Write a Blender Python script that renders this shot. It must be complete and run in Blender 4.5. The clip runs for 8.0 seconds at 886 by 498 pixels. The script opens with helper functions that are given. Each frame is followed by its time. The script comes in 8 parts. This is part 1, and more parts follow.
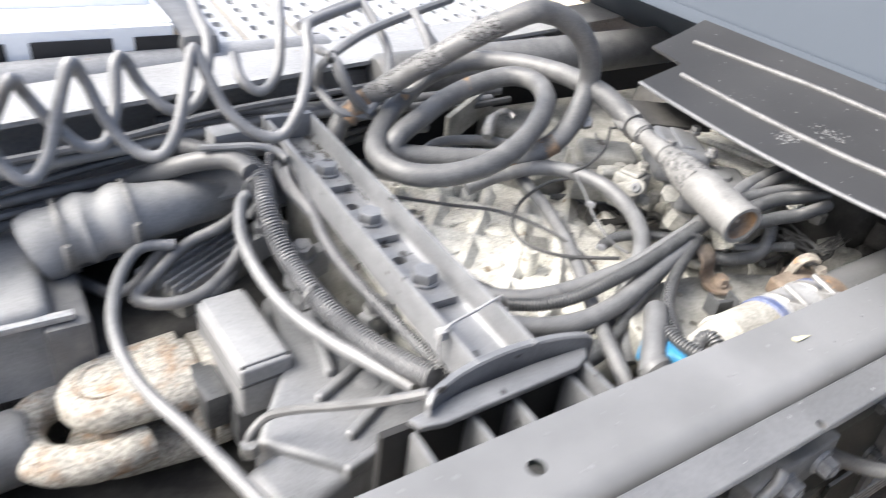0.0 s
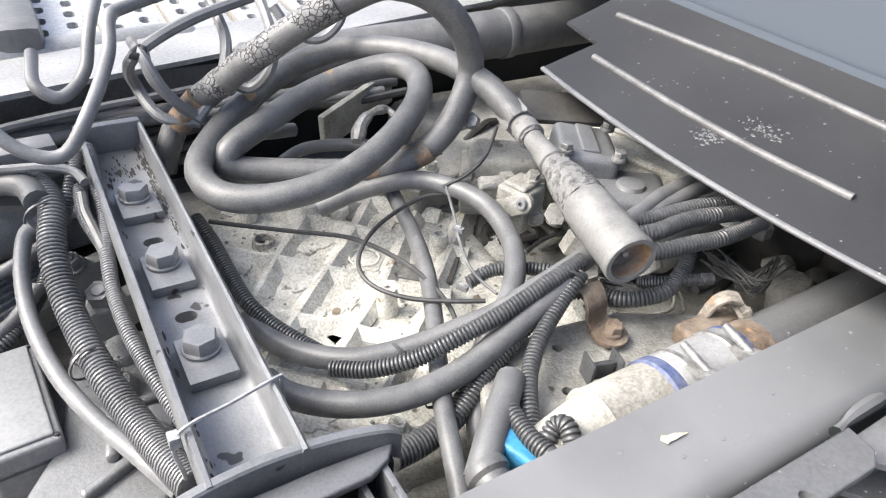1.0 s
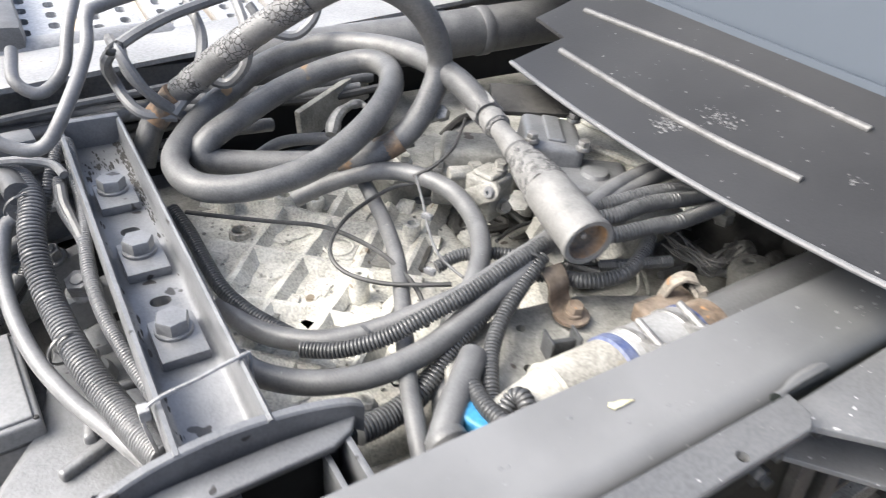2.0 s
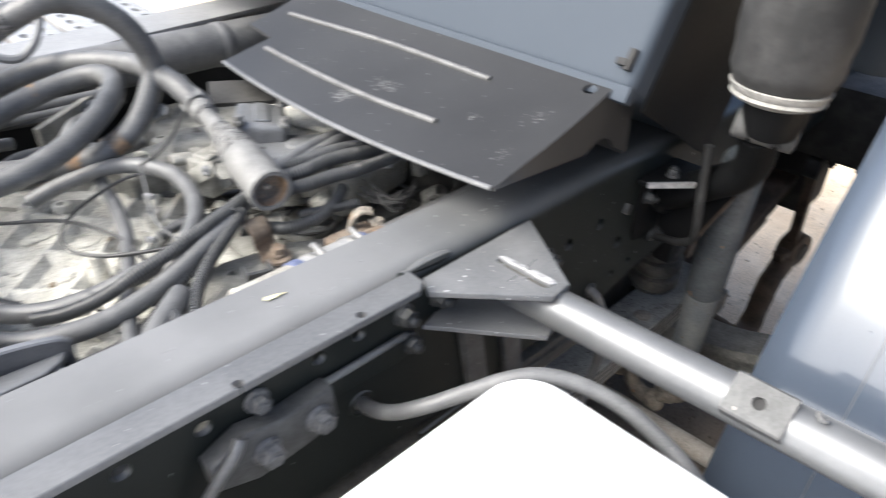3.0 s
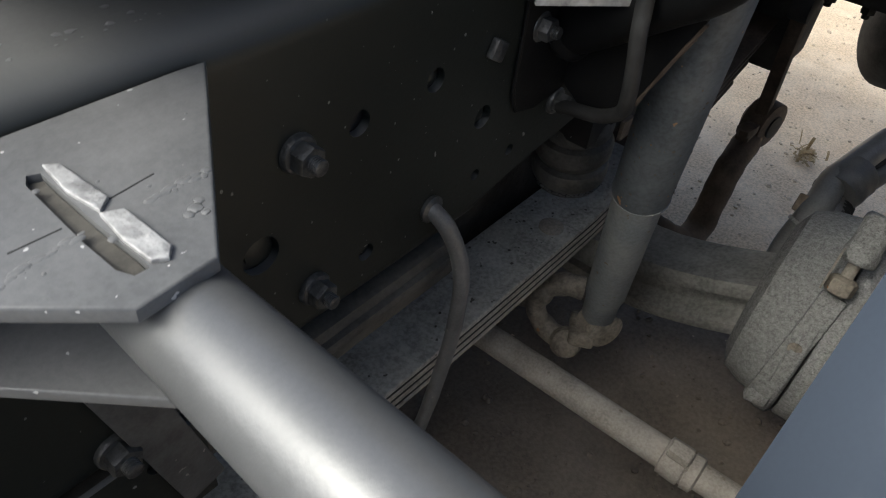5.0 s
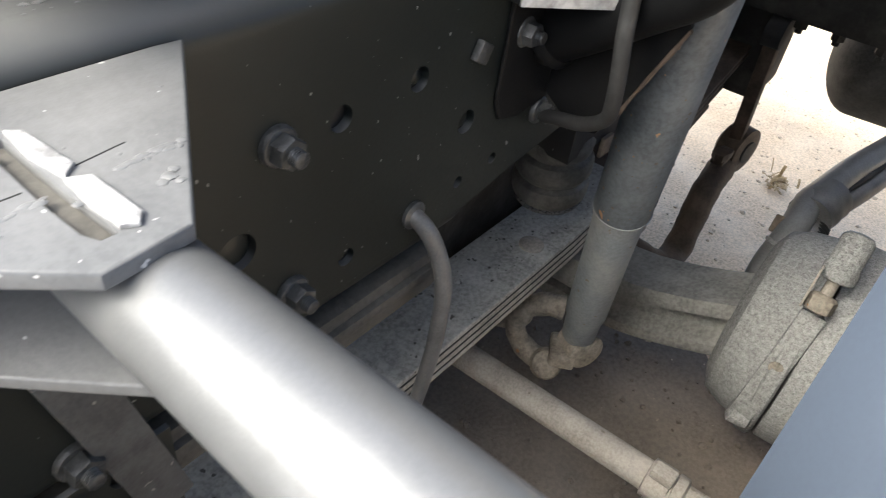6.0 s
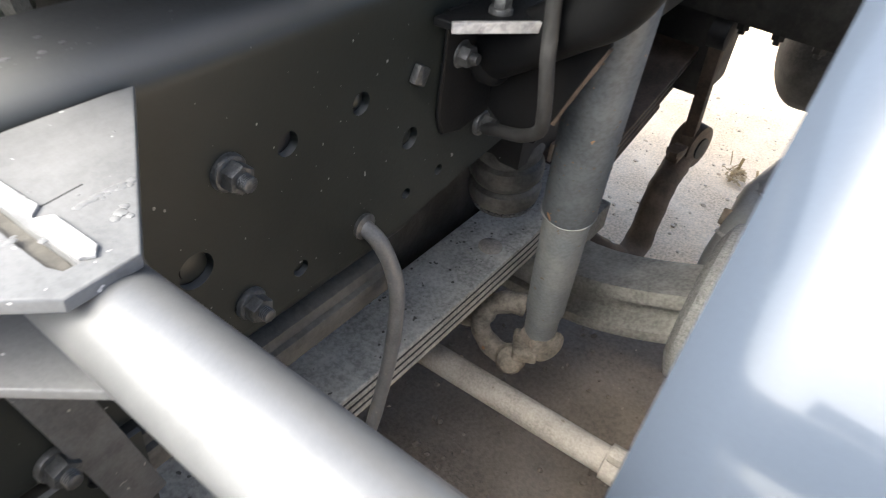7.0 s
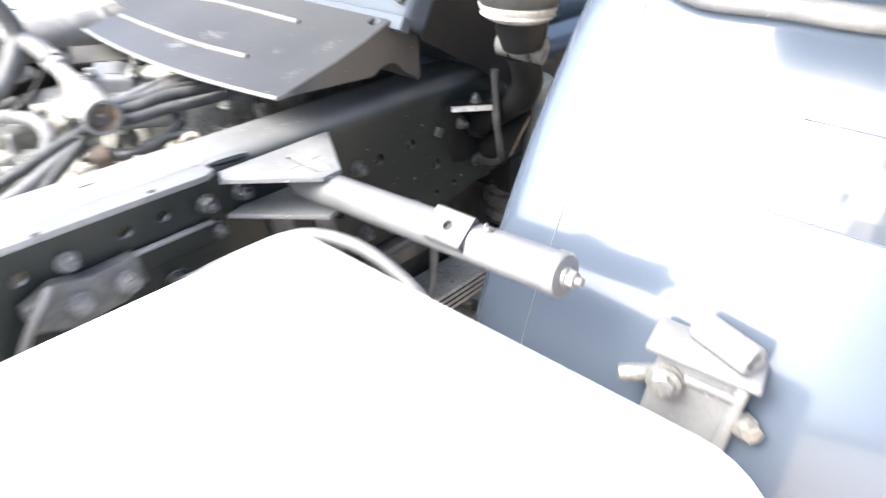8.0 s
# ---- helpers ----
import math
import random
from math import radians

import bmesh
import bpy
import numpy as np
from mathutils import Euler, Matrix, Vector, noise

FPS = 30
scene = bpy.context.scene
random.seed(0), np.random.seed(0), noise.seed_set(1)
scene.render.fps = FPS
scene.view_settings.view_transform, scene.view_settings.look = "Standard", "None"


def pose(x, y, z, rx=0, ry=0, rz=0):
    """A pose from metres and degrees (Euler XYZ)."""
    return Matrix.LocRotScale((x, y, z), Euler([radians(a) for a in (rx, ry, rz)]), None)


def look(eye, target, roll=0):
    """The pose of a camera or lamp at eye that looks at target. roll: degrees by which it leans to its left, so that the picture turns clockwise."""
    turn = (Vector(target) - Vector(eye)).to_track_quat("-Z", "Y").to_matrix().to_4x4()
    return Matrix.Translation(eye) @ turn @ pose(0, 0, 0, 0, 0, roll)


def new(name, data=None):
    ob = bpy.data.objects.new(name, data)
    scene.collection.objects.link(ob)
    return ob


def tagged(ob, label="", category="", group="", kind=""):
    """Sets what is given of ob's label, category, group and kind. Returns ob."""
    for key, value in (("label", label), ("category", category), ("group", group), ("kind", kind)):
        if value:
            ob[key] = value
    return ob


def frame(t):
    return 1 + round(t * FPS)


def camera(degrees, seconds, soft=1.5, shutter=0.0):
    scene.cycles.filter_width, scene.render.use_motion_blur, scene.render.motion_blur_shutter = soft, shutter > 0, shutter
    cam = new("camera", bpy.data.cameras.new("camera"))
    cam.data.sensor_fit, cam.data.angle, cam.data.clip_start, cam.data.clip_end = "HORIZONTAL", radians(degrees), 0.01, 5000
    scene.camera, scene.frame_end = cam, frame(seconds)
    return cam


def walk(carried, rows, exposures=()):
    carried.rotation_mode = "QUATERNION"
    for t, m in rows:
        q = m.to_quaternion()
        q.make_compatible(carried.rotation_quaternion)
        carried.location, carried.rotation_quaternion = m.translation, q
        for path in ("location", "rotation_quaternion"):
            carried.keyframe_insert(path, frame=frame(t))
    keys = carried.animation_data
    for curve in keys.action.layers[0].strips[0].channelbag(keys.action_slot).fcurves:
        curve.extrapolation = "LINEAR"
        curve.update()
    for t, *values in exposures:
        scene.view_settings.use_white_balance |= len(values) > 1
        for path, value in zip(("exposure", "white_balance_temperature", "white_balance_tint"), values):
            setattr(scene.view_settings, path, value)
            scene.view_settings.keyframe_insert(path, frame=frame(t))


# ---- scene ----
cam = camera(64.5, 8.0, soft=1.1, shutter=0.5)
PATH = [
    (0, (-1.0500, -0.2034, 1.4104), (-0.0609, 1.1391, 0.3061), 8.33),
    (0.5, (-0.8293, -0.1722, 1.3966), (0.1638, 1.1599, 0.2834), 7.52),
    (1, (-0.7259, -0.1420, 1.3767), (0.1832, 1.2048, 0.2107), 5.55),
    (1.2, (-0.7161, -0.1386, 1.3789), (0.1674, 1.2136, 0.1994), 4.92),
    (2.3, (-0.7171, -0.2581, 1.3771), (0.2504, 1.0813, 0.2502), 4.98),
    (2.5, (-0.7069, -0.3243, 1.3897), (0.3169, 0.9936, 0.2874), 4.65),
    (2.8, (-0.7084, -0.4237, 1.4030), (0.4846, 0.7761, 0.3365), 4.55),
    (3, (-0.6774, -0.4726, 1.3985), (0.5691, 0.6701, 0.3306), 3.53),
    (3.2, (-0.6173, -0.4705, 1.3769), (0.6956, 0.5806, 0.2947), 3.50),
    (3.5, (-0.4243, -0.4470, 1.2905), (0.8629, 0.5752, 0.1511), 2.47),
    (3.8, (-0.2686, -0.3854, 1.2155), (0.9935, 0.5074, -0.0534), 3.89),
    (4, (-0.2191, -0.3553, 1.1755), (1.0302, 0.5093, -0.1251), 3.94),
    (4.2, (-0.2012, -0.3357, 1.1566), (1.0398, 0.5123, -0.1628), 4.18),
    (4.5, (-0.1853, -0.3101, 1.1508), (1.0305, 0.5377, -0.1921), 4.89),
    (4.7, (-0.1777, -0.3014, 1.1374), (1.0227, 0.5559, -0.2133), 6.26),
    (5.8, (-0.1930, -0.3036, 1.0929), (1.0575, 0.5793, -0.1943), 7.85),
    (6, (-0.1847, -0.2998, 1.0898), (1.1052, 0.5597, -0.1741), 8.45),
    (6.5, (-0.1734, -0.3042, 1.0896), (1.1311, 0.5302, -0.1761), 8.06),
    (7, (-0.1952, -0.3434, 1.1302), (1.1237, 0.4781, -0.1290), 7.37),
    (7.2, (-0.2358, -0.3829, 1.1581), (1.0880, 0.4545, -0.0854), 6.66),
    (7.4, (-0.3064, -0.4454, 1.1840), (1.0264, 0.4139, -0.0347), 5.14),
    (7.5, (-0.3507, -0.4892, 1.2070), (0.9904, 0.4098, 0.0266), 4.24),
    (7.6, (-0.4195, -0.5444, 1.2406), (0.9395, 0.3840, 0.1043), 3.37),
    (7.7, (-0.4814, -0.6165, 1.2681), (0.8792, 0.3709, 0.1848), 2.19),
    (7.8, (-0.5473, -0.6907, 1.3077), (0.7986, 0.3227, 0.2300), 1.12),
    (8, (-0.6790, -0.8360, 1.3549), (0.6213, 0.2812, 0.3249), 0.57),
]
EXPOSURES = [(0.0, 2.03, 6120, 5), (1.0, 1.89, 6120, 5), (2.5, 1.93, 6130, 4), (3.0, 1.83, 6020, 3.5), (3.5, 1.38, 5850, 1.5), (4.0, 1.09, 5780, 0), (4.7, 0.85, 6020, 0.5), (5.8, 2.03, 6220, 1.5), (6.5, 2.66, 6380, 2.0), (7.0, 2.68, 6280, 2.5), (7.5, 2.88, 6100, 4), (8.0, 3.08, 6080, 4.5)]
walk(cam, [(t, look(eye, target, roll)) for t, eye, target, roll in PATH], EXPOSURES)

# ---- light ----
world = bpy.data.worlds.new("sky")
scene.world = world
world.use_nodes = True
_n = world.node_tree.nodes
_sky = _n.new("ShaderNodeTexSky")
_sky.sky_type = "NISHITA"
_sky.sun_disc = False
_sky.sun_elevation = radians(46)
_sky.sun_rotation = radians(-66.5)
_sky.dust_density = 6.0
_sky.air_density = 0.45
_sky.ozone_density = 0.3
world.node_tree.links.new(_sky.outputs[0], _n["Background"].inputs[0])
_n["Background"].inputs[1].default_value = 0.15
sun = new("sun", bpy.data.lights.new("sun", "SUN"))
sun.data.energy = 0.55
sun.data.angle = radians(40)
sun.data.color = (1.0, 0.95, 0.88)
sun.matrix_world = look((-1.15, 0.5, 1.30), (0.0, 0.0, 0.0))


# ---- materials ----
def mat(name, base, rough=0.6, metal=0.0, second=None, amount=0.5, size=12.0, fine=180.0, bump=0.15, coat=0.0, grit=0.3, speck=None, spots=0.0, speck_size=90.0, gloss=0.12):
    """A surface with wear at two scales: large patches towards second, fine grain, small specks."""
    m = bpy.data.materials.new(name)
    m.use_nodes = True
    t = m.node_tree
    b = t.nodes["Principled BSDF"]
    L = t.links.new
    tc = t.nodes.new("ShaderNodeTexCoord")

    def noise_at(scale, detail=4.0, rough_=0.6):
        n = t.nodes.new("ShaderNodeTexNoise")
        n.inputs["Scale"].default_value = scale
        n.inputs["Detail"].default_value = detail
        n.inputs["Roughness"].default_value = rough_
        L(tc.outputs["Object"], n.inputs["Vector"])
        return n

    def ramp(src, lo, hi):
        r = t.nodes.new("ShaderNodeMapRange")
        r.inputs[1].default_value, r.inputs[2].default_value = lo, hi
        L(src, r.inputs[0])
        return r.outputs[0]

    def mix(fac, a, c):
        x = t.nodes.new("ShaderNodeMix")
        x.data_type = "RGBA"
        L(fac, x.inputs[0])
        for s, v in ((x.inputs[6], a), (x.inputs[7], c)):
            if isinstance(v, tuple):
                s.default_value = (*v, 1)
            else:
                L(v, s)
        return x.outputs[2]

    second = second or tuple(min(1, c * 1.7 + 0.01) for c in base)
    grit = min(0.6, grit * 1.3)
    big, grain = noise_at(size), noise_at(fine, 3.0)
    fac = ramp(big.outputs[0], 0.62 - 0.35 * amount, 0.72)
    col = mix(fac, base, second)
    dark = tuple(c * (1 - grit) for c in base)
    col = mix(ramp(grain.outputs[0], 0.62, 0.35), col, mix(fac, dark, tuple(c * (1 - grit / 2) for c in second)))
    if speck:
        sp = noise_at(speck_size, 2.0, 0.5)
        col = mix(ramp(sp.outputs[0], 0.74 - spots * 0.2, 0.76 - spots * 0.2), col, speck)
    L(col, b.inputs["Base Color"])
    rr = t.nodes.new("ShaderNodeMapRange")
    rr.inputs[3].default_value, rr.inputs[4].default_value = max(0.05, rough - 0.1), min(1, rough + 0.15)
    L(grain.outputs[0], rr.inputs[0])
    L(rr.outputs[0], b.inputs["Roughness"])
    b.inputs["Metallic"].default_value = metal
    b.inputs["Coat Weight"].default_value = coat
    b.inputs["Coat Roughness"].default_value = gloss
    if bump:
        add = t.nodes.new("ShaderNodeMath")
        add.operation = "MULTIPLY_ADD"
        L(big.outputs[0], add.inputs[0])
        add.inputs[1].default_value = 2.0
        L(grain.outputs[0], add.inputs[2])
        bp = t.nodes.new("ShaderNodeBump")
        bp.inputs["Strength"].default_value = bump
        bp.inputs["Distance"].default_value = 0.002
        L(add.outputs[0], bp.inputs["Height"])
        L(bp.outputs[0], b.inputs["Normal"])
    return m


RAIL = mat("rail_paint", (0.0108, 0.0138, 0.0128), 0.44, second=(0.0165, 0.0200, 0.0186), amount=0.6, size=5, fine=240, bump=0.06, speck=(0.26, 0.26, 0.25), spots=0.0, grit=0.12, speck_size=70, coat=0.16, gloss=0.25)
RAIL.node_tree.nodes["Principled BSDF"].inputs["Specular IOR Level"].default_value = 0.27
RAILDUST = mat("dusty_rail_paint", (0.12, 0.122, 0.125), 0.36, second=(0.165, 0.167, 0.17), amount=0.6, size=6, fine=240, bump=0.08, speck=(0.36, 0.36, 0.35), spots=0.07, grit=0.2, speck_size=130, coat=0.4, gloss=0.28)
CHANNEL = mat("crossmember_paint", (0.155, 0.159, 0.166), 0.33, second=(0.205, 0.209, 0.216), amount=0.6, size=22, fine=300, bump=0.22, speck=(0.03, 0.028, 0.026), spots=0.24, speck_size=34, coat=0.35, gloss=0.2, metal=0.15, grit=0.15)
HOSE = mat("dusty_rubber", (0.112, 0.1135, 0.115), 0.40, second=(0.160, 0.161, 0.162), amount=0.6, size=30, fine=420, bump=0.12, speck=(0.2, 0.195, 0.185), spots=0.05, grit=0.2, speck_size=150)
HOSEW = mat("worn_rubber", (0.102, 0.103, 0.104), 0.42, second=(0.155, 0.155, 0.153), amount=0.6, size=24, fine=380, bump=0.22, speck=(0.26, 0.17, 0.09), spots=0.07, speck_size=16, grit=0.25)
HOSEL = mat("pale_grey_hose", (0.165, 0.168, 0.172), 0.36, second=(0.215, 0.218, 0.221), amount=0.5, size=24, fine=320, bump=0.08, grit=0.18)
CONDUIT = mat("conduit_plastic", (0.062, 0.064, 0.066), 0.3, second=(0.10, 0.102, 0.105), amount=0.6, size=24, fine=260, bump=0.08)
CONDUITL = mat("pale_conduit_plastic", (0.125, 0.127, 0.131), 0.3, second=(0.18, 0.182, 0.186), amount=0.6, size=20, fine=260, bump=0.08)
WIRE = mat("black_wire", (0.03, 0.03, 0.03), 0.5, second=(0.075, 0.075, 0.074), amount=0.5, bump=0.05)
COILM = mat("spiral_cable_rubber", (0.165, 0.167, 0.17), 0.4, second=(0.22, 0.222, 0.225), amount=0.5, size=26, fine=320, bump=0.06, grit=0.15)
CAST = mat("dirty_cast_aluminium", (0.54, 0.525, 0.46), 0.6, second=(0.76, 0.75, 0.69), amount=0.85, size=30, fine=300, bump=0.7, speck=(0.24, 0.2, 0.15), spots=0.24, speck_size=26, grit=0.4)
# Silty, and a little darker than CAST for the shade between ribs.
CASTF = mat("silted_shaded_floor", (0.50, 0.485, 0.425), 0.75, second=(0.72, 0.71, 0.65), amount=0.85, size=26, fine=300, bump=0.7, speck=(0.20, 0.165, 0.12), spots=0.22, speck_size=20, grit=0.4)
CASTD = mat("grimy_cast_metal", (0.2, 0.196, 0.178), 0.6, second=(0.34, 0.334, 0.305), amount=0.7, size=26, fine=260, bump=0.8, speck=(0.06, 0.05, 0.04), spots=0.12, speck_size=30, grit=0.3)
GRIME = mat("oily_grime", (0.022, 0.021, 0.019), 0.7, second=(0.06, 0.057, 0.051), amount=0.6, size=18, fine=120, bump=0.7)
RUST = mat("rusty_steel", (0.145, 0.108, 0.078), 0.85, second=(0.285, 0.238, 0.19), amount=0.7, size=20, fine=140, bump=0.7, speck=(0.30, 0.17, 0.08), spots=0.2, speck_size=30)
RUSTPALE = mat("pale_rusted_yoke", (0.46, 0.44, 0.39), 0.85, second=(0.31, 0.19, 0.105), amount=0.30, size=26, fine=170, bump=1.0, speck=(0.12, 0.095, 0.07), spots=0.2, speck_size=48, grit=0.45)
SHIELD = mat("black_shield_plastic", (0.025, 0.025, 0.0255), 0.40, second=(0.036, 0.036, 0.0365), amount=0.7, size=4, fine=260, bump=0.08, speck=(0.22, 0.22, 0.215), spots=0.0, speck_size=110, grit=0.2)
# Dark paint taken to near black, with the shade under the cab in it.
BLACKP = mat("shade_black_paint", (0.0070, 0.0074, 0.0080), 0.5, second=(0.0115, 0.0118, 0.0125), amount=0.5, size=9, fine=260, bump=0.12, grit=0.2)
BLACKP.node_tree.nodes["Principled BSDF"].inputs["Specular IOR Level"].default_value = 0.15
SHIELDRIB = mat("worn_shield_rib", (0.10, 0.10, 0.101), 0.45, second=(0.16, 0.16, 0.16), amount=0.6, size=30, bump=0.08, grit=0.25)
CABBLUE = mat("blue_grey_cab_paint", (0.042, 0.053, 0.069), 0.62, second=(0.047, 0.058, 0.075), amount=0.5, size=2.5, fine=300, bump=0.02, grit=0.03)
CABBLUE.node_tree.nodes["Principled BSDF"].inputs["Specular IOR Level"].default_value = 0.25
FENDER = mat("blue_grey_fender_paint", (0.052, 0.065, 0.088), 0.14, second=(0.056, 0.069, 0.092), amount=0.5, size=2.0, fine=400, bump=0.006, coat=0.6, grit=0.03, gloss=0.06)
FENDER.node_tree.nodes["Principled BSDF"].inputs["Specular IOR Level"].default_value = 0.3
TUBE = mat("satin_grey_tube", (0.155, 0.159, 0.164), 0.33, metal=0.45, second=(0.205, 0.209, 0.214), amount=0.6, size=9, fine=420, bump=0.06, grit=0.05)
GUSSET = mat("grey_bracket_paint", (0.125, 0.128, 0.132), 0.40, second=(0.185, 0.188, 0.192), amount=0.6, size=9, fine=260, bump=0.1, speck=(0.5, 0.5, 0.5), spots=0.03, grit=0.15, speck_size=150)
SADDLE = mat("dull_saddle_paint", (0.075, 0.076, 0.077), 0.55, second=(0.12, 0.121, 0.12), amount=0.6, size=40, fine=260, bump=0.15, speck=(0.25, 0.24, 0.22), spots=0.05, grit=0.25, speck_size=120)
PIPEM = mat("dusty_pipe_paint", (0.150, 0.149, 0.145), 0.5, second=(0.215, 0.213, 0.206), amount=0.7, size=34, fine=300, bump=0.25, speck=(0.09, 0.087, 0.08), spots=0.1, speck_size=60, grit=0.2)
DUCTM = mat("dusty_duct_rubber", (0.24, 0.243, 0.245), 0.62, second=(0.32, 0.322, 0.322), amount=0.6, size=14, fine=260, bump=0.2, grit=0.2)
WELD = mat("bare_weld_metal", (0.40, 0.40, 0.405), 0.5, metal=0.3, second=(0.56, 0.56, 0.56), amount=0.6, size=30, fine=120, bump=0.5)
SPRING = mat("dusty_leaf_spring", (0.38, 0.375, 0.350), 0.8, second=(0.55, 0.543, 0.507), amount=0.7, size=16, fine=160, bump=0.3, speck=(0.10, 0.096, 0.086), spots=0.22, speck_size=70, grit=0.35)
SPRINGDARK = mat("grimy_brown_steel", (0.07, 0.066, 0.058), 0.8, second=(0.12, 0.113, 0.1), amount=0.6, size=14, fine=160, bump=0.3)
SPRINGSIDE = mat("pale_spring_edge", (0.40, 0.375, 0.325), 0.8, second=(0.50, 0.475, 0.42), amount=0.6, size=14, bump=0.2)
SHOCK = mat("weathered_shock_paint", (0.088, 0.101, 0.113), 0.5, second=(0.145, 0.158, 0.168), amount=0.6, size=11, fine=180, bump=0.12, speck=(0.36, 0.20, 0.10), spots=0.12, speck_size=55, grit=0.3)
SHOCKLOW = mat("dusty_shock_tube", (0.245, 0.268, 0.283), 0.62, second=(0.355, 0.358, 0.345), amount=0.7, size=13, fine=200, bump=0.12, speck=(0.2, 0.16, 0.12), spots=0.06, speck_size=60, grit=0.2)
AXLE = mat("dusty_axle_steel", (0.24, 0.236, 0.222), 0.8, second=(0.36, 0.352, 0.33), amount=0.6, size=10, fine=140, bump=0.4)
LINK = mat("dusty_steering_link", (0.36, 0.328, 0.285), 0.75, second=(0.47, 0.435, 0.385), amount=0.6, size=14, fine=260, bump=0.35, speck=(0.22, 0.19, 0.15), spots=0.16, speck_size=60, grit=0.25)
DRUM = mat("grey_brake_casting", (0.29, 0.293, 0.288), 0.75, second=(0.42, 0.423, 0.415), amount=0.6, size=150, fine=420, bump=0.8, speck=(0.30, 0.2, 0.13), spots=0.0, speck_size=30, grit=0.35)
BUMPER = mat("dusty_bump_rubber", (0.075, 0.074, 0.070), 0.6, second=(0.17, 0.167, 0.155), amount=0.7, size=26, fine=200, bump=0.3)
FORK = mat("rust_tinged_casting", (0.24, 0.215, 0.18), 0.8, second=(0.42, 0.375, 0.31), amount=0.7, size=32, fine=160, bump=0.6, speck=(0.32, 0.19, 0.10), spots=0.25, speck_size=45, grit=0.35)
BROWN = mat("brown_rusted_bar", (0.07, 0.052, 0.038), 0.75, second=(0.14, 0.105, 0.08), amount=0.6, size=16, fine=160, bump=0.35)
RUBBER = mat("black_rubber", (0.014, 0.0145, 0.0152), 0.7, second=(0.045, 0.0452, 0.0455), amount=0.6, size=16, bump=0.25)
STEEL = mat("zinc_bolt_steel", (0.30, 0.30, 0.295), 0.42, metal=0.6, second=(0.22, 0.215, 0.205), amount=0.6, size=40, fine=250, bump=0.2)
PBOLT = mat("painted_bolt", (0.15, 0.153, 0.158), 0.4, metal=0.2, second=(0.23, 0.232, 0.236), amount=0.6, size=40, fine=250, bump=0.2)
WEBNUT = mat("dark_painted_nut", (0.058, 0.060, 0.061), 0.38, metal=0.3, second=(0.115, 0.117, 0.118), amount=0.6, size=60, fine=250, bump=0.3, speck=(0.025, 0.025, 0.025), spots=0.15, speck_size=120)
SAND = mat("packed_sand", (0.76, 0.605, 0.425), 0.95, second=(0.82, 0.69, 0.52), amount=0.6, size=7, fine=150, bump=1.0, speck=(0.40, 0.315, 0.22), spots=0.12, speck_size=22)
# Brown earth, with the shade under the truck mixed into the colour.
EARTH = mat("shaded_earth", (0.195, 0.162, 0.130), 0.92, second=(0.255, 0.215, 0.176), amount=0.6, size=5, fine=120, bump=0.8, speck=(0.30, 0.25, 0.20), spots=0.0, speck_size=40, grit=0.25)
PEBBLE = mat("sand_clods", (0.56, 0.46, 0.345), 0.95, second=(0.64, 0.55, 0.43), amount=0.6, size=30, bump=0.5)
WHITE = mat("white_tank_plastic", (0.80, 0.81, 0.82), 0.35, second=(0.84, 0.85, 0.86), amount=0.4, size=4, bump=0.02, grit=0.03)
SILICONE = mat("cream_pipe", (0.29, 0.28, 0.25), 0.65, second=(0.42, 0.41, 0.375), amount=0.6, size=18, fine=240, bump=0.25, speck=(0.24, 0.22, 0.18), spots=0.14, speck_size=60, grit=0.3)
BLUEH = mat("blue_silicone", (0.05, 0.07, 0.165), 0.55, second=(0.15, 0.17, 0.25), amount=0.65, size=60, bump=0.1)
BLUEB = mat("bright_blue_plastic", (0.05, 0.24, 0.44), 0.4, second=(0.08, 0.30, 0.50), amount=0.5, bump=0.05)
CLAMPM = mat("bright_clamp_steel", (0.30, 0.30, 0.295), 0.42, metal=0.45, second=(0.20, 0.196, 0.19), amount=0.6, size=70, bump=0.2)
GREYBOX = mat("grey_module_plastic", (0.24, 0.244, 0.249), 0.45, second=(0.29, 0.294, 0.299), amount=0.5, size=10, bump=0.06, grit=0.15)
ALU = mat("pale_aluminium_step", (0.46, 0.465, 0.47), 0.45, metal=0.35, second=(0.52, 0.525, 0.53), amount=0.5, size=6, bump=0.1)
FARRAIL = mat("pale_dusty_far_rail", (0.26, 0.263, 0.267), 0.5, second=(0.33, 0.333, 0.336), amount=0.6, size=7, bump=0.08, speck=(0.2, 0.14, 0.09), spots=0.06, grit=0.25)
PANELW = mat("white_ribbed_panel", (0.78, 0.79, 0.79), 0.45, second=(0.82, 0.83, 0.83), amount=0.4, size=4, bump=0.03, grit=0.03)
TIE = mat("white_cable_tie", (0.32, 0.32, 0.32), 0.4, second=(0.38, 0.38, 0.38), amount=0.4, bump=0.0)
STRAW = mat("dry_straw", (0.40, 0.29, 0.15), 0.8, second=(0.52, 0.41, 0.25), amount=0.5, size=40, bump=0.1)
LEAF = mat("dry_leaf", (0.68, 0.66, 0.45), 0.7, second=(0.6, 0.52, 0.3), amount=0.5, size=60, bump=0.2)
# Black of dark parts, also painted in for shade in gaps and holes.
DARK = mat("dark_paint_and_shade", (0.011, 0.011, 0.0115), 0.68, second=(0.024, 0.024, 0.0245), amount=0.6, size=8, bump=0.15)

CRACKED = mat("cracked_rubber", (0.17, 0.171, 0.173), 0.65, second=(0.24, 0.24, 0.238), amount=0.6, size=30, fine=110, bump=0.4)


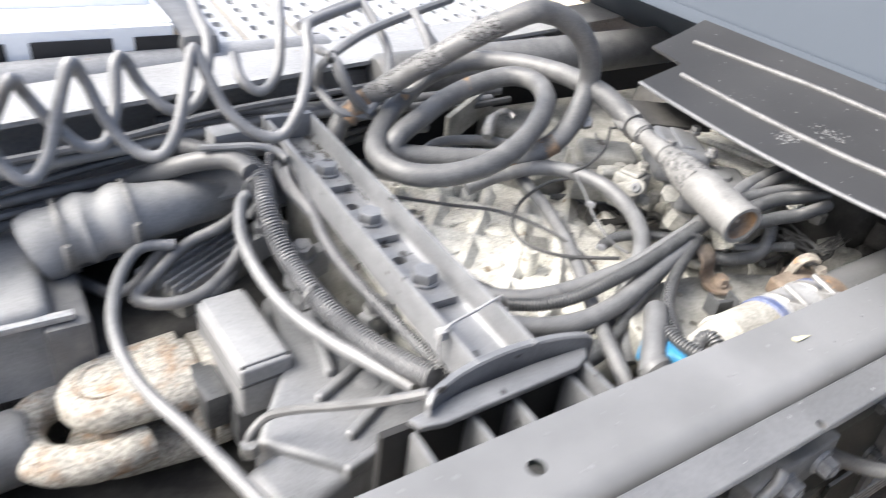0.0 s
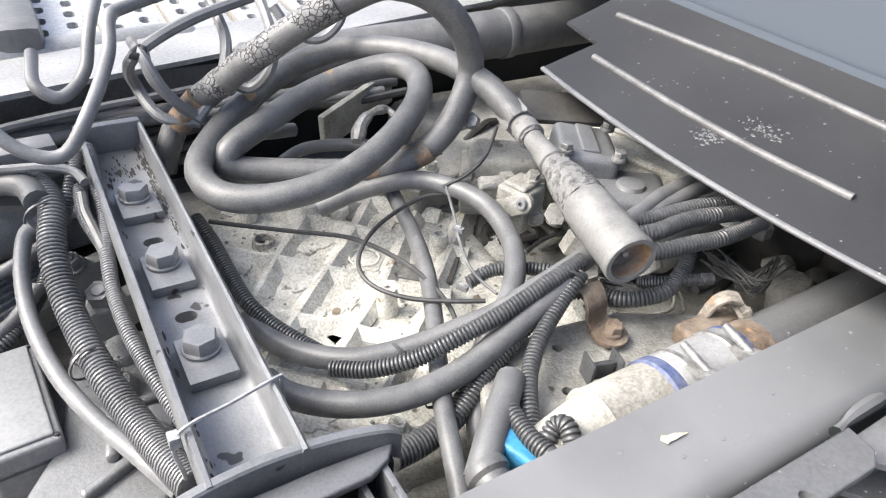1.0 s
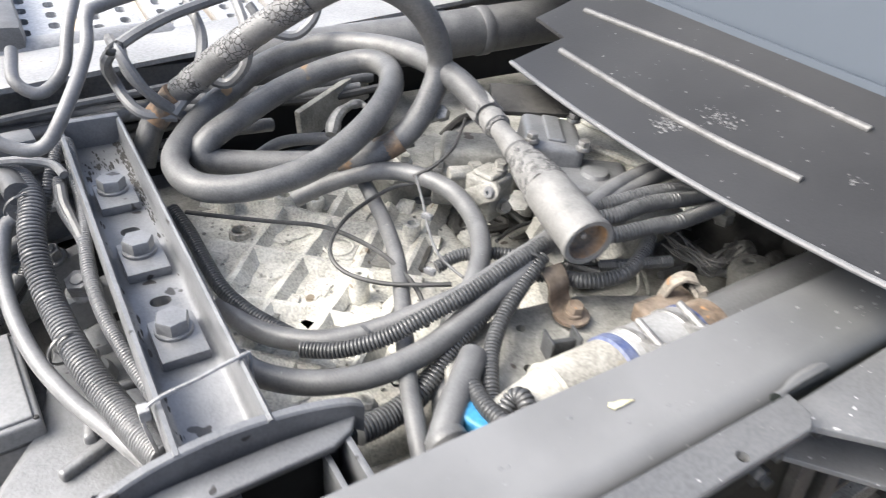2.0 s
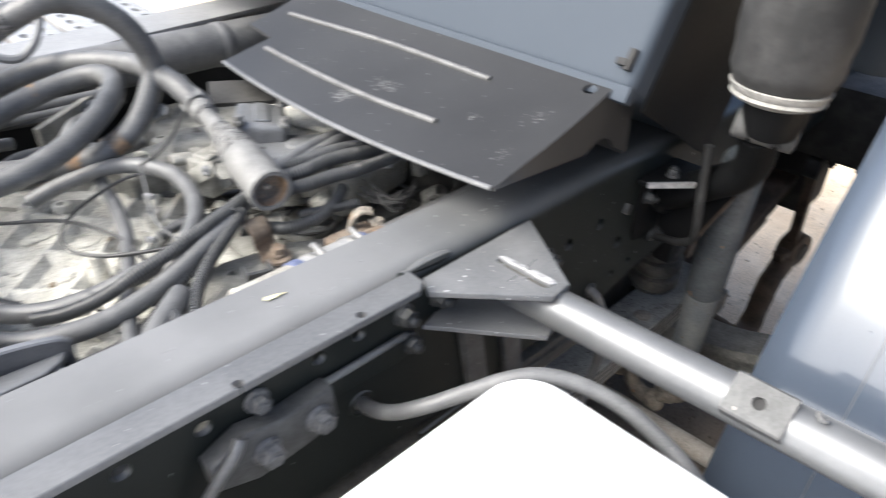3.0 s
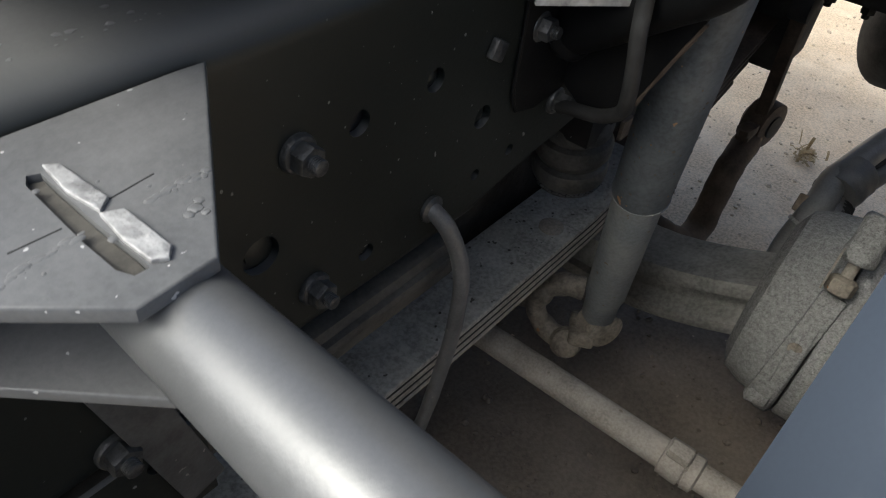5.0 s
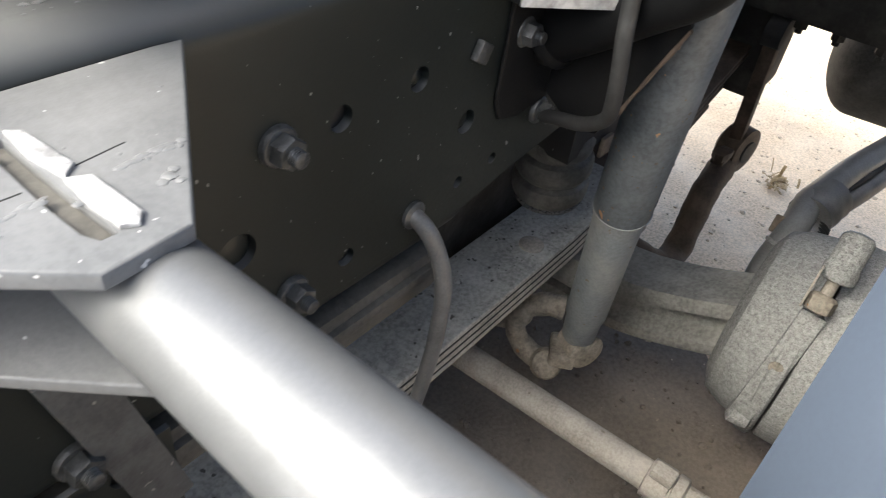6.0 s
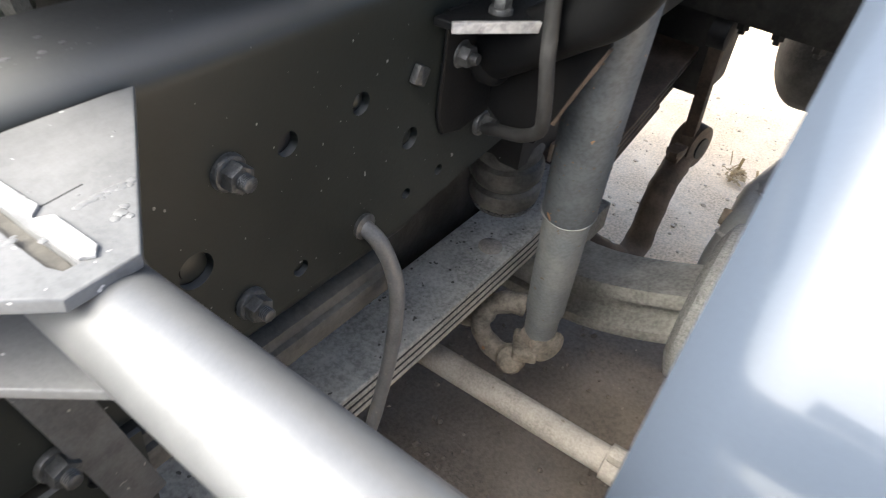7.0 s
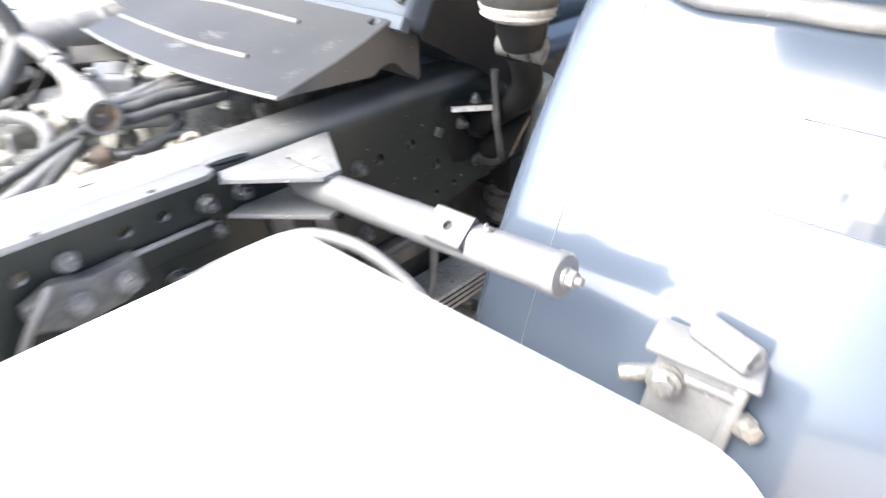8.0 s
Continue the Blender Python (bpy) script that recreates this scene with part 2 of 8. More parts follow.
def add_cracks(m, scale, width):
    """A net of dark sunken cracks over a surface."""
    t = m.node_tree
    b = t.nodes["Principled BSDF"]
    tc = t.nodes.new("ShaderNodeTexCoord")
    warp = t.nodes.new("ShaderNodeTexNoise")
    warp.inputs["Scale"].default_value = scale * 0.6
    blend = t.nodes.new("ShaderNodeVectorMath")
    blend.operation = "MULTIPLY_ADD"
    blend.inputs[1].default_value = (0.012, 0.012, 0.012)
    t.links.new(tc.outputs["Object"], warp.inputs["Vector"])
    t.links.new(warp.outputs["Color"], blend.inputs[0])
    t.links.new(tc.outputs["Object"], blend.inputs[2])
    v = t.nodes.new("ShaderNodeTexVoronoi")
    v.feature = "DISTANCE_TO_EDGE"
    v.inputs["Scale"].default_value = scale
    t.links.new(blend.outputs[0], v.inputs["Vector"])
    r = t.nodes.new("ShaderNodeMapRange")
    r.inputs[1].default_value, r.inputs[2].default_value = width * 0.4, width
    t.links.new(v.outputs["Distance"], r.inputs[0])
    old = b.inputs["Base Color"].links[0].from_socket
    x = t.nodes.new("ShaderNodeMix")
    x.data_type = "RGBA"
    x.inputs[6].default_value = (0.035, 0.035, 0.035, 1)
    t.links.new(r.outputs[0], x.inputs[0])
    t.links.new(old, x.inputs[7])
    t.links.new(x.outputs[2], b.inputs["Base Color"])
    bump = [n for n in t.nodes if n.type == "BUMP"][0]
    bp = t.nodes.new("ShaderNodeBump")
    bp.inputs["Strength"].default_value = 0.9
    bp.inputs["Distance"].default_value = 0.0015
    t.links.new(r.outputs[0], bp.inputs["Height"])
    t.links.new(bump.outputs[0], bp.inputs["Normal"])
    t.links.new(bp.outputs[0], b.inputs["Normal"])


add_cracks(CRACKED, 125.0, 0.085)


def add_top_tone(m, colour, lo, hi, fade=None):
    """Dust and the light on upward faces, painted in unevenly; fades along x towards the shield's shade."""
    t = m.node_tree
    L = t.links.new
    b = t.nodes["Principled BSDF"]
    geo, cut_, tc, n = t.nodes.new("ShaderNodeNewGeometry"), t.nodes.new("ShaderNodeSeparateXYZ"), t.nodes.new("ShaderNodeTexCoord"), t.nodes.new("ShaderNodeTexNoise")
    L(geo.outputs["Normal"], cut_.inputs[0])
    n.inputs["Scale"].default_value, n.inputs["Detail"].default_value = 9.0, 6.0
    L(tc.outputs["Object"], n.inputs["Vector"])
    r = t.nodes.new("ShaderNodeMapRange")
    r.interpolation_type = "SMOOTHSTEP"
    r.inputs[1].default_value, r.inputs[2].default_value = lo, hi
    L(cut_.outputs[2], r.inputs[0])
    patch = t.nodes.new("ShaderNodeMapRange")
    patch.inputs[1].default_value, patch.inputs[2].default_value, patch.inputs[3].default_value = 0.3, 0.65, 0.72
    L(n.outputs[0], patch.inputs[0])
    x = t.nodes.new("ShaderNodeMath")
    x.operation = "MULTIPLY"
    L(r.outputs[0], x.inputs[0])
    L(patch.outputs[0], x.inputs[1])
    if fade:
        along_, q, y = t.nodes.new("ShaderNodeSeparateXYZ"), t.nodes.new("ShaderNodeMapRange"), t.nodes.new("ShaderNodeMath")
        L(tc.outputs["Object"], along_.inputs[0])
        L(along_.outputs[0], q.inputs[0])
        q.inputs[1].default_value, q.inputs[2].default_value, q.inputs[4].default_value = fade[0], fade[1], fade[2]
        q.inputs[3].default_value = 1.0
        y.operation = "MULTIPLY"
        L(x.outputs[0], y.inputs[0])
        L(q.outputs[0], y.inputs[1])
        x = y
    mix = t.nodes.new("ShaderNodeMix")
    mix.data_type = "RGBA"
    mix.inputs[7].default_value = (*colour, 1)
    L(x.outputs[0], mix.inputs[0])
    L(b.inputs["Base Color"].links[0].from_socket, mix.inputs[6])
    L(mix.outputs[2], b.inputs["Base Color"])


# Rail top toned lighter, less so where the shield shades it.
add_top_tone(RAIL, (0.180, 0.182, 0.185), 0.22, 0.85, (-0.35, 0.20, 0.42))

PCAST = mat("painted_grey_casting", (0.165, 0.169, 0.175), 0.40, second=(0.215, 0.219, 0.226), amount=0.6, size=18, fine=260, bump=0.3, speck=(0.04, 0.04, 0.04), spots=0.12, speck_size=45, grit=0.18, coat=0.2, metal=0.15)
CRUST = mat("grey_grime_crust", (0.09, 0.09, 0.09), 0.8, second=(0.24, 0.238, 0.232), amount=0.7, size=70, fine=420, bump=1.0, grit=0.5)
RUSTY = mat("rust_worn_rubber", (0.13, 0.115, 0.1), 0.7, second=(0.36, 0.215, 0.105), amount=0.55, size=26, fine=200, bump=0.4)


# ---- shapes ----
V = Vector


def thing(name, label, category, at=(0, 0, 0), group="", kind=""):
    ob = tagged(new(name), label, category, group, kind)
    ob.empty_display_size = 0.05
    ob.location = at
    return ob


def part(name, bm, material, parent=None, label="", smooth=True, category="", group="", kind=""):
    """Link bm as one mesh object, under a thing or a part if there is one. bm is in world places."""
    me = bpy.data.meshes.new(name)
    bmesh.ops.recalc_face_normals(bm, faces=bm.faces)
    bm.to_mesh(me)
    bm.free()
    me.materials.append(material)
    if smooth:
        me.polygons.foreach_set("use_smooth", [True] * len(me.polygons))
        me.set_sharp_from_angle(angle=radians(38))
    ob = new(name, me)
    if parent:
        ob.parent = parent
        base = V() if parent.parent else parent.location
        ob.matrix_parent_inverse = Matrix.Translation(-base)
    tagged(ob, label, category, group, kind)
    return ob


def box(x0, x1, y0, y1, z0, z1, bevel=0.0, m=None, bm=None, seg=2):
    b = bmesh.new()
    bmesh.ops.create_cube(b, size=1)
    bmesh.ops.scale(b, vec=(x1 - x0, y1 - y0, z1 - z0), verts=b.verts)
    bmesh.ops.translate(b, vec=((x0 + x1) / 2, (y0 + y1) / 2, (z0 + z1) / 2), verts=b.verts)
    if bevel:
        bmesh.ops.bevel(b, geom=b.edges[:], offset=bevel, segments=seg, affect="EDGES", profile=0.6)
    if m is not None:
        bmesh.ops.transform(b, matrix=m, verts=b.verts)
    return join(bm, b)


def join(bm, b):
    if bm is None:
        return b
    me = bpy.data.meshes.new("scratch")
    b.to_mesh(me)
    b.free()
    bm.from_mesh(me)
    bpy.data.meshes.remove(me)
    return bm


def axis_matrix(p, d, up=(0, 0, 1)):
    """A frame at p whose z runs along d."""
    z = V(d).normalized()
    x = V(up).cross(z)
    if x.length < 1e-4:
        x = V((1, 0, 0)).cross(z)
    if x.length < 1e-4:
        x = V((0, 1, 0)).cross(z)
    x.normalize()
    y = z.cross(x)
    return Matrix.Translation(p) @ Matrix((x, y, z)).transposed().to_4x4()


def lathe(profile, p, d, n=24, bm=None, caps=True):
    """Rings of (height, radius) round the axis from p along d."""
    b = bmesh.new()
    m = axis_matrix(p, d)
    rings = []
    for h, r in profile:
        rings.append([b.verts.new(m @ V((r * math.cos(2 * math.pi * k / n), r * math.sin(2 * math.pi * k / n), h))) for k in range(n)])
    for a, c in zip(rings, rings[1:]):
        for k in range(n):
            b.faces.new((a[k], a[(k + 1) % n], c[(k + 1) % n], c[k]))
    if caps:
        b.faces.new(rings[0][::-1])
        b.faces.new(rings[-1])
    return join(bm, b)


def rod(p, q, r, n=16, bm=None, r2=None):
    p, q = V(p), V(q)
    h = (q - p).length
    e = min(r * 0.25, h * 0.2)
    r2 = r if r2 is None else r2
    return lathe([(0, r - e * 0.7), (e, r), (h - e, r2), (h, r2 - e * 0.7)], p, q - p, n, bm)


def smooth_path(pts, step):
    """Points at about even steps along a Catmull-Rom curve through pts."""
    P = [V(p) for p in pts]
    P = [2 * P[0] - P[1]] + P + [2 * P[-1] - P[-2]]
    out = []
    for a, b, c, d in zip(P, P[1:], P[2:], P[3:]):
        n = max(1, round((c - b).length / step))
        for k in range(n):
            t = k / n
            out.append(0.5 * (2 * b + (c - a) * t + (2 * a - 5 * b + 4 * c - d) * t * t + (3 * b - a - 3 * c + d) * t ** 3))
    out.append(P[-2])
    return out


def sweep(pts, r, n=12, step=0.012, ribs=0.0, bm=None, taper=None, lumps=0.0, smooth=True):
    """A round tube along pts. ribs: the pitch of a corrugated conduit's rings."""
    if ribs:
        step = ribs / 4
    path = smooth_path(pts, step) if smooth else [V(p) for p in pts]
    b = bmesh.new()
    tang = (path[1] - path[0]).normalized()
    side = tang.orthogonal().normalized()
    rings = []
    for i, p in enumerate(path):
        t = (path[min(i + 1, len(path) - 1)] - path[max(i - 1, 0)]).normalized()
        side = (side - t * side.dot(t)).normalized()
        up = t.cross(side)
        rad = r
        if ribs:
            rad = r * (0.97, 1.0, 0.97, 0.76)[i % 4]
        if taper:
            rad *= taper[0] + (taper[1] - taper[0]) * i / (len(path) - 1)
        if lumps:
            rad *= 1 + lumps * noise.noise(p * 40)
        rings.append([b.verts.new(p + side * (rad * math.cos(2 * math.pi * k / n)) + up * (rad * math.sin(2 * math.pi * k / n))) for k in range(n)])
    for a, c in zip(rings, rings[1:]):
        for k in range(n):
            b.faces.new((a[k], a[(k + 1) % n], c[(k + 1) % n], c[k]))
    b.faces.new(rings[0][::-1])
    b.faces.new(rings[-1])
    return join(bm, b)


def ribbon(pts, wide, w, t, bm=None, step=0.004):
    """A flat strap w wide and t thick along pts; wide is the way across."""
    path = smooth_path(pts, step)
    b = bmesh.new()
    rows = []
    for i, p in enumerate(path):
        d = (path[min(i + 1, len(path) - 1)] - path[max(i - 1, 0)]).normalized()
        x = (V(wide) - d * V(wide).dot(d)).normalized()
        z = d.cross(x)
        rows.append([b.verts.new(p + x * (w / 2 * q) + z * (t / 2 * r)) for q, r in ((-1, -0.6), (-1, 0.6), (-0.94, 1), (0.94, 1), (1, 0.6), (1, -0.6), (0.94, -1), (-0.94, -1))])
    for a, c in zip(rows, rows[1:]):
        for k in range(8):
            b.faces.new((a[k], a[(k + 1) % 8], c[(k + 1) % 8], c[k]))
    b.faces.new(rows[0])
    b.faces.new(rows[-1][::-1])
    return join(bm, b)


def slab(outline, z0, z1, bevel=0.0, m=None, bm=None):
    """A plate from an outline in x and y, between two heights."""
    b = bmesh.new()
    lo = [b.verts.new((x, y, z0)) for x, y in outline]
    hi = [b.verts.new((x, y, z1)) for x, y in outline]
    n = len(outline)
    b.faces.new(lo[::-1])
    b.faces.new(hi)
    for k in range(n):
        b.faces.new((lo[k], lo[(k + 1) % n], hi[(k + 1) % n], hi[k]))
    bmesh.ops.recalc_face_normals(b, faces=b.faces)
    if bevel:
        flat = [e for e in b.edges if abs(e.verts[0].co.z - e.verts[1].co.z) < 1e-6]
        bmesh.ops.bevel(b, geom=flat, offset=bevel, segments=3, affect="EDGES", profile=0.6)
    if m is not None:
        bmesh.ops.transform(b, matrix=m, verts=b.verts)
    return join(bm, b)


def hexagon(p, d, across, height, bm=None, turn=0.0):
    r = across / math.sqrt(3)
    b = bmesh.new()
    m = axis_matrix(p, d) @ Matrix.Rotation(turn, 4, "Z")
    e = height * 0.1
    rings = []
    for h, k in ((0, 1), (height - e, 1), (height, 0.93)):
        rings.append([b.verts.new(m @ V((r * k * math.cos(math.pi / 3 * j), r * k * math.sin(math.pi / 3 * j), h))) for j in range(6)])
    for a, c in zip(rings, rings[1:]):
        for j in range(6):
            b.faces.new((a[j], a[(j + 1) % 6], c[(j + 1) % 6], c[j]))
    b.faces.new(rings[0][::-1])
    b.faces.new(rings[-1])
    return join(bm, b)


def bolt(parent, p, d, across=0.024, washer=0.017, stud=0.012, material=None, turn=0.3, name="bolt"):
    """A flange nut on a stud: washer, hexagon and thread end, as one part."""
    material = material or PBOLT
    p, d = V(p), V(d).normalized()
    h = across * 0.62
    b = lathe([(0, washer), (0.003, washer), (0.005, washer * 0.92), (0.006, across * 0.5)], p, d, 20)
    hexagon(p + d * 0.004, d, across, h, b, turn)
    if stud:
        r = across * 0.31
        prof = [(h, r)]
        k = h + 0.002
        while k < h + stud:
            prof += [(k, r), (k + 0.0008, r * 0.9)]
            k += 0.0018
        prof += [(h + stud, r * 0.85)]
        lathe(prof, p, d, 12, b)
    return part(name, b, material, parent)


def cut(ob, cutter_bm):
    """Cut real openings out of a mesh."""
    me = bpy.data.meshes.new("cutter")
    bmesh.ops.recalc_face_normals(cutter_bm, faces=cutter_bm.faces)
    cutter_bm.to_mesh(me)
    cutter_bm.free()
    tool = new("cutter", me)
    mod = ob.modifiers.new("cut", "BOOLEAN")
    mod.object, mod.operation, mod.solver = tool, "DIFFERENCE", "EXACT"
    bpy.context.view_layer.update()
    made = bpy.data.meshes.new_from_object(ob.evaluated_get(bpy.context.evaluated_depsgraph_get()))
    ob.modifiers.clear()
    ob.data = made
    bpy.data.objects.remove(tool)
    made.polygons.foreach_set("use_smooth", [True] * len(made.polygons))
    made.set_sharp_from_angle(angle=radians(38))
    return ob


def extrude_profile(section, x0, x1, y=0.0, z=0.0, bm=None, yaw=0.0):
    """A closed section in y and z drawn along x."""
    b = bmesh.new()
    a = [b.verts.new((x0, y + p[0], z + p[1])) for p in section]
    c = [b.verts.new((x1, y + p[0] + yaw * (x1 - x0), z + p[1])) for p in section]
    n = len(section)
    b.faces.new(a)
    b.faces.new(c[::-1])
    for k in range(n):
        b.faces.new((a[k], c[k], c[(k + 1) % n], a[(k + 1) % n]))
    bmesh.ops.recalc_face_normals(b, faces=b.faces)
    return join(bm, b)


def c_section(depth, height, wall, radius, sign=1, n=6):
    """A channel section, web at 0, flanges towards +sign, top at 0."""
    out, inn = [], []
    for cy, cz, a0 in ((radius, -radius, 90), (radius, -height + radius, 180)):
        for k in range(n + 1):
            a = radians(a0 + 90 * k / n)
            out.append((cy + radius * math.cos(a), cz + radius * math.sin(a)))
            inn.append((cy + (radius - wall) * math.cos(a), cz + (radius - wall) * math.sin(a)))
    pts = [(depth, 0)] + out + [(depth, -height), (depth, -height + wall)] + inn[::-1] + [(depth, -wall)]
    return [(sign * p, q) for p, q in pts]


# ---- ground ----
def make_ground():
    b = bmesh.new()
    rng = random.Random(3)
    n = 70
    lo, hi = -1.4, 3.6
    xs = [-600, -60, -8] + [lo + (hi - lo) * k / n for k in range(n + 1)] + [8, 60, 600]
    ys = [-600, -60, -8] + [-2.5 + 5 * k / n for k in range(n + 1)] + [8, 60, 600]
    grid = [[b.verts.new((x, y, 0.018 * noise.noise(V((x * 2.3, y * 2.3, 0))) + 0.008 * noise.noise(V((x * 9, y * 9, 3))) if abs(x) < 5 and abs(y) < 5 else 0)) for y in ys] for x in xs]
    for i in range(len(xs) - 1):
        for j in range(len(ys) - 1):
            b.faces.new((grid[i][j], grid[i + 1][j], grid[i + 1][j + 1], grid[i][j + 1]))
    part("ground", b, SAND, None, "pale packed sandy ground with small clods", category="ground", kind="structure")
    b = bmesh.new()
    for k in range(1500):
        x, y = rng.uniform(0.2, 3.2), rng.uniform(-0.7, 0.6)
        r = rng.choice((0.002, 0.0025, 0.003, 0.0035, 0.005, 0.007)) * rng.uniform(0.7, 1.4)
        s = bmesh.new()
        bmesh.ops.create_icosphere(s, subdivisions=1, radius=r)
        for v in s.verts:
            v.co *= rng.uniform(0.7, 1.2)
        bmesh.ops.transform(s, matrix=Matrix.Translation((x, y, r * 0.2 + 0.008 * noise.noise(V((x * 9, y * 9, 3))) + 0.018 * noise.noise(V((x * 2.3, y * 2.3, 0))))) @ Matrix.Diagonal((1, 1, 0.7, 1)), verts=s.verts)
        join(b, s)
    part("sand_clods", b, PEBBLE, None, "small clods of sand strewn on the ground", category="clods", kind="stuff")


make_ground()


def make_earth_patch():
    """Earth with the truck's shade put into its colour, thinning out at an uneven border."""
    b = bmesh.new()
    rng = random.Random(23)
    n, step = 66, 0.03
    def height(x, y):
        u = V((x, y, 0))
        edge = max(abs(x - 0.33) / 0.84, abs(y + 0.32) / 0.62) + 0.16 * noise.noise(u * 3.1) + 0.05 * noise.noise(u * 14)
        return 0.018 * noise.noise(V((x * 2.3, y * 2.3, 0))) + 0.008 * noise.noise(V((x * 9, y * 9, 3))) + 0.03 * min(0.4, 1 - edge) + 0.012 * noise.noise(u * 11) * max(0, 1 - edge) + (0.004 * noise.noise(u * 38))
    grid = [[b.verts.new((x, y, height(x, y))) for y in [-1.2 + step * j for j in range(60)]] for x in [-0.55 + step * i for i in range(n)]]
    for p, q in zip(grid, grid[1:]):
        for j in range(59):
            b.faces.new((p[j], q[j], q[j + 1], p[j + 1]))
    part("earth_patch", b, EARTH, None, "earth with crumbs under the truck, shade painted in", category="earth", kind="structure")
    b = bmesh.new()
    for k in range(260):
        x, y = rng.uniform(0.35, 1.02), rng.uniform(-0.42, 0.2)
        r = rng.choice((0.002, 0.0025, 0.003, 0.004, 0.007)) * rng.uniform(0.7, 1.4)
        s = bmesh.new()
        bmesh.ops.create_icosphere(s, subdivisions=1, radius=r)
        for v in s.verts:
            v.co *= rng.uniform(0.7, 1.25)
        bmesh.ops.translate(s, vec=(x, y, max(height(x, y), 0.018 * noise.noise(V((x * 2.3, y * 2.3, 0)))) + r * 0.2), verts=s.verts)
        join(b, s)
    part("earth_crumbs", b, EARTH, None, "crumbs of dark earth strewn on the ground", category="clods", kind="stuff")


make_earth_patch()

DOWN, OUT = (0, 0, -1), (0, -1, 0)


# ---- chassis ----
def make_near_rail():
    rail = thing("chassis_rail", "dark grey painted steel chassis rail with bolts and holes", "chassis rail", (0, 0, 0.665))
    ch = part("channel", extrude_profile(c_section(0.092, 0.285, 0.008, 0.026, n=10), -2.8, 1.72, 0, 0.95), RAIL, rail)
    c = bmesh.new()
    for x, z, r in ((0.119, 0.848, 0.0105), (0.201, 0.852, 0.0105), (0.272, 0.790, 0.0115), (0.273, 0.726, 0.0062), (0.128, 0.719, 0.0085),
                    (0.026, 0.781, 0.0155), (0.327, 0.730, 0.0062), (0.208, 0.722, 0.0105), (-0.481, 0.888, 0.009), (-0.345, 0.896, 0.009), (-0.290, 0.898, 0.009),
                    (-0.56, 0.89, 0.009), (-0.64, 0.82, 0.009)):
        rod((x, -0.03, z), (x, 0.03, z), r, 20, c)
    rod((-0.735, 0.051, 0.90), (-0.735, 0.051, 1.0), 0.0085, 16, c)
    cut(ch, c)
    c = slab([(0.262, 0.60), (0.268, 0.672), (0.290, 0.690), (0.36, 0.702), (0.52, 0.722), (1.8, 0.80), (1.8, 0.60)], -0.12, 0.05, 0, Matrix(((1, 0, 0, 0), (0, 0, -1, 0), (0, 1, 0, 0), (0, 0, 0, 1))))
    cut(ch, c)
    for x, z in ((0.062, 0.850), (0.070, 0.719), (-0.225, 0.893), (-0.216, 0.848), (-0.166, 0.892), (-0.104, 0.692)):
        bolt(rail, (x, 0.0, z), OUT, 0.0205, 0.0148, 0.012, WEBNUT, turn=x * 7)
    for x, z in ((0.339, 0.856), (0.397, 0.759)):
        bolt(rail, (x, 0.0, z), OUT, 0.019, 0.0145, 0.011, WEBNUT, turn=x * 9)
    # Added dark backing, so that the web holes look shaded inside.
    part("hole_backing", box(-0.05, 0.46, 0.0095, 0.015, 0.70, 0.90, 0.001), DARK, rail)
    for x, z, r in ((0.026, 0.781, 0.0125), (0.128, 0.719, 0.007), (0.201, 0.852, 0.006), (0.272, 0.790, 0.007)):
        part("inner_bolt", lathe([(-0.002, r), (0.003, r * 0.96), (0.004, r * 0.6), (0.0045, r * 0.15)], (x + 0.003, 0.0100, z - 0.002), OUT, 14), RAIL, rail, "dull bolt end inside a hole")
    # square-headed rivet and chipped paint
    b = box(-0.009, 0.009, -0.008, 0, -0.009, 0.009, 0.0025, Matrix.Translation((0.274, 0.0, 0.855)) @ Matrix.Rotation(0.5, 4, "Y"))
    part("square_rivet", b, WEBNUT, rail)
    rng = random.Random(19)
    b = bmesh.new()
    for k in range(150):
        x, z, s = rng.uniform(-0.15, 0.55), rng.uniform(0.68, 0.915), rng.choice((0.0003, 0.0004, 0.0005, 0.0009))
        c = bmesh.new()
        bmesh.ops.create_icosphere(c, subdivisions=1, radius=s)
        for v in c.verts:
            v.co = V((v.co.x * rng.uniform(0.7, 1.4), v.co.y * 0.4, v.co.z * rng.uniform(0.7, 1.8)))
        bmesh.ops.translate(c, vec=(x, 0, z), verts=c.verts)
        join(b, c)
    part("paint_chips", b, RAILDUST, rail, "pale flecks of chipped paint", kind="stuff")
    b = bmesh.new()
    for k in range(80):
        g = rng.choice(((-0.30, 0.035, 0.05), (-0.16, 0.04, 0.06), (-0.05, 0.03, 0.05), (-0.5, 0.05, 0.12), (-0.8, 0.05, 0.2)))
        x, y, s = rng.gauss(g[0], g[2]), min(0.085, max(0.03, rng.gauss(g[1], 0.02))), rng.choice((0.0006, 0.0008, 0.0012, 0.002))
        c = bmesh.new()
        bmesh.ops.create_icosphere(c, subdivisions=1, radius=s)
        for v in c.verts:
            v.co = V((v.co.x * rng.uniform(0.7, 2.2), v.co.y * rng.uniform(0.6, 1.4), v.co.z * 0.25))
        bmesh.ops.translate(c, vec=(x, y, 0.9502), verts=c.verts)
        join(b, c)
    part("scuff_flecks", b, HOSEL, rail, "pale scuff flecks on the rail top", kind="stuff")
    # lower lip under the web
    b = box(-0.6, 0.27, 0.001, 0.052, 0.60, 0.655, 0.012)
    box(-0.6, 0.255, -0.006, 0.012, 0.628, 0.642, 0.004, None, b)
    part("lower_reinforcement", b, SPRINGDARK, rail, "dusty lower reinforcement")
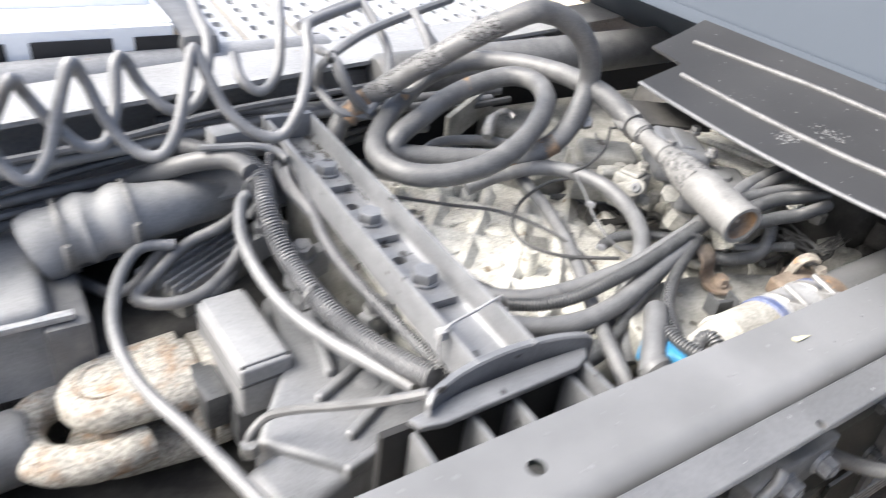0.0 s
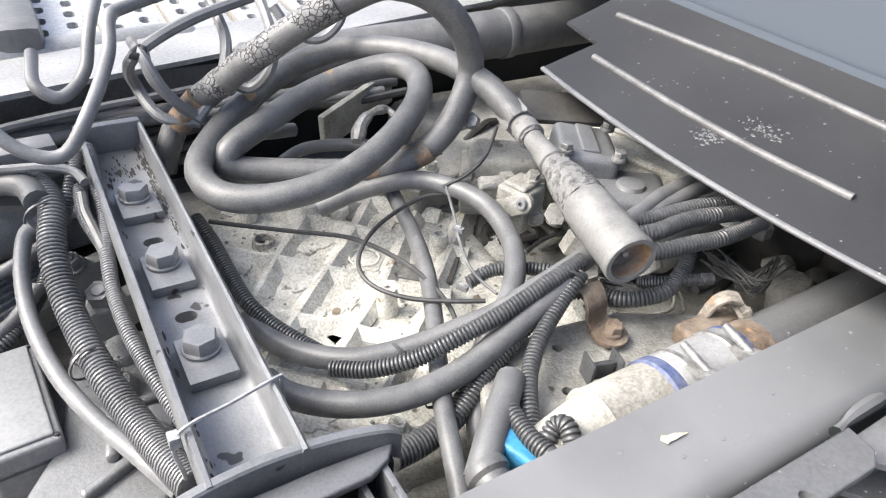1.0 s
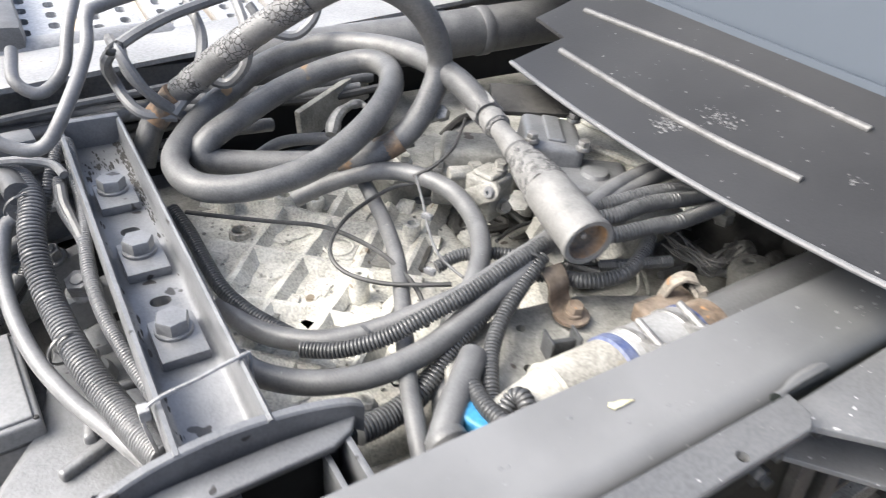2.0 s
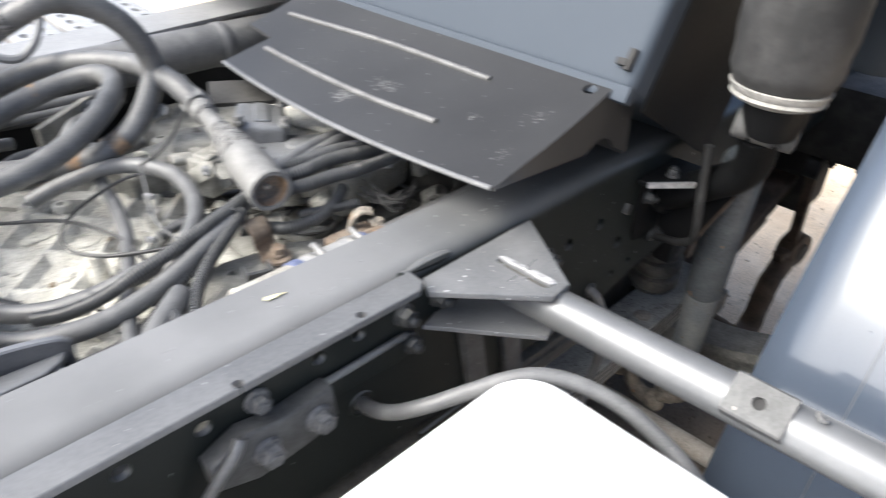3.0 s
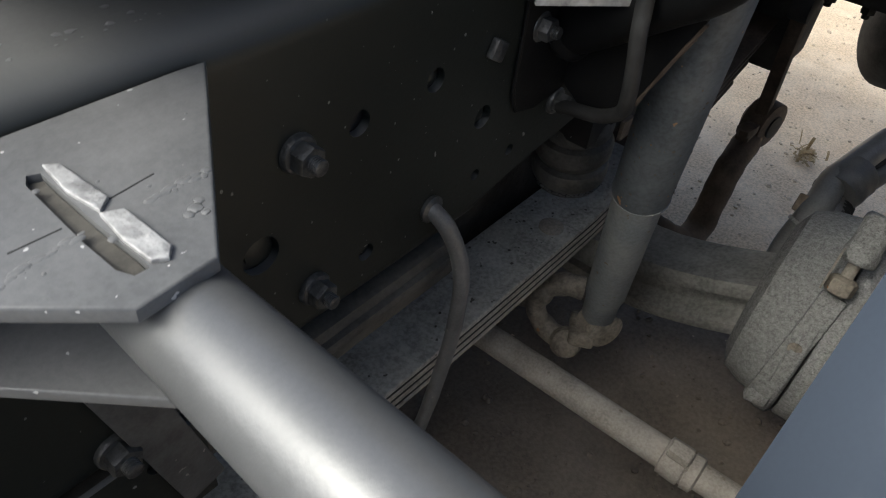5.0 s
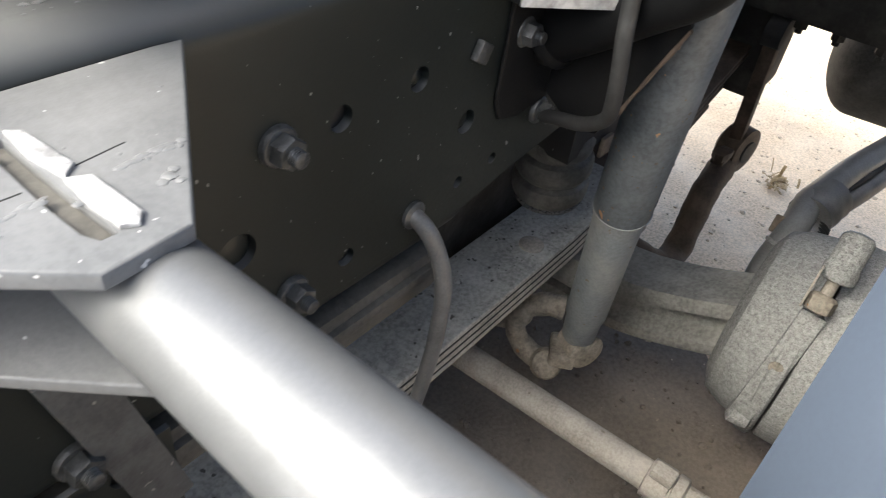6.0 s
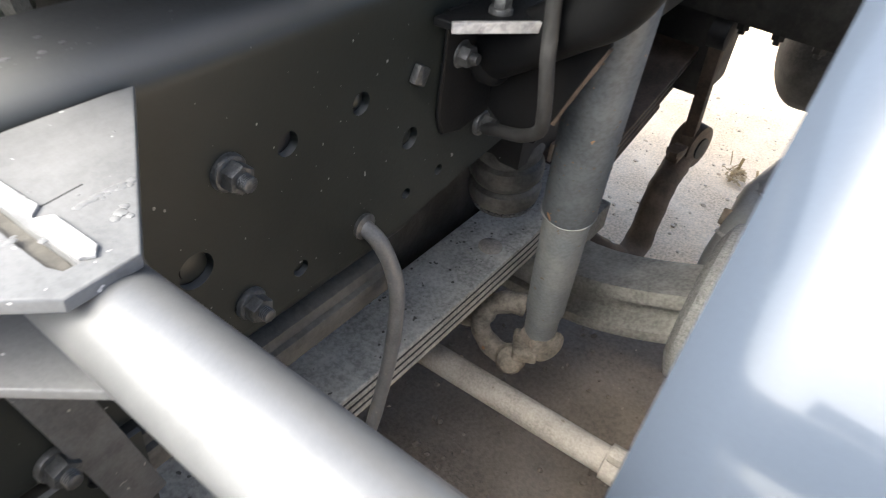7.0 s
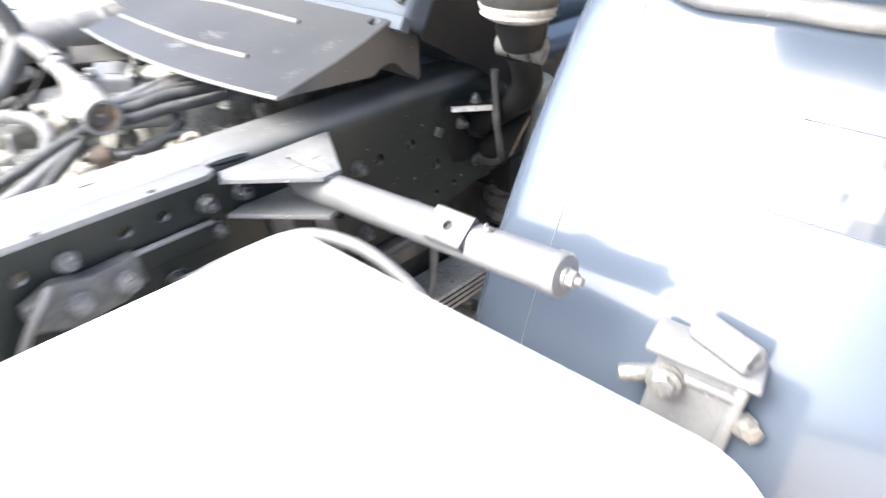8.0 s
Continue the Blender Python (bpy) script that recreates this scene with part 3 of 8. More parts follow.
    # outer angle with its own holes, ending in a slanted corner
    b = slab([(-2.8, -0.042), (-0.236, -0.038), (-0.221, -0.028), (-0.219, -0.003), (-2.8, -0.003)], 0.944, 0.953, 0.0018)
    for x0, x1 in ((-0.62, -0.50), (-0.40, -0.30)):
        box(x0, x1, -0.012, -0.002, 0.950, 0.9545, 0.0015, None, b)
    ang = part("outer_angle", b, RAILDUST, rail, "dusty grey outer angle strip")
    c = bmesh.new()
    for x, y in ((-0.457, -0.033), (-0.311, -0.029)):
        rod((x, y, 0.93), (x, y, 0.97), 0.0055, 14, c)
    cut(ang, c)
    # strap, cast plate and rod bolted to the web
    part("strap", slab([(-0.41, 0.864), (-0.222, 0.866), (-0.206, 0.853), (-0.212, 0.834), (-0.240, 0.830), (-0.41, 0.838)], 0.0, 0.007, 0.0015, Matrix(((1, 0, 0, 0), (0, 0, -1, 0), (0, 1, 0, 0), (0, 0, 0, 1)))), RAIL, rail)
    part("strap_edge", rod((-0.41, -0.006, 0.863), (-0.224, -0.006, 0.865), 0.0045, 10), HOSEL, rail, "pale strap edge")
    part("cast_plate", slab([(-0.492, 0.858), (-0.452, 0.876), (-0.412, 0.868), (-0.347, 0.872), (-0.340, 0.828), (-0.372, 0.812), (-0.442, 0.806), (-0.487, 0.822)], 0.0, 0.024, 0.004, Matrix(((1, 0, 0, 0), (0, 0, -1, 0), (0, 1, 0, 0), (0, 0, 0, 1)))), SADDLE, rail)
    part("tie_rod", sweep([(-0.459, -0.026, 0.878), (-0.467, -0.030, 0.868), (-0.490, -0.026, 0.838), (-0.510, -0.016, 0.797), (-0.535, -0.010, 0.75)], 0.0062, 10, 0.01), RAILDUST, rail)
    for x, z in ((-0.431, 0.840), (-0.367, 0.842)):
        bolt(rail, (x, -0.023, z), OUT, 0.0225, 0.0165, 0.006, turn=x * 5)
    bolt(rail, (-0.424, 0.0, 0.888), OUT, 0.018, 0.014, 0.006, turn=0.2)
    part("hose_boss", lathe([(0, 0.018), (0.003, 0.0175), (0.004, 0.015), (0.0045, 0.0115), (-0.002, 0.0112)], (-0.290, 0.0, 0.793), OUT, 24), RAIL, rail)
    # slanted flat stays below the bracket
    for x0, z0, x1, z1 in ((-0.099, 0.862, -0.038, 0.600), (-0.024, 0.862, 0.028, 0.655)):
        d = V((x1 - x0, 0, z1 - z0))
        part("flat_stay", box(-0.013, 0.013, -0.036, -0.001, 0, d.length, 0.002, axis_matrix((x0, 0, z0), d, (0, 1, 0)) @ Matrix.Rotation(radians(90), 4, "Z")), SADDLE, rail, "dull slanted flat stay")
    ext = part("web_extension", box(-0.19, -0.045, -0.0065, -0.001, 0.575, 0.672, 0.001), RAIL, rail)
    c = bmesh.new()
    rod((-0.082, -0.03, 0.655), (-0.082, 0.03, 0.655), 0.0105, 18, c)
    cut(ext, c)
    part("weld_bead", sweep([(-0.228, 0.000, 0.947), (-0.20, 0.005, 0.945), (-0.17, 0.007, 0.9425), (-0.145, 0.007, 0.941)], 0.0055, 8, 0.004, lumps=0.8), RAIL, rail)
    return rail


near_rail = make_near_rail()


def make_far_rail():
    rail = thing("chassis_rail", "pale dusty steel chassis rail across the frame", "chassis rail", (0, 0.95, 0.665))
    part("channel", extrude_profile(c_section(0.14, 0.27, 0.008, 0.012, -1), -2.2, 1.4, 0.775, 0.945, yaw=0.19), FARRAIL, rail)
    return rail


make_far_rail()


def make_crossmember():
    cm = thing("crossmember", "grey painted steel channel crossmember with three big bolts", "crossmember", (-0.64, 0.5, 0.86))
    sec = [(-0.042, 0.043), (-0.0405, 0.045), (-0.0365, 0.045), (-0.035, 0.043), (-0.0345, 0.016), (-0.032, 0.010), (-0.026, 0.006), (0.026, 0.006), (0.032, 0.010), (0.0345, 0.016), (0.035, 0.042), (0.0365, 0.0448), (0.0395, 0.0455), (0.042, 0.043), (0.042, -0.004), (0.038, -0.008), (-0.038, -0.008), (-0.042, -0.004)]
    b = bmesh.new()
    a = [b.verts.new((-0.642 + p, 0.205, 0.868 + q)) for p, q in sec]
    c = [b.verts.new((-0.638 + p, 0.845, 0.868 + q)) for p, q in sec]
    b.faces.new(a)
    b.faces.new(c[::-1])
    for k in range(len(sec)):
        b.faces.new((a[k], c[k], c[(k + 1) % len(sec)], a[(k + 1) % len(sec)]))
    ch = part("channel", b, CHANNEL, cm)
    c = bmesh.new()
    for y in (0.594, 0.447):
        arc = [(math.cos(radians(q)) * 0.0085 + s * 0.0028, math.sin(radians(q)) * 0.0085) for s, q in [(1, -90 + 22.5 * k) for k in range(9)] + [(-1, 90 + 22.5 * k) for k in range(9)]]
        slab([(-0.640 + p, y + q) for p, q in arc], 0.85, 0.89, 0, None, c)
    cut(ch, c)
    for k, y in enumerate((0.681, 0.532, 0.382)):
        plate = box(-0.663, -0.617, y - 0.043, y + 0.022, 0.874, 0.886, 0.002)
        part("bolt_plate", plate, CHANNEL, cm)
        b = lathe([(0, 0.019), (0.003, 0.019), (0.004, 0.018)], (-0.641, y, 0.886), (0, 0, 1), 24)
        hexagon((-0.641, y, 0.889), (0, 0, 1), 0.030, 0.015, b, 0.35 + 0.2 * k)
        part("bolt", b, CHANNEL, cm)
    part("end_lip", box(-0.684, -0.598, 0.835, 0.85, 0.860, 0.916, 0.004), CHANNEL, cm)
    tie = sweep([(-0.69, 0.262, 0.86), (-0.691, 0.262, 0.914), (-0.64, 0.275, 0.917), (-0.594, 0.288, 0.915), (-0.594, 0.288, 0.912), (-0.593, 0.288, 0.87)], 0.0020, 6, 0.004)
    box(-0.697, -0.688, 0.257, 0.268, 0.905, 0.917, 0.001, None, tie)
    part("cable_tie", tie, TIE, cm, "pale plastic cable tie")
    rng = random.Random(52)
    b = bmesh.new()
    for k in range(420):
        y = rng.choice((rng.uniform(0.22, 0.84), rng.uniform(0.6, 0.84), rng.gauss(0.74, 0.05)))
        x = rng.choice((-0.031, 0.031, 0.031)) + rng.gauss(0, 0.0022)
        r = rng.choice((0.0006, 0.0008, 0.001, 0.0014, 0.002))
        if k > 360:
            x, y = rng.gauss(-0.004, 0.014), rng.gauss(0.775, 0.022)
        c = bmesh.new()
        bmesh.ops.create_icosphere(c, subdivisions=1, radius=r)
        for v in c.verts:
            v.co = V((v.co.x * rng.uniform(0.6, 1.3), v.co.y * rng.uniform(1.5, 6.0), v.co.z * 0.35))
        z = 0.8745 if abs(x) < 0.028 else 0.8755 + 0.9 * max(0, abs(x) - 0.03)
        bmesh.ops.translate(c, vec=(-0.640 + x, min(0.83, max(0.22, y)), z), verts=c.verts)
        join(b, c)
    part("grime_crust", b, GRIME, cm, "black greasy grime in the channel corners", kind="stuff")
    # support at the near end: curved lip, top plate and upright fins
    b = bmesh.new()
    pts = smooth_path([(-0.752, 0.188, 0.896), (-0.745, 0.194, 0.902), (-0.70, 0.206, 0.907), (-0.64, 0.211, 0.909), (-0.58, 0.209, 0.906), (-0.535, 0.203, 0.900), (-0.522, 0.200, 0.893)], 0.01)
    rows = [[b.verts.new(p + V(o)) for o in ((0, -0.005, 0.002), (0, -0.003, 0.004), (0, 0.004, 0.004), (0, 0.004, -0.03), (0, -0.005, -0.03))] for p in pts]
    for q, r in zip(rows, rows[1:]):
        for k in range(5):
            b.faces.new((q[k], q[(k + 1) % 5], r[(k + 1) % 5], r[k]))
    b.faces.new(rows[0])
    b.faces.new(rows[-1][::-1])
    part("rounded_lip", b, CHANNEL, cm)
    b = slab([(-0.772, 0.190), (-0.766, 0.176), (-0.74, 0.170), (-0.56, 0.175), (-0.540, 0.184), (-0.528, 0.199), (-0.60, 0.202), (-0.70, 0.200)], 0.878, 0.887, 0.003)
    part("top_plate", b, CHANNEL, cm)
    for x in (-0.768, -0.700, -0.645, -0.565):
        part("fin", box(x - 0.003, x + 0.003, 0.10, 0.185, 0.74, 0.872, 0.0015), CHANNEL, cm)
    part("end_web", box(-0.548, -0.541, 0.10, 0.20, 0.74, 0.882, 0.002), CHANNEL, cm)
    # Dark sheet standing for the shaded void behind the fins.
    part("void_backing", box(-0.80, -0.53, 0.190, 0.200, 0.66, 0.872, 0.003), DARK, cm)
    return cm


make_crossmember()


def make_bracket_arm():
    arm = thing("mudguard_bracket", "grey welded gusset bracket with a satin support tube", "bracket", (-0.1, -0.1, 0.87))
    top = part("top_plate", slab([(-0.214, -0.030), (-0.115, -0.130), (-0.080, -0.128), (0.004, -0.003), (-0.012, -0.002), (-0.20, -0.006)], 0.928, 0.936, 0.0015), GUSSET, arm)
    part("lower_plate", slab([(-0.20, -0.010), (-0.105, -0.125), (-0.085, -0.120), (-0.012, -0.003), (-0.17, -0.001)], 0.862, 0.869, 0.0015), GUSSET, arm)
    # cut slot with ground weld pads, seams and dross on the plate
    slot = [(-0.1055, -0.0370), (-0.1005, -0.0390), (-0.1010, -0.0830), (-0.1000, -0.1090), (-0.1005, -0.1160), (-0.1065, -0.1160), (-0.1095, -0.1090), (-0.1100, -0.0870), (-0.1090, -0.0590), (-0.1085, -0.0430)]
    cut(top, slab(slot, 0.9315, 0.95))
    part("slot_floor", slab([(-0.105 + (x + 0.105) * 0.94, -0.0765 + (y + 0.0765) * 0.98) for x, y in slot], 0.9312, 0.9325, 0.0004), SPRINGDARK, top, "brown grimy slot floor")
    part("weld_pad", slab([(-0.0980, -0.0360), (-0.0925, -0.0400), (-0.0900, -0.0720), (-0.0970, -0.0780), (-0.1000, -0.0580)], 0.9355, 0.9378, 0.0008), WELD, top, "bright ground weld pad")
    part("weld_pad", slab([(-0.0980, -0.0790), (-0.0895, -0.0830), (-0.0890, -0.1130), (-0.0935, -0.1180), (-0.0990, -0.1150), (-0.1000, -0.0990)], 0.9355, 0.9382, 0.0009), WELD, top, "bright ground weld pad")
    rng = random.Random(6)
    for p, q, n in (((-0.0515, -0.0810), (-0.0805, -0.0835), 26), ((-0.1085, -0.0840), (-0.1445, -0.0890), 30)):
        b = bmesh.new()
        for k in range(n):
            u = (k + rng.uniform(-0.4, 0.4)) / n
            c = bmesh.new()
            bmesh.ops.create_icosphere(c, subdivisions=2, radius=rng.choice((0.0006, 0.0009, 0.0013, 0.0019)))
            for v in c.verts:
                v.co *= rng.uniform(0.92, 1.08)
                v.co = V((v.co.x * 1.9, v.co.y, v.co.z * 0.26))
            bmesh.ops.translate(c, vec=(p[0] + (q[0] - p[0]) * u, p[1] + (q[1] - p[1]) * u + rng.gauss(0, 0.0011), 0.9359), verts=c.verts)
            join(b, c)
        part("weld_seam", b, GUSSET, top, kind="stuff")
    for pts in ([(-0.0905, -0.0720, 0.9357), (-0.0685, -0.0690, 0.9357)], [(-0.1115, -0.0760, 0.9357), (-0.1315, -0.0760, 0.9357)]):
        part("cut_mark", sweep(pts, 0.0006, 5, 0.004), DARK, top)
    rng = random.Random(8)
    for x, y, s in ((-0.0695, -0.0990, 0.0042), (-0.0655, -0.0960, 0.003), (-0.0735, -0.1010, 0.003), (-0.0680, -0.1035, 0.0026), (-0.0515, -0.0810, 0.003), (-0.0545, -0.0840, 0.002), (-0.1625, -0.0640, 0.0012), (-0.0745, -0.0750, 0.0012), (-0.0325, -0.0390, 0.001), (-0.1015, -0.0940, 0.0026), (-0.1275, -0.0940, 0.0011), (-0.0685, -0.0840, 0.0018), (-0.1075, -0.0490, 0.002), (-0.0875, -0.0590, 0.0011)):
        s_ = bmesh.new()
        bmesh.ops.create_icosphere(s_, subdivisions=2, radius=s * 0.75)
        for v in s_.verts:
            v.co *= rng.uniform(0.85, 1.15)
            v.co.z *= 0.24
        bmesh.ops.translate(s_, vec=(x, y, 0.9361), verts=s_.verts)
        part("weld_spatter", s_, GUSSET, top)
    a, e = V((-0.088, -0.045, 0.897)), V((-0.118, -0.520, 0.945))
    part("tube", lathe([(0, 0.020), (0.002, 0.0245), ((e - a).length - 0.004, 0.0245), ((e - a).length, 0.023)], a, e - a, 40), TUBE, arm, "satin grey steel tube")
    d = (e - a).normalized()
    # flat saddle plate with a hole, standing on two folded legs
    p = V((-0.1085, -0.370, 0.930))
    face = V((-0.64, 0, 0.77)).normalized()
    m = axis_matrix(p, face, d) @ Matrix(((1, 0, 0, 0), (0, 0, -1, 0), (0, 1, 0, 0), (0, 0, 0, 1)))
    u = [(-0.0212, 0.004), (-0.0212, 0.0295), (-0.0192, 0.0315), (0.0192, 0.0315), (0.0212, 0.0295), (0.0212, 0.004), (0.0178, 0.004), (0.0178, 0.0270), (-0.0178, 0.0270), (-0.0178, 0.004)]
    b = slab(u, -0.0285, 0.0285, 0, m)
    clamp = part("saddle_plate", b, SADDLE, arm, "flat grey saddle plate with a hole")
    c = bmesh.new()
    rod(p + face * 0.0255, p + face * 0.05, 0.0064, 18, c)
    cut(clamp, c)
    part("hole_shadow", lathe([(0, 0.0075), (0.0004, 0.0070)], p + face * 0.0262, face, 16), DARK, clamp)
    part("wire_loop", sweep([p + d * 0.046 + V((0.004, 0, 0.020)), p + d * 0.045 + V((-0.002, 0, 0.031)), p + d * 0.050 + V((-0.009, 0, 0.030)), p + d * 0.054 + V((-0.004, 0, 0.028)), p + d * 0.052 + V((0.006, 0, 0.020))], 0.0022, 8, 0.004), STEEL, arm)
    part("end_cap", lathe([(0, 0.0262), (0.010, 0.0262), (0.013, 0.024), (0.0135, 0.012)], e - d * 0.006, d, 32), TUBE, arm)
    bolt(arm, e + d * 0.006, d, 0.017, 0.012, 0.012, STEEL, name="end_bolt")
    return arm


make_bracket_arm()


# ---- suspension ----
def spring_z(x):
    u = max(0, x - 0.66)
    return 0.437 + 0.25 * u * u / (u + 0.08) + 0.10 * min(0, x - 0.45) ** 2


def leaf_strip(x0, x1, k, n):
    b = bmesh.new()
    rows = []
    for i in range(n + 1):
        x = x0 + (x1 - x0) * i / n
        z = spring_z(x) - 0.0150 * k
        rows.append([b.verts.new((x, y, z + dz)) for y, dz in ((0.020, -0.0012), (0.0215, 0), (0.1235, 0), (0.125, -0.0012), (0.125, -0.0078), (0.1235, -0.009), (0.0215, -0.009), (0.020, -0.0078))])
    for a, c in zip(rows, rows[1:]):
        for j in range(8):
            b.faces.new((a[j], a[(j + 1) % 8], c[(j + 1) % 8], c[j]))
    b.faces.new(rows[0])
    b.faces.new(rows[-1][::-1])
    return b


def make_spring():
    sp = thing("leaf_spring", "dusty multi-leaf spring with pale worn edges", "leaf spring", (0.4, 0.07, 0.36))
    for k in range(4):
        x0, x1 = (-0.5, 1.40) if k < 2 else (-0.25 + 0.1 * k, 1.30 - 0.05 * k)
        part("leaf", leaf_strip(x0, 0.83, k, 32), SPRING if k == 0 else SPRINGSIDE, sp)
        # Browner and darker past the axle: the shade there is in the colour.
        part("leaf_end", leaf_strip(0.8302, x1, k, 18), BROWN, sp, "brown rusty leaf end past the axle, shade painted in")
    # Black strips that stand for the shade in the gaps between leaves.
    for k in range(3):
        b = leaf_strip(-0.1, 1.12, k, 30)
        for v in b.verts:
            v.co.z -= 0.0086 if v.co.z > spring_z(v.co.x) - 0.0150 * k - 0.004 else 0.0064
            v.co.y = 0.0212 if v.co.y < 0.07 else 0.122
        part("gap_shade", b, DARK, sp)
    part("centre_disc", lathe([(0, 0.0195), (0.003, 0.019), (0.0045, 0.016)], (0.588, 0.057, 0.437), (0, 0, 1), 24), LINK, sp, "pale dusty centre disc")
    for x, y in ((0.555, 0.075), (0.500, 0.05), (0.44, 0.085)):
        part("rivet", lathe([(0, 0.005), (0.002, 0.0045), (0.003, 0.002)], (x, y, 0.437), (0, 0, 1), 12), SPRING, sp)
    rng = random.Random(31)
    b = bmesh.new()
    for k in range(60):
        c = bmesh.new()
        bmesh.ops.create_icosphere(c, subdivisions=1, radius=rng.choice((0.0008, 0.0012, 0.002)))
        for v in c.verts:
            v.co = V((v.co.x * rng.uniform(0.7, 1.6), v.co.y * rng.uniform(0.7, 1.6), v.co.z * 0.4))
        x = rng.uniform(0.30, 0.75)
        bmesh.ops.translate(c, vec=(x, rng.uniform(0.024, 0.12), spring_z(x)), verts=c.verts)
        join(b, c)
    part("grit_crumbs", b, SPRINGDARK, sp, "dark crumbs of grit", kind="stuff")
    return sp


make_spring()


def make_bump_stop():
    bs = thing("bump_stop", "worn grey ribbed rubber bump stop under its bracket", "bump stop", (0.62, 0.07, 0.48))
    foot, up = V((0.618, 0.066, 0.509)), (-0.12, 0, 1)
    part("rubber", lathe([(0.011, 0.047), (0.020, 0.054), (0.036, 0.056), (0.044, 0.053), (0.047, 0.045), (0.050, 0.044), (0.053, 0.050), (0.064, 0.056), (0.080, 0.056), (0.087, 0.052), (0.090, 0.044), (0.093, 0.044), (0.097, 0.050), (0.112, 0.052), (0.125, 0.047)], foot, up, 40), BUMPER, bs)
    part("worn_rim", lathe([(0, 0.034), (0.002, 0.044), (0.006, 0.049), (0.011, 0.0515), (0.013, 0.047)], foot, up, 40), CRACKED, bs, "pale cracked lower rim")
    part("bracket", slab([(0.555, 0.020), (0.70, 0.020), (0.71, 0.13), (0.555, 0.13)], 0.612, 0.70, 0.004), DARK, bs)
    part("rusty_tab", box(0.640, 0.668, 0.012, 0.018, 0.592, 0.622, 0.001), RUST, bs, "small rusty tab")
    return bs


make_bump_stop()


def make_shock():
    sh = thing("shock_absorber", "weathered blue-grey shock absorber with rust spots", "shock absorber", (0.63, -0.045, 0.28))
    a, m_, t = V((0.632, -0.043, 0.285)), V((0.538, -0.0735, 0.606)), V((0.440, -0.110, 0.94))
    d = (t - m_).normalized()
    n = (m_ - a).length
    part("lower_tube", lathe([(-0.004, 0.018), (0.0, 0.0255), (0.006, 0.0275), (0.055, 0.0285), (0.075, 0.0315), (n, 0.0325)], a, m_ - a, 36), SHOCKLOW, sh, "dusty pale lower tube")
    part("dust_sleeve", lathe([(-0.001, 0.033), (0.0, 0.0365), (0.004, 0.0370), (0.008, 0.0362), ((t - m_).length * 0.97, 0.0362), ((t - m_).length, 0.03)], m_, d, 40), SHOCK, sh, "upper dust sleeve with rust spots")
    part("rolled_rim", lathe([(-0.002, 0.034), (-0.0018, 0.0374), (0.0012, 0.0376), (0.002, 0.034)], m_, d, 40), SHOCKLOW, sh, "thin chipped rim")
    for q, r in (((0.556, -0.106, 0.62), 0.006), ((0.515, -0.118, 0.70), 0.003), ((0.545, -0.096, 0.66), 0.003), ((0.50, -0.13, 0.74), 0.0025), ((0.53, -0.10, 0.64), 0.002)):
        q = V(q)
        ax = m_ + d * (q - m_).dot(d)
        o = (q - ax).normalized()
        part("rust_spot", lathe([(0, r), (0.0006, r * 0.9), (0.001, r * 0.4)], ax + o * 0.0358, o, 12), RUST, sh)
    rng = random.Random(12)
    b = bmesh.new()
    for k in range(70):
        w, u, r = rng.uniform(0, 2 * math.pi), abs(rng.gauss(0, 0.13)) + 0.008, rng.choice((0.0007, 0.001, 0.0014, 0.0022))
        o = (V((math.cos(w), math.sin(w), 0)) - d * d.dot(V((math.cos(w), math.sin(w), 0)))).normalized()
        lathe([(0, r), (0.0005, r * 0.8), (0.0007, r * 0.3)], m_ + d * u + o * 0.0361, o, 7, b)
    part("rust_specks", b, RUSTY, sh, "small rust pocks in the paint", kind="stuff")
    part("lower_eye", lathe([(-0.026, 0.020), (-0.024, 0.031), (0.020, 0.032), (0.024, 0.025)], (0.634, -0.050, 0.262), (-0.45, -0.85, 0.1), 28), FORK, sh, "dusty lower eye")
    part("mount_hook", sweep([(0.632, -0.006, 0.318), (0.618, 0.020, 0.318), (0.606, 0.042, 0.304), (0.598, 0.052, 0.280), (0.594, 0.050, 0.254), (0.594, 0.034, 0.234), (0.594, 0.010, 0.224), (0.596, -0.014, 0.226)], 0.0185, 20, 0.005, lumps=0.25), FORK, sh, "curved cast mounting hook")
    part("hook_arm", sweep([(0.600, 0.050, 0.272), (0.598, 0.070, 0.256), (0.600, 0.090, 0.246)], 0.0125, 14, 0.006, lumps=0.2), FORK, sh)
    part("hook_web", box(-0.034, 0.030, -0.022, 0.022, -0.012, 0.014, 0.009, Matrix.Translation((0.616, -0.030, 0.248)) @ Matrix.Rotation(0.5, 4, "Z"), seg=3), FORK, sh)
    part("hook_nut", lathe([(-0.02, 0.018), (-0.004, 0.0265), (0.008, 0.0270), (0.017, 0.0225), (0.021, 0.014), (0.022, 0.006)], (0.592, -0.018, 0.226), (-0.62, -0.30, 0.55), 24), FORK, sh, "rust-tinged domed nut")
    return sh


make_shock()


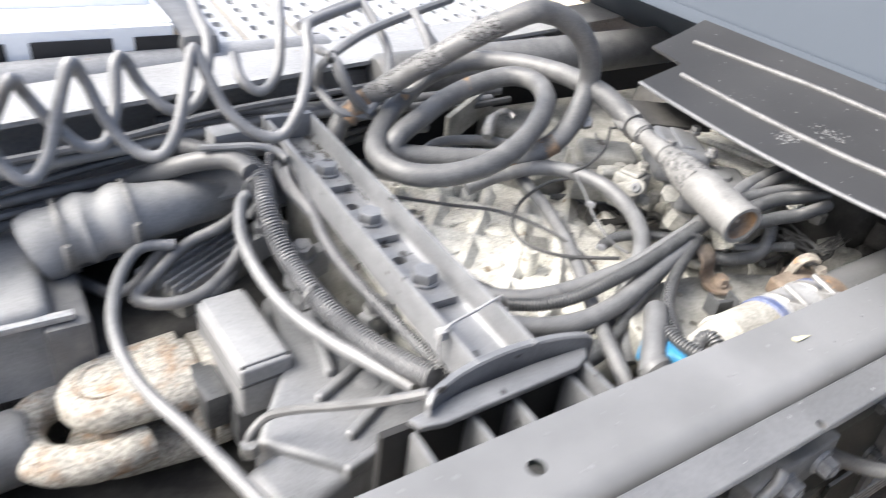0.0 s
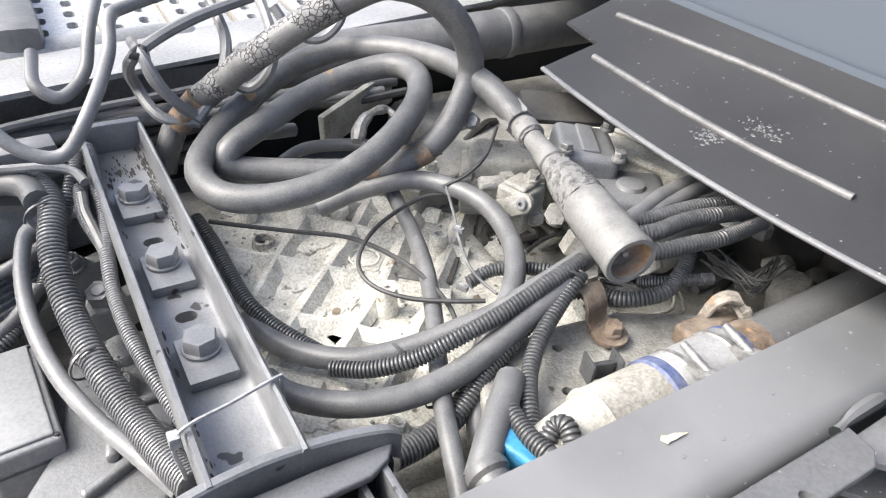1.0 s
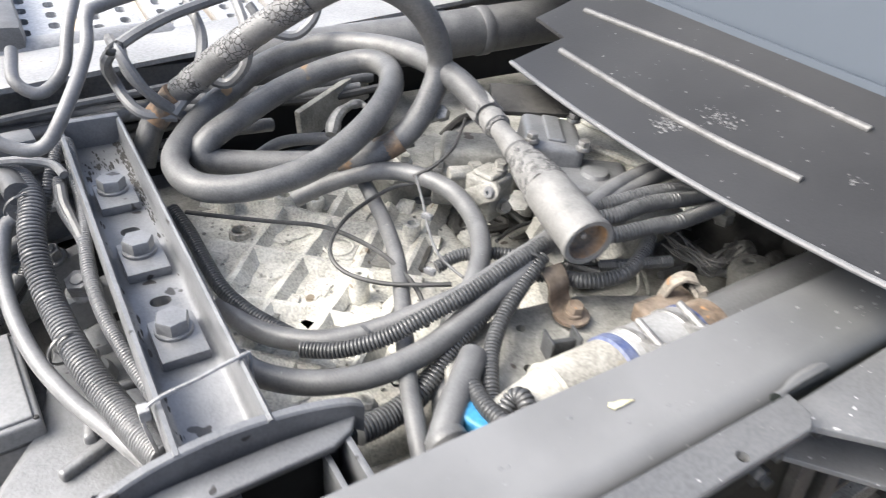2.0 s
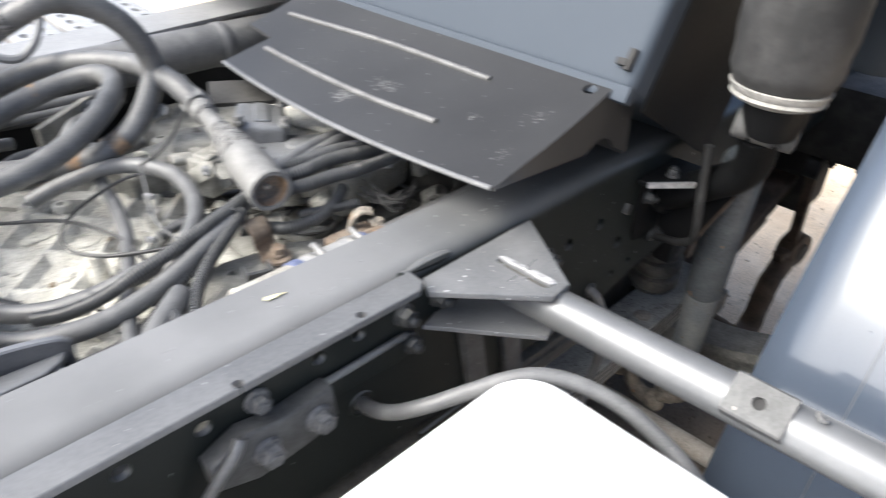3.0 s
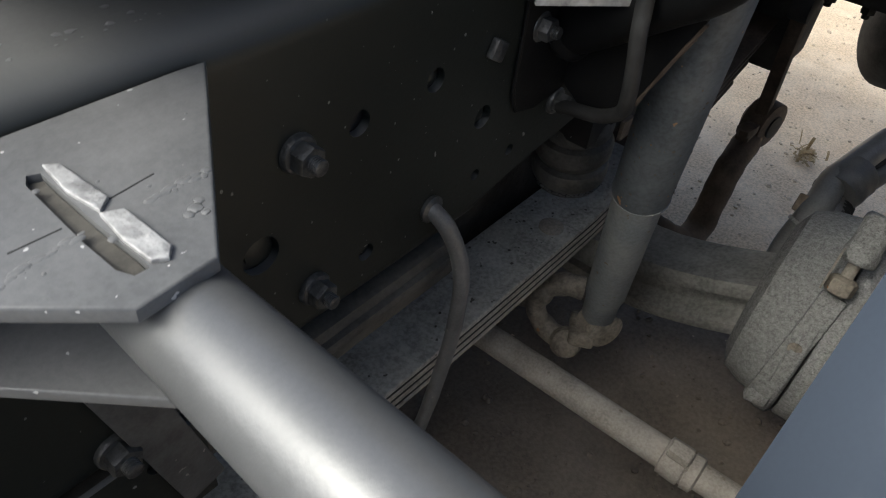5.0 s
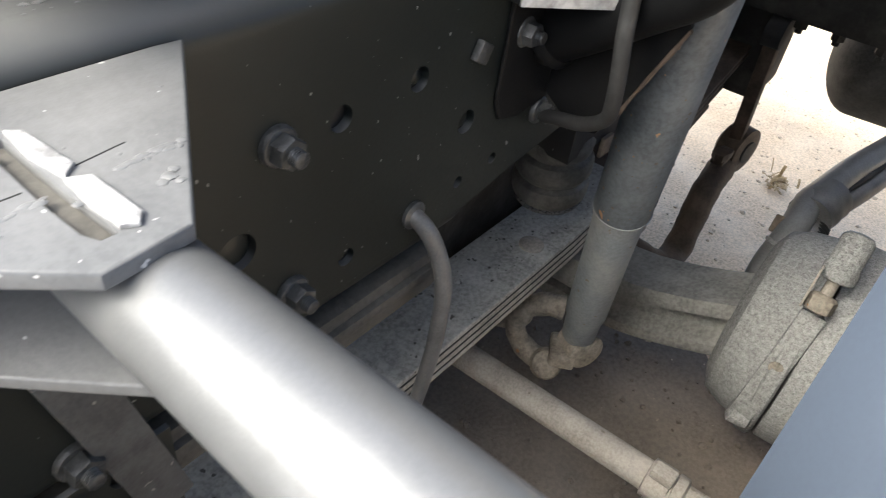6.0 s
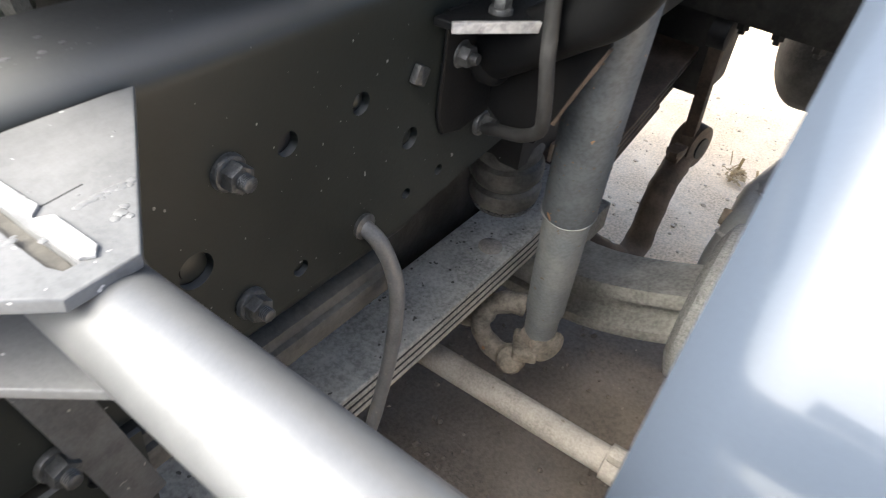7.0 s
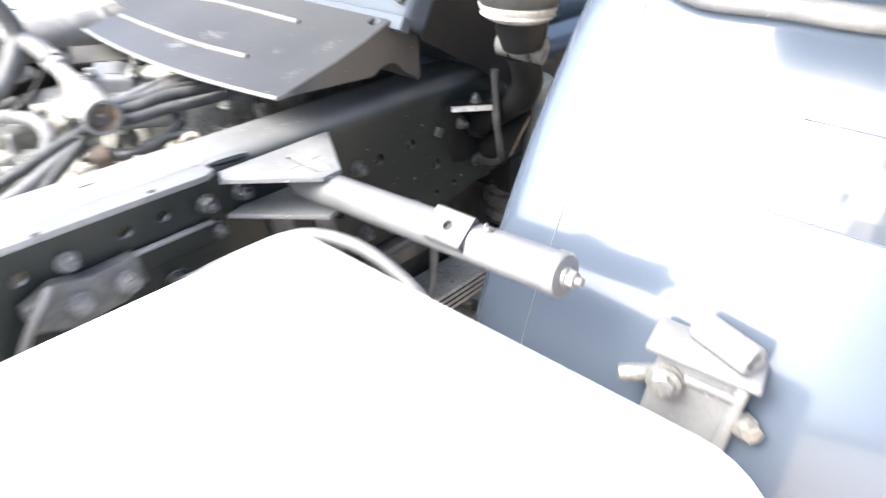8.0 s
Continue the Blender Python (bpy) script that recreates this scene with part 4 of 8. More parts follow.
def make_axle():
    ax = thing("front_axle", "dusty forged front axle beam", "axle", (0.85, -0.1, 0.2))
    b = bmesh.new()
    n = 14
    rows = []
    for i in range(n + 1):
        y = 0.30 - 0.56 * i / n
        z = 0.255 + 0.075 * max(0, (-y - 0.02) / 0.22) ** 1.5
        x = 0.83
        rows.append([b.verts.new((x + dx, y, z + dz)) for dx, dz in ((-0.055, 0.055), (-0.060, 0.048), (-0.060, 0.028), (-0.026, 0.014), (-0.026, -0.020), (-0.060, -0.034), (-0.060, -0.052), (-0.055, -0.06), (0.055, -0.06), (0.055, 0.055))])
    for a, c in zip(rows, rows[1:]):
        for j in range(10):
            b.faces.new((a[j], a[(j + 1) % 10], c[(j + 1) % 10], c[j]))
    b.faces.new(rows[0])
    b.faces.new(rows[-1][::-1])
    part("beam", b, AXLE, ax)
    # Wheel hidden by the fender, added to keep side light off the ground.
    c = (0.87, -0.40, 0.47)
    w = part("wheel", lathe([(0.02, 0.27), (0.03, 0.285), (0.27, 0.285), (0.28, 0.27)], c, (0, -1, 0), 40), DRUM, ax)
    part("unseen_tyre", lathe([(0, 0.28), (0.01, 0.40), (0.04, 0.455), (0.08, 0.47), (0.22, 0.47), (0.26, 0.455), (0.29, 0.40), (0.30, 0.28)], c, (0, -1, 0), 48), RUBBER, w)
    part("spring_seat", box(0.70, 0.96, 0.0, 0.14, 0.30, 0.362, 0.006), AXLE, ax)
    return ax


make_axle()


def make_drum():
    dr = thing("brake_drum", "grey cast brake housing with a bolted rim", "brake housing", (0.86, -0.3, 0.2))
    c, ax = (0.865, -0.218, 0.315), (0.03, -1, 0.0)
    part("housing", lathe([(0, 0.06), (0.004, 0.118), (0.018, 0.149), (0.05, 0.163), (0.085, 0.169)], c, ax, 48), DRUM, dr)
    part("rim", lathe([(0.083, 0.160), (0.084, 0.180), (0.088, 0.185), (0.106, 0.185), (0.110, 0.180), (0.112, 0.13)], c, ax, 48), DRUM, dr)
    part("outer_drum", lathe([(0.113, 0.12), (0.114, 0.176), (0.118, 0.179), (0.20, 0.179)], c, ax, 48), DRUM, dr)
    # flange strip across the front, ending in a rounded foot
    rib = [(0.742, -0.322, 0.452), (0.712, -0.318, 0.400), (0.696, -0.313, 0.345), (0.690, -0.309, 0.290), (0.694, -0.306, 0.255)]
    part("flange_strip", ribbon(rib, (0.0, -1.0, -0.15), 0.036, 0.012), DRUM, dr)
    part("flange_foot", lathe([(-0.018, 0.012), (-0.014, 0.019), (0.014, 0.019), (0.018, 0.012)], (0.700, -0.306, 0.252), (0.2, -1, -0.1), 18), DRUM, dr)
    part("rust_patch", lathe([(0, 0.011), (0.0012, 0.010), (0.002, 0.004)], (0.694, -0.316, 0.372), (-1, 0, 0.2), 12), FORK, dr)
    part("adjuster_bracket", box(0.712, 0.728, -0.3015, -0.2985, 0.474, 0.540, 0.001), LINK, dr, "thin pale blade")
    p = V((0.726, -0.321, 0.470))
    part("adjuster_bolt", lathe([(-0.003, 0.010), (0.0, 0.0175), (0.004, 0.0195), (0.020, 0.0195), (0.024, 0.016), (0.026, 0.008)], p, (0.45, 0.02, 0.9), 8), FORK, dr, "rust-tinged adjuster bolt")
    part("adjuster_stem", rod(p + V((0.008, 0, 0.015)), p + V((0.03, 0, 0.06)), 0.0085, 14), LINK, dr)
    part("adjuster_tube", lathe([(0, 0.012), (0.0, 0.0215), (0.003, 0.024), (0.020, 0.024), (0.024, 0.0215), (0.062, 0.021), (0.069, 0.016), (0.071, 0.006)], p + V((0.020, 0, 0.044)), (0.42, 0, 0.9), 24), DRUM, dr)
    return dr


make_drum()


def make_drag_link():
    dl = thing("steering_link", "pale dusty steering drag link with a clamped collar", "steering link", (0.47, -0.1, 0.24))
    part("tube", rod((0.468, 0.22, 0.272), (0.478, -0.252, 0.272), 0.0225, 28), LINK, dl)
    c = lathe([(0, 0.0225), (0.002, 0.0285), (0.030, 0.0290), (0.034, 0.0285), (0.0345, 0.0245), (0.0375, 0.0245), (0.038, 0.0280), (0.052, 0.0275), (0.055, 0.022)], (0.478, -0.246, 0.272), (0.02, -1, 0), 10)
    part("collar", c, LINK, dl, "stepped clamp collar with a slit")
    part("collar_lug", box(-0.012, 0.012, -0.016, 0.016, -0.006, 0.010, 0.004, Matrix.Translation((0.470, -0.266, 0.301))), LINK, dl)
    part("end_rod", rod((0.479, -0.29, 0.272), (0.483, -0.40, 0.272), 0.0205, 24), LINK, dl)
    return dl


make_drag_link()


def make_sway_bar():
    sb = thing("anti_roll_bar", "brown rusted cranked anti-roll bar hanging on a link", "anti-roll bar", (1.25, -0.02, 0.16))
    part("bar", sweep([(1.345, -0.02, 0.335), (1.30, -0.02, 0.312), (1.21, -0.025, 0.285), (1.165, -0.03, 0.225), (1.13, -0.032, 0.170), (1.06, -0.025, 0.168), (0.98, 0.02, 0.225), (0.95, 0.10, 0.26), (0.92, 0.30, 0.27)], 0.030, 20, 0.012, lumps=0.12), BROWN, sb)
    part("link", box(-0.014, 0.014, -0.014, 0.014, 0, 0.30, 0.004, axis_matrix((1.322, -0.02, 0.36), (-0.05, 0, 0.27), (0, 1, 0))), BROWN, sb, "flat rusty drop link")
    part("eyelet", lathe([(-0.030, 0.040), (-0.027, 0.052), (0.020, 0.054), (0.025, 0.046), (0.025, 0.030), (0.032, 0.028)], (1.345, -0.02, 0.345), (0.2, 1, 0), 24), BROWN, sb)
    part("bush", lathe([(-0.036, 0.016), (-0.034, 0.026), (0.034, 0.026), (0.036, 0.016)], (1.345, -0.02, 0.345), (0.2, 1, 0), 20), RUBBER, sb)
    part("upper_eye", lathe([(-0.02, 0.02), (-0.018, 0.030), (0.018, 0.030), (0.02, 0.02)], (1.268, -0.02, 0.63), (0, 1, 0), 20), RUBBER, sb)
    b = box(1.225, 1.285, -0.035, -0.005, 0.345, 0.368, 0.006)
    hexagon((1.232, -0.02, 0.362), (-0.3, 0, 1), 0.030, 0.018, b, 0.2)
    part("lug", b, BROWN, sb, "knobbly lug with a bolt head")
    return sb


make_sway_bar()


def make_web_fittings():
    """Brackets, pipe, strut and cable on the outside of the web."""
    t = thing("stabiliser_arm", "dark painted tube arm bolted to the chassis web", "tube arm", (0.33, 0.0, 0.85))
    part("tube", sweep([(0.385, 0.002, 0.838), (0.380, -0.050, 0.874), (0.373, -0.100, 0.911), (0.362, -0.128, 0.933), (0.346, -0.150, 0.965), (0.322, -0.160, 1.003), (0.302, -0.162, 1.034)], 0.0275, 24, 0.012), BLACKP, t)
    part("mount_flange", slab([(0.312, 0.905), (0.312, 0.800), (0.322, 0.776), (0.352, 0.768), (0.41, 0.775), (0.41, 0.905)], 0.0, 0.004, 0.0012, Matrix(((1, 0, 0, 0), (0, 0, -1, 0), (0, 1, 0, 0), (0, 0, 0, 1)))), BLACKP, t)
    part("weld_bead", sweep([(0.313, -0.002, 0.903), (0.312, -0.003, 0.86), (0.312, -0.002, 0.802), (0.322, -0.002, 0.777)], 0.0022, 8, 0.004, lumps=0.6), BLACKP, t)
    part("tube_weld", lathe([(-0.004, 0.028), (0, 0.032), (0.006, 0.031), (0.010, 0.028)], (0.385, -0.005, 0.842), (-0.04, -0.81, 0.58), 24), BLACKP, t)
    part("cross_plate", slab([(0.0, 0.780), (-0.040, 0.752), (-0.066, 0.758), (-0.080, 0.787), (-0.100, 0.835), (-0.122, 0.884), (-0.118, 0.905), (-0.06, 0.90), (0.0, 0.86)], 0.402, 0.409, 0.0012, Matrix(((0, 0, 1, 0), (1, 0, 0, 0), (0, 1, 0, 0), (0, 0, 0, 1)))), BLACKP, t, "dark cross plate")
    part("rusty_edge", sweep([(0.4055, -0.081, 0.7875), (0.4055, -0.100, 0.834), (0.4055, -0.121, 0.882)], 0.0034, 8, 0.006, lumps=0.4), BROWN, t, "rusted slanting edge")
    t = thing("edge_plate", "bent black plate with a bright edge", "bracket", (0.37, -0.02, 0.88))
    part("plate", slab([(0.290, -0.021), (0.358, -0.076), (0.42, -0.05), (0.42, -0.002), (0.290, -0.002)], 0.896, 0.904, 0.0015), BLACKP, t)
    d = V((0.068, -0.055, 0.004))
    part("bright_edge", box(0.0, d.length, -0.0035, 0.0015, -0.0045, 0.0055, 0.001, Matrix.Translation((0.290, -0.021, 0.900)) @ Matrix.Rotation(math.atan2(d.y, d.x), 4, "Z")), WELD, t, "bright edge")
    bolt(t, (0.345, -0.035, 0.904), (0, 0, 1), 0.016, 0.011, 0.008, WEBNUT)
    t = thing("bent_pipe", "thin black bent pipe fixed at the chassis web", "pipe", (0.44, -0.03, 0.73))
    part("pipe", sweep([(0.392, -0.012, 0.758), (0.385, -0.030, 0.766), (0.378, -0.062, 0.776), (0.366, -0.086, 0.796), (0.352, -0.094, 0.820), (0.340, -0.096, 0.855), (0.335, -0.094, 0.884), (0.334, -0.092, 0.912), (0.332, -0.086, 0.98)], 0.0072, 12, 0.008), RUBBER, t)
    t = thing("sensor_cable", "grey rubber cable coming out of the chassis web", "cable", (0.21, -0.02, 0.4))
    part("cable", sweep([(0.205, 0.03, 0.723), (0.207, -0.004, 0.722), (0.217, -0.022, 0.696), (0.227, -0.032, 0.645), (0.228, -0.032, 0.575), (0.229, -0.022, 0.488), (0.218, -0.012, 0.39), (0.20, 0.0, 0.30)], 0.0085, 14, 0.008, lumps=0.06), HOSE, t)
    part("grommet", lathe([(0, 0.013), (0.004, 0.0135), (0.006, 0.010)], (0.208, 0.0, 0.722), OUT, 20), WEBNUT, t)


make_web_fittings()


def make_air_spring():
    a = thing("cab_air_spring", "dark rubber cab air spring with a pale ring", "air spring", (0.30, -0.16, 1.0))
    c = V((0.254, -0.184, 1.112))
    part("bellows", lathe([(0, 0.045), (0.010, 0.060), (0.03, 0.068), (0.055, 0.068), (0.075, 0.071), (0.14, 0.071), (0.143, 0.067), (0.15, 0.071), (0.25, 0.071)], c, (0.0, 0, 1), 40), RUBBER, a)
    part("ring", lathe([(0, 0.045), (0.004, 0.054), (0.009, 0.060), (0.013, 0.057), (0.017, 0.061), (0.023, 0.063), (0.027, 0.054)], c - V((0, 0, 0.014)), (0, 0, 1), 40), AXLE, a, "pale dusty clamp ring")
    part("piston", lathe([(0, 0.034), (0.03, 0.042), (0.06, 0.042)], c - V((-0.02, 0, 0.06)), (-0.2, 0, 1), 30), BLACKP, a)
    p, q = V((0.276, -0.132, 1.050)), V((0.300, -0.208, 1.043))
    part("bush", lathe([(0, 0.016), (0.003, 0.022), (0.022, 0.022), (0.024, 0.018), (0.026, 0.018), (0.028, 0.023), (0.058, 0.023), (0.060, 0.019), (0.064, 0.019), (0.066, 0.023), (0.082, 0.023), (0.085, 0.016)], p, q - p, 24), SADDLE, a, "weathered pivot bush")
    return a


make_air_spring()


# ---- panels ----
def make_shield():
    sh = thing("engine_shield", "black plastic engine side shield with two pale worn ribs", "shield", (0.0, 0.3, 1.0))
    n, k = 26, 20

    def height(x, y):
        u = (x + 0.085) / 0.24
        return 1.017 + 0.069 * u - 0.030 * u * (1 - u) - 0.004 * max(0, 1 - u * 3) ** 2

    b = bmesh.new()
    top = []
    for i in range(n + 1):
        y = 0.60 - 0.605 * i / n
        edge = -0.084 - 0.019 * math.sin(math.pi * min(1, max(0, 0.60 - y) / 0.60)) ** 0.9
        far = 0.155 + 0.01 * (0.62 - y)
        top.append([(x_, y + (0.085 * max(0, 1 - i / 4) if x_ > 0.012 else 0)) for x_ in [edge + (far - edge) * j / k for j in range(k + 1)]])
    up = [[b.verts.new((x, y, height(x, y))) for x, y in row] for row in top]
    dn = [[b.verts.new((x, y, height(x, y) - 0.005)) for x, y in row] for row in top]
    for i in range(n):
        for j in range(k):
            b.faces.new((up[i][j], up[i + 1][j], up[i + 1][j + 1], up[i][j + 1]))
            b.faces.new((dn[i][j], dn[i][j + 1], dn[i + 1][j + 1], dn[i + 1][j]))
    rim = [(i, 0) for i in range(n)] + [(n, j) for j in range(k)] + [(i, k) for i in range(n, 0, -1)] + [(0, j) for j in range(k, 0, -1)]
    for (i, j), (p, q) in zip(rim, rim[1:] + rim[:1]):
        b.faces.new((up[i][j], dn[i][j], dn[p][q], up[p][q]))
    plate = part("top_panel", b, SHIELD, sh)
    c = bmesh.new()
    rod((0.138, 0.022, 1.0), (0.146, 0.022, 1.2), 0.010, 14, c)
    cut(plate, c)
    for ends in (((-0.018, 0.57), (-0.027, 0.40), (-0.028, 0.27), (-0.021, 0.158)), ((0.083, 0.64), (0.092, 0.475), (0.097, 0.375), (0.096, 0.165))):
        pts = [(p.x, p.y, height(p.x, p.y) + 0.0005) for p in smooth_path([(x, y, 0) for x, y in ends], 0.03)]
        r = sweep(pts, 0.0052, 10, 0.02)
        part("rib", r, SHIELDRIB, plate, "pale worn raised rib")
    part("edge_bead", sweep([(-0.084 - 0.019 * math.sin(math.pi * u) ** 0.9, 0.60 - 0.60 * u, height(-0.084 - 0.019 * math.sin(math.pi * u) ** 0.9, 0) - 0.002) for u in [q / 12 for q in range(13)]], 0.0036, 8, 0.03), GUSSET, sh)
    # turned-down front skirt with its arch
    b = bmesh.new()
    prof = []
    m = 30
    for i in range(m + 1):
        u = i / m
        x = -0.085 + 0.302 * u
        low = 1.012 - 0.055 * max(0, x + 0.06)
        if x > 0.105:
            low += 0.016 * math.sin(min(1, (x - 0.105) / 0.075) * math.pi) - 0.020 * max(0, (x - 0.165) / 0.05)
        prof.append((x, height(min(x, 0.155), 0) - 0.002, low))
    f = [[b.verts.new((x, y - 0.004 * s, z)) for (x, hi, lo) in prof for z in ((hi, lo)[s],)] for y in (-0.005, 0.0) for s in (0, 1)]
    for a, c in ((f[0], f[1]), (f[1], f[3]), (f[3], f[2]), (f[2], f[0])):
        for i in range(m):
            b.faces.new((a[i], a[i + 1], c[i + 1], c[i]))
    for i in (0, m):
        b.faces.new((f[0][i], f[1][i], f[3][i], f[2][i]))
    part("front_skirt", b, SHIELD, sh)
    part("skirt_return", box(0.212, 0.217, -0.006, 0.25, 0.972, 1.088, 0.002), SHIELD, sh)
    rng = random.Random(14)
    for x, y, rx, ry, n in ((-0.045, 0.33, 0.016, 0.016, 90), (0.008, 0.295, 0.016, 0.028, 80), (0.02, 0.12, 0.012, 0.012, 14), (-0.03, 0.03, 0.02, 0.012, 20), (0.06, 0.05, 0.03, 0.02, 24), (0.05, 0.4, 0.10, 0.25, 60)):
        b = bmesh.new()
        for k in range(n):
            px, py, s = rng.gauss(x, rx * 0.5), rng.gauss(y, ry * 0.5), rng.choice((0.0004, 0.0005, 0.0006, 0.0008, 0.0011, 0.0016))
            f = lathe([(0, 1.0), (0.3, 0.8), (0.4, 0.2)], (0, 0, 0), (0, 0, 1), 7)
            for v in f.verts:
                v.co = V((v.co.x * s * rng.uniform(0.6, 1.6), v.co.y * s * rng.uniform(0.6, 2.4), v.co.z * 0.0008))
            bmesh.ops.transform(f, matrix=Matrix.Translation((px, py, height(px, py) + 0.0001)) @ Matrix.Rotation(-0.28, 4, "Y"), verts=f.verts)
            join(b, f)
        part("scuff", b, SHIELDRIB, plate, kind="stuff")
    return sh


make_shield()


def make_cab():
    cab = thing("tilted_cab", "blue-grey painted back of the tilted cab", "cab", (0.5, 0.6, 1.09))
    m = Matrix.Translation((0.155, 0, 1.082)) @ Matrix.Rotation(radians(28), 4, "Y")
    part("rear_panel", box(0, 0.35, -0.03, 1.5, 0, 0.8, 0.02, m, seg=4), CABBLUE, cab)
    b = box(-0.010, 0.0, -0.018, -0.008, 0.030, 0.060, 0.002, m)
    box(-0.012, 0.0, -0.012, 0.004, 0.034, 0.044, 0.002, m, b)
    part("latch_hook", b, DARK, cab, "small black latch hook")
    part("sill", box(-0.004, 0.02, -0.03, 1.5, -0.012, 0.012, 0.004, m), CABBLUE, cab)
    # Black sheet laid over the blue paint as the shade on this side.
    part("side_shade", box(0.05, 0.35, -0.034, -0.0305, -0.01, 0.8, 0.001, m), BLACKP, cab, "black sheet for the shade on the cab side")
    # Slab and block out of view, added to hold back sky light.
    part("floor", box(0.27, 1.15, -0.30, 1.3, 1.27, 1.36, 0.02), BLACKP, cab, "unseen cab floor slab added to block sky light")
    part("unseen_blocker", box(-0.10, 1.15, -1.2, -0.46, 1.43, 2.0, 0.05, seg=4), CABBLUE, cab)
    part("arch_stay", rod((0.53, -0.222, 1.095), (0.53, -0.222, 1.30), 0.042, 24), CABBLUE, cab)
    return cab


make_cab()


def make_fender():
    """A bowed mudguard panel, inner edge in a plane of constant y."""
    fe = thing("wheel_fender", "glossy blue-grey painted wheel fender panel", "fender", (0.1, -0.6, 0.5))
    # Lowest stretch is unseen, carried down to block light.
    prof = [(-0.08, 0.20), (-0.075, 0.40), (-0.062, 0.55), (-0.035, 0.68), (0.0, 0.80), (0.045, 0.90), (0.10, 1.0), (0.16, 1.09), (0.23, 1.18), (0.34, 1.27), (0.48, 1.33)]
    path = smooth_path([(x, 0, z) for x, z in prof], 0.02)
    n = 36
    b = bmesh.new()
    grid = []
    for i in range(n + 1):
        u = i / n
        y = -0.318 - 0.62 * u
        bow = 0.055 * math.sin(math.pi * min(1, u * 0.9)) * 0.6
        row = []
        for p in path:
            turn = 0.02 * max(0, 1 - u * 18) ** 2
            row.append(b.verts.new((p.x - bow * 0.9 + turn + 0.16 * max(0, u - 0.72) ** 1.5, y, p.z + bow * 0.55 - turn * 0.5 - 0.25 * max(0, u - 0.8) ** 1.5)))
        grid.append(row)
    for a, c in zip(grid, grid[1:]):
        for j in range(len(path) - 1):
            b.faces.new((a[j], a[j + 1], c[j + 1], c[j]))
    bmesh.ops.recalc_face_normals(b, faces=b.faces)
    bmesh.ops.solidify(b, geom=b.faces[:], thickness=0.006)
    skin = part("skin", b, FENDER, fe)

    def on(u, s):
        """A place on the skin: u across, s along the profile."""
        p = path[round(s * (len(path) - 1))]
        bow = 0.033 * math.sin(math.pi * min(1, u * 0.9))
        return V((p.x - bow * 0.9 + 0.16 * max(0, u - 0.72) ** 1.5, -0.318 - 0.62 * u, p.z + bow * 0.55 - 0.25 * max(0, u - 0.8) ** 1.5))

    def at(y, z):
        """A place on the skin at a given y and z."""
        u = (-0.318 - y) / 0.62
        return min((on(u, q / 200) for q in range(201)), key=lambda p: abs(p.z - z))

    out = V((-0.86, 0, 0.5))
    part("seam", sweep([at(-0.424, z) + out * 0.0002 for z in (0.6, 0.7, 0.8, 0.88, 0.94, 1.0, 1.06, 1.12, 1.18, 1.24)], 0.0006, 6, 0.01), RAILDUST, skin)
    y0, y1, z0, z1, k = -0.660, -0.800, 0.995, 1.094, 0.010
    ring = [at(y, z) + out * 0.0008 for y, z in ((y0, z0 + k), (y0 - 0.3 * k, z0 + 0.3 * k), (y0 - k, z0), (-0.73, z0), (y1 + k, z0), (y1, z0 + k), (y1, z1 - k), (y1 + k, z1), (-0.73, z1), (y0 - k, z1), (y0 - 0.3 * k, z1 - 0.3 * k), (y0, z1 - k), (y0, 1.045), (y0, z0 + k))]
    part("badge_rim", sweep(ring, 0.0011, 8, 0.006), FENDER, skin)
    b = bmesh.new()
    rows = [[b.verts.new(at(y0 - 0.002 + (y1 - y0 + 0.004) * i / 24, z0 + 0.002 + (z1 - z0 - 0.004) * j / 16) + out * (0.0008 + 0.0009 * noise.noise(V((i * 0.7, j * 0.7, 2))))) for j in range(17)] for i in range(25)]
    for p, q in zip(rows, rows[1:]):
        for j in range(16):
            b.faces.new((p[j], p[j + 1], q[j + 1], q[j]))
    bmesh.ops.solidify(b, geom=b.faces[:], thickness=0.002)
    part("badge_film", b, FENDER, skin, "crinkled film over a plate recess")
    part("top_moulding", sweep([at(y, z) + out * 0.012 for y, z in ((-0.44, 1.186), (-0.50, 1.180), (-0.60, 1.176), (-0.70, 1.180), (-0.82, 1.190))], 0.014, 14, 0.02), GUSSET, skin, "pale grey moulding")
    rng = random.Random(4)
    for k in range(16):
        p = on(rng.uniform(0.03, 0.4), rng.uniform(0.2, 0.8))
        part("paint_nib", lathe([(0, 0.0012), (0.0004, 0.0009), (0.0006, 0.0003)], p, out, 8), FENDER, skin)
    return fe


make_fender()


def make_white_tank():
    """The pale tank beside the rail."""
    tk = thing("plastic_tank", "white plastic tank top with rounded corners", "tank", (-0.6, -0.5, 0.3))
    out = []
    corners = ((-0.243, -0.206, 0.054, 90, 0), (-0.280, -0.72, 0.090, 0, -90), (-1.5, -0.756, 0.054, -90, -180), (-1.5, -0.208, 0.054, 180, 90))
    for cx, cy, r, a0, a1 in corners:
        for k in range(9):
            a = radians(a0 + (a1 - a0) * k / 8)
            out.append((cx + r * math.cos(a), cy + r * math.sin(a)))
    part("body", slab(out, 0.02, 0.899, 0.012), WHITE, tk)
    return tk


make_white_tank()


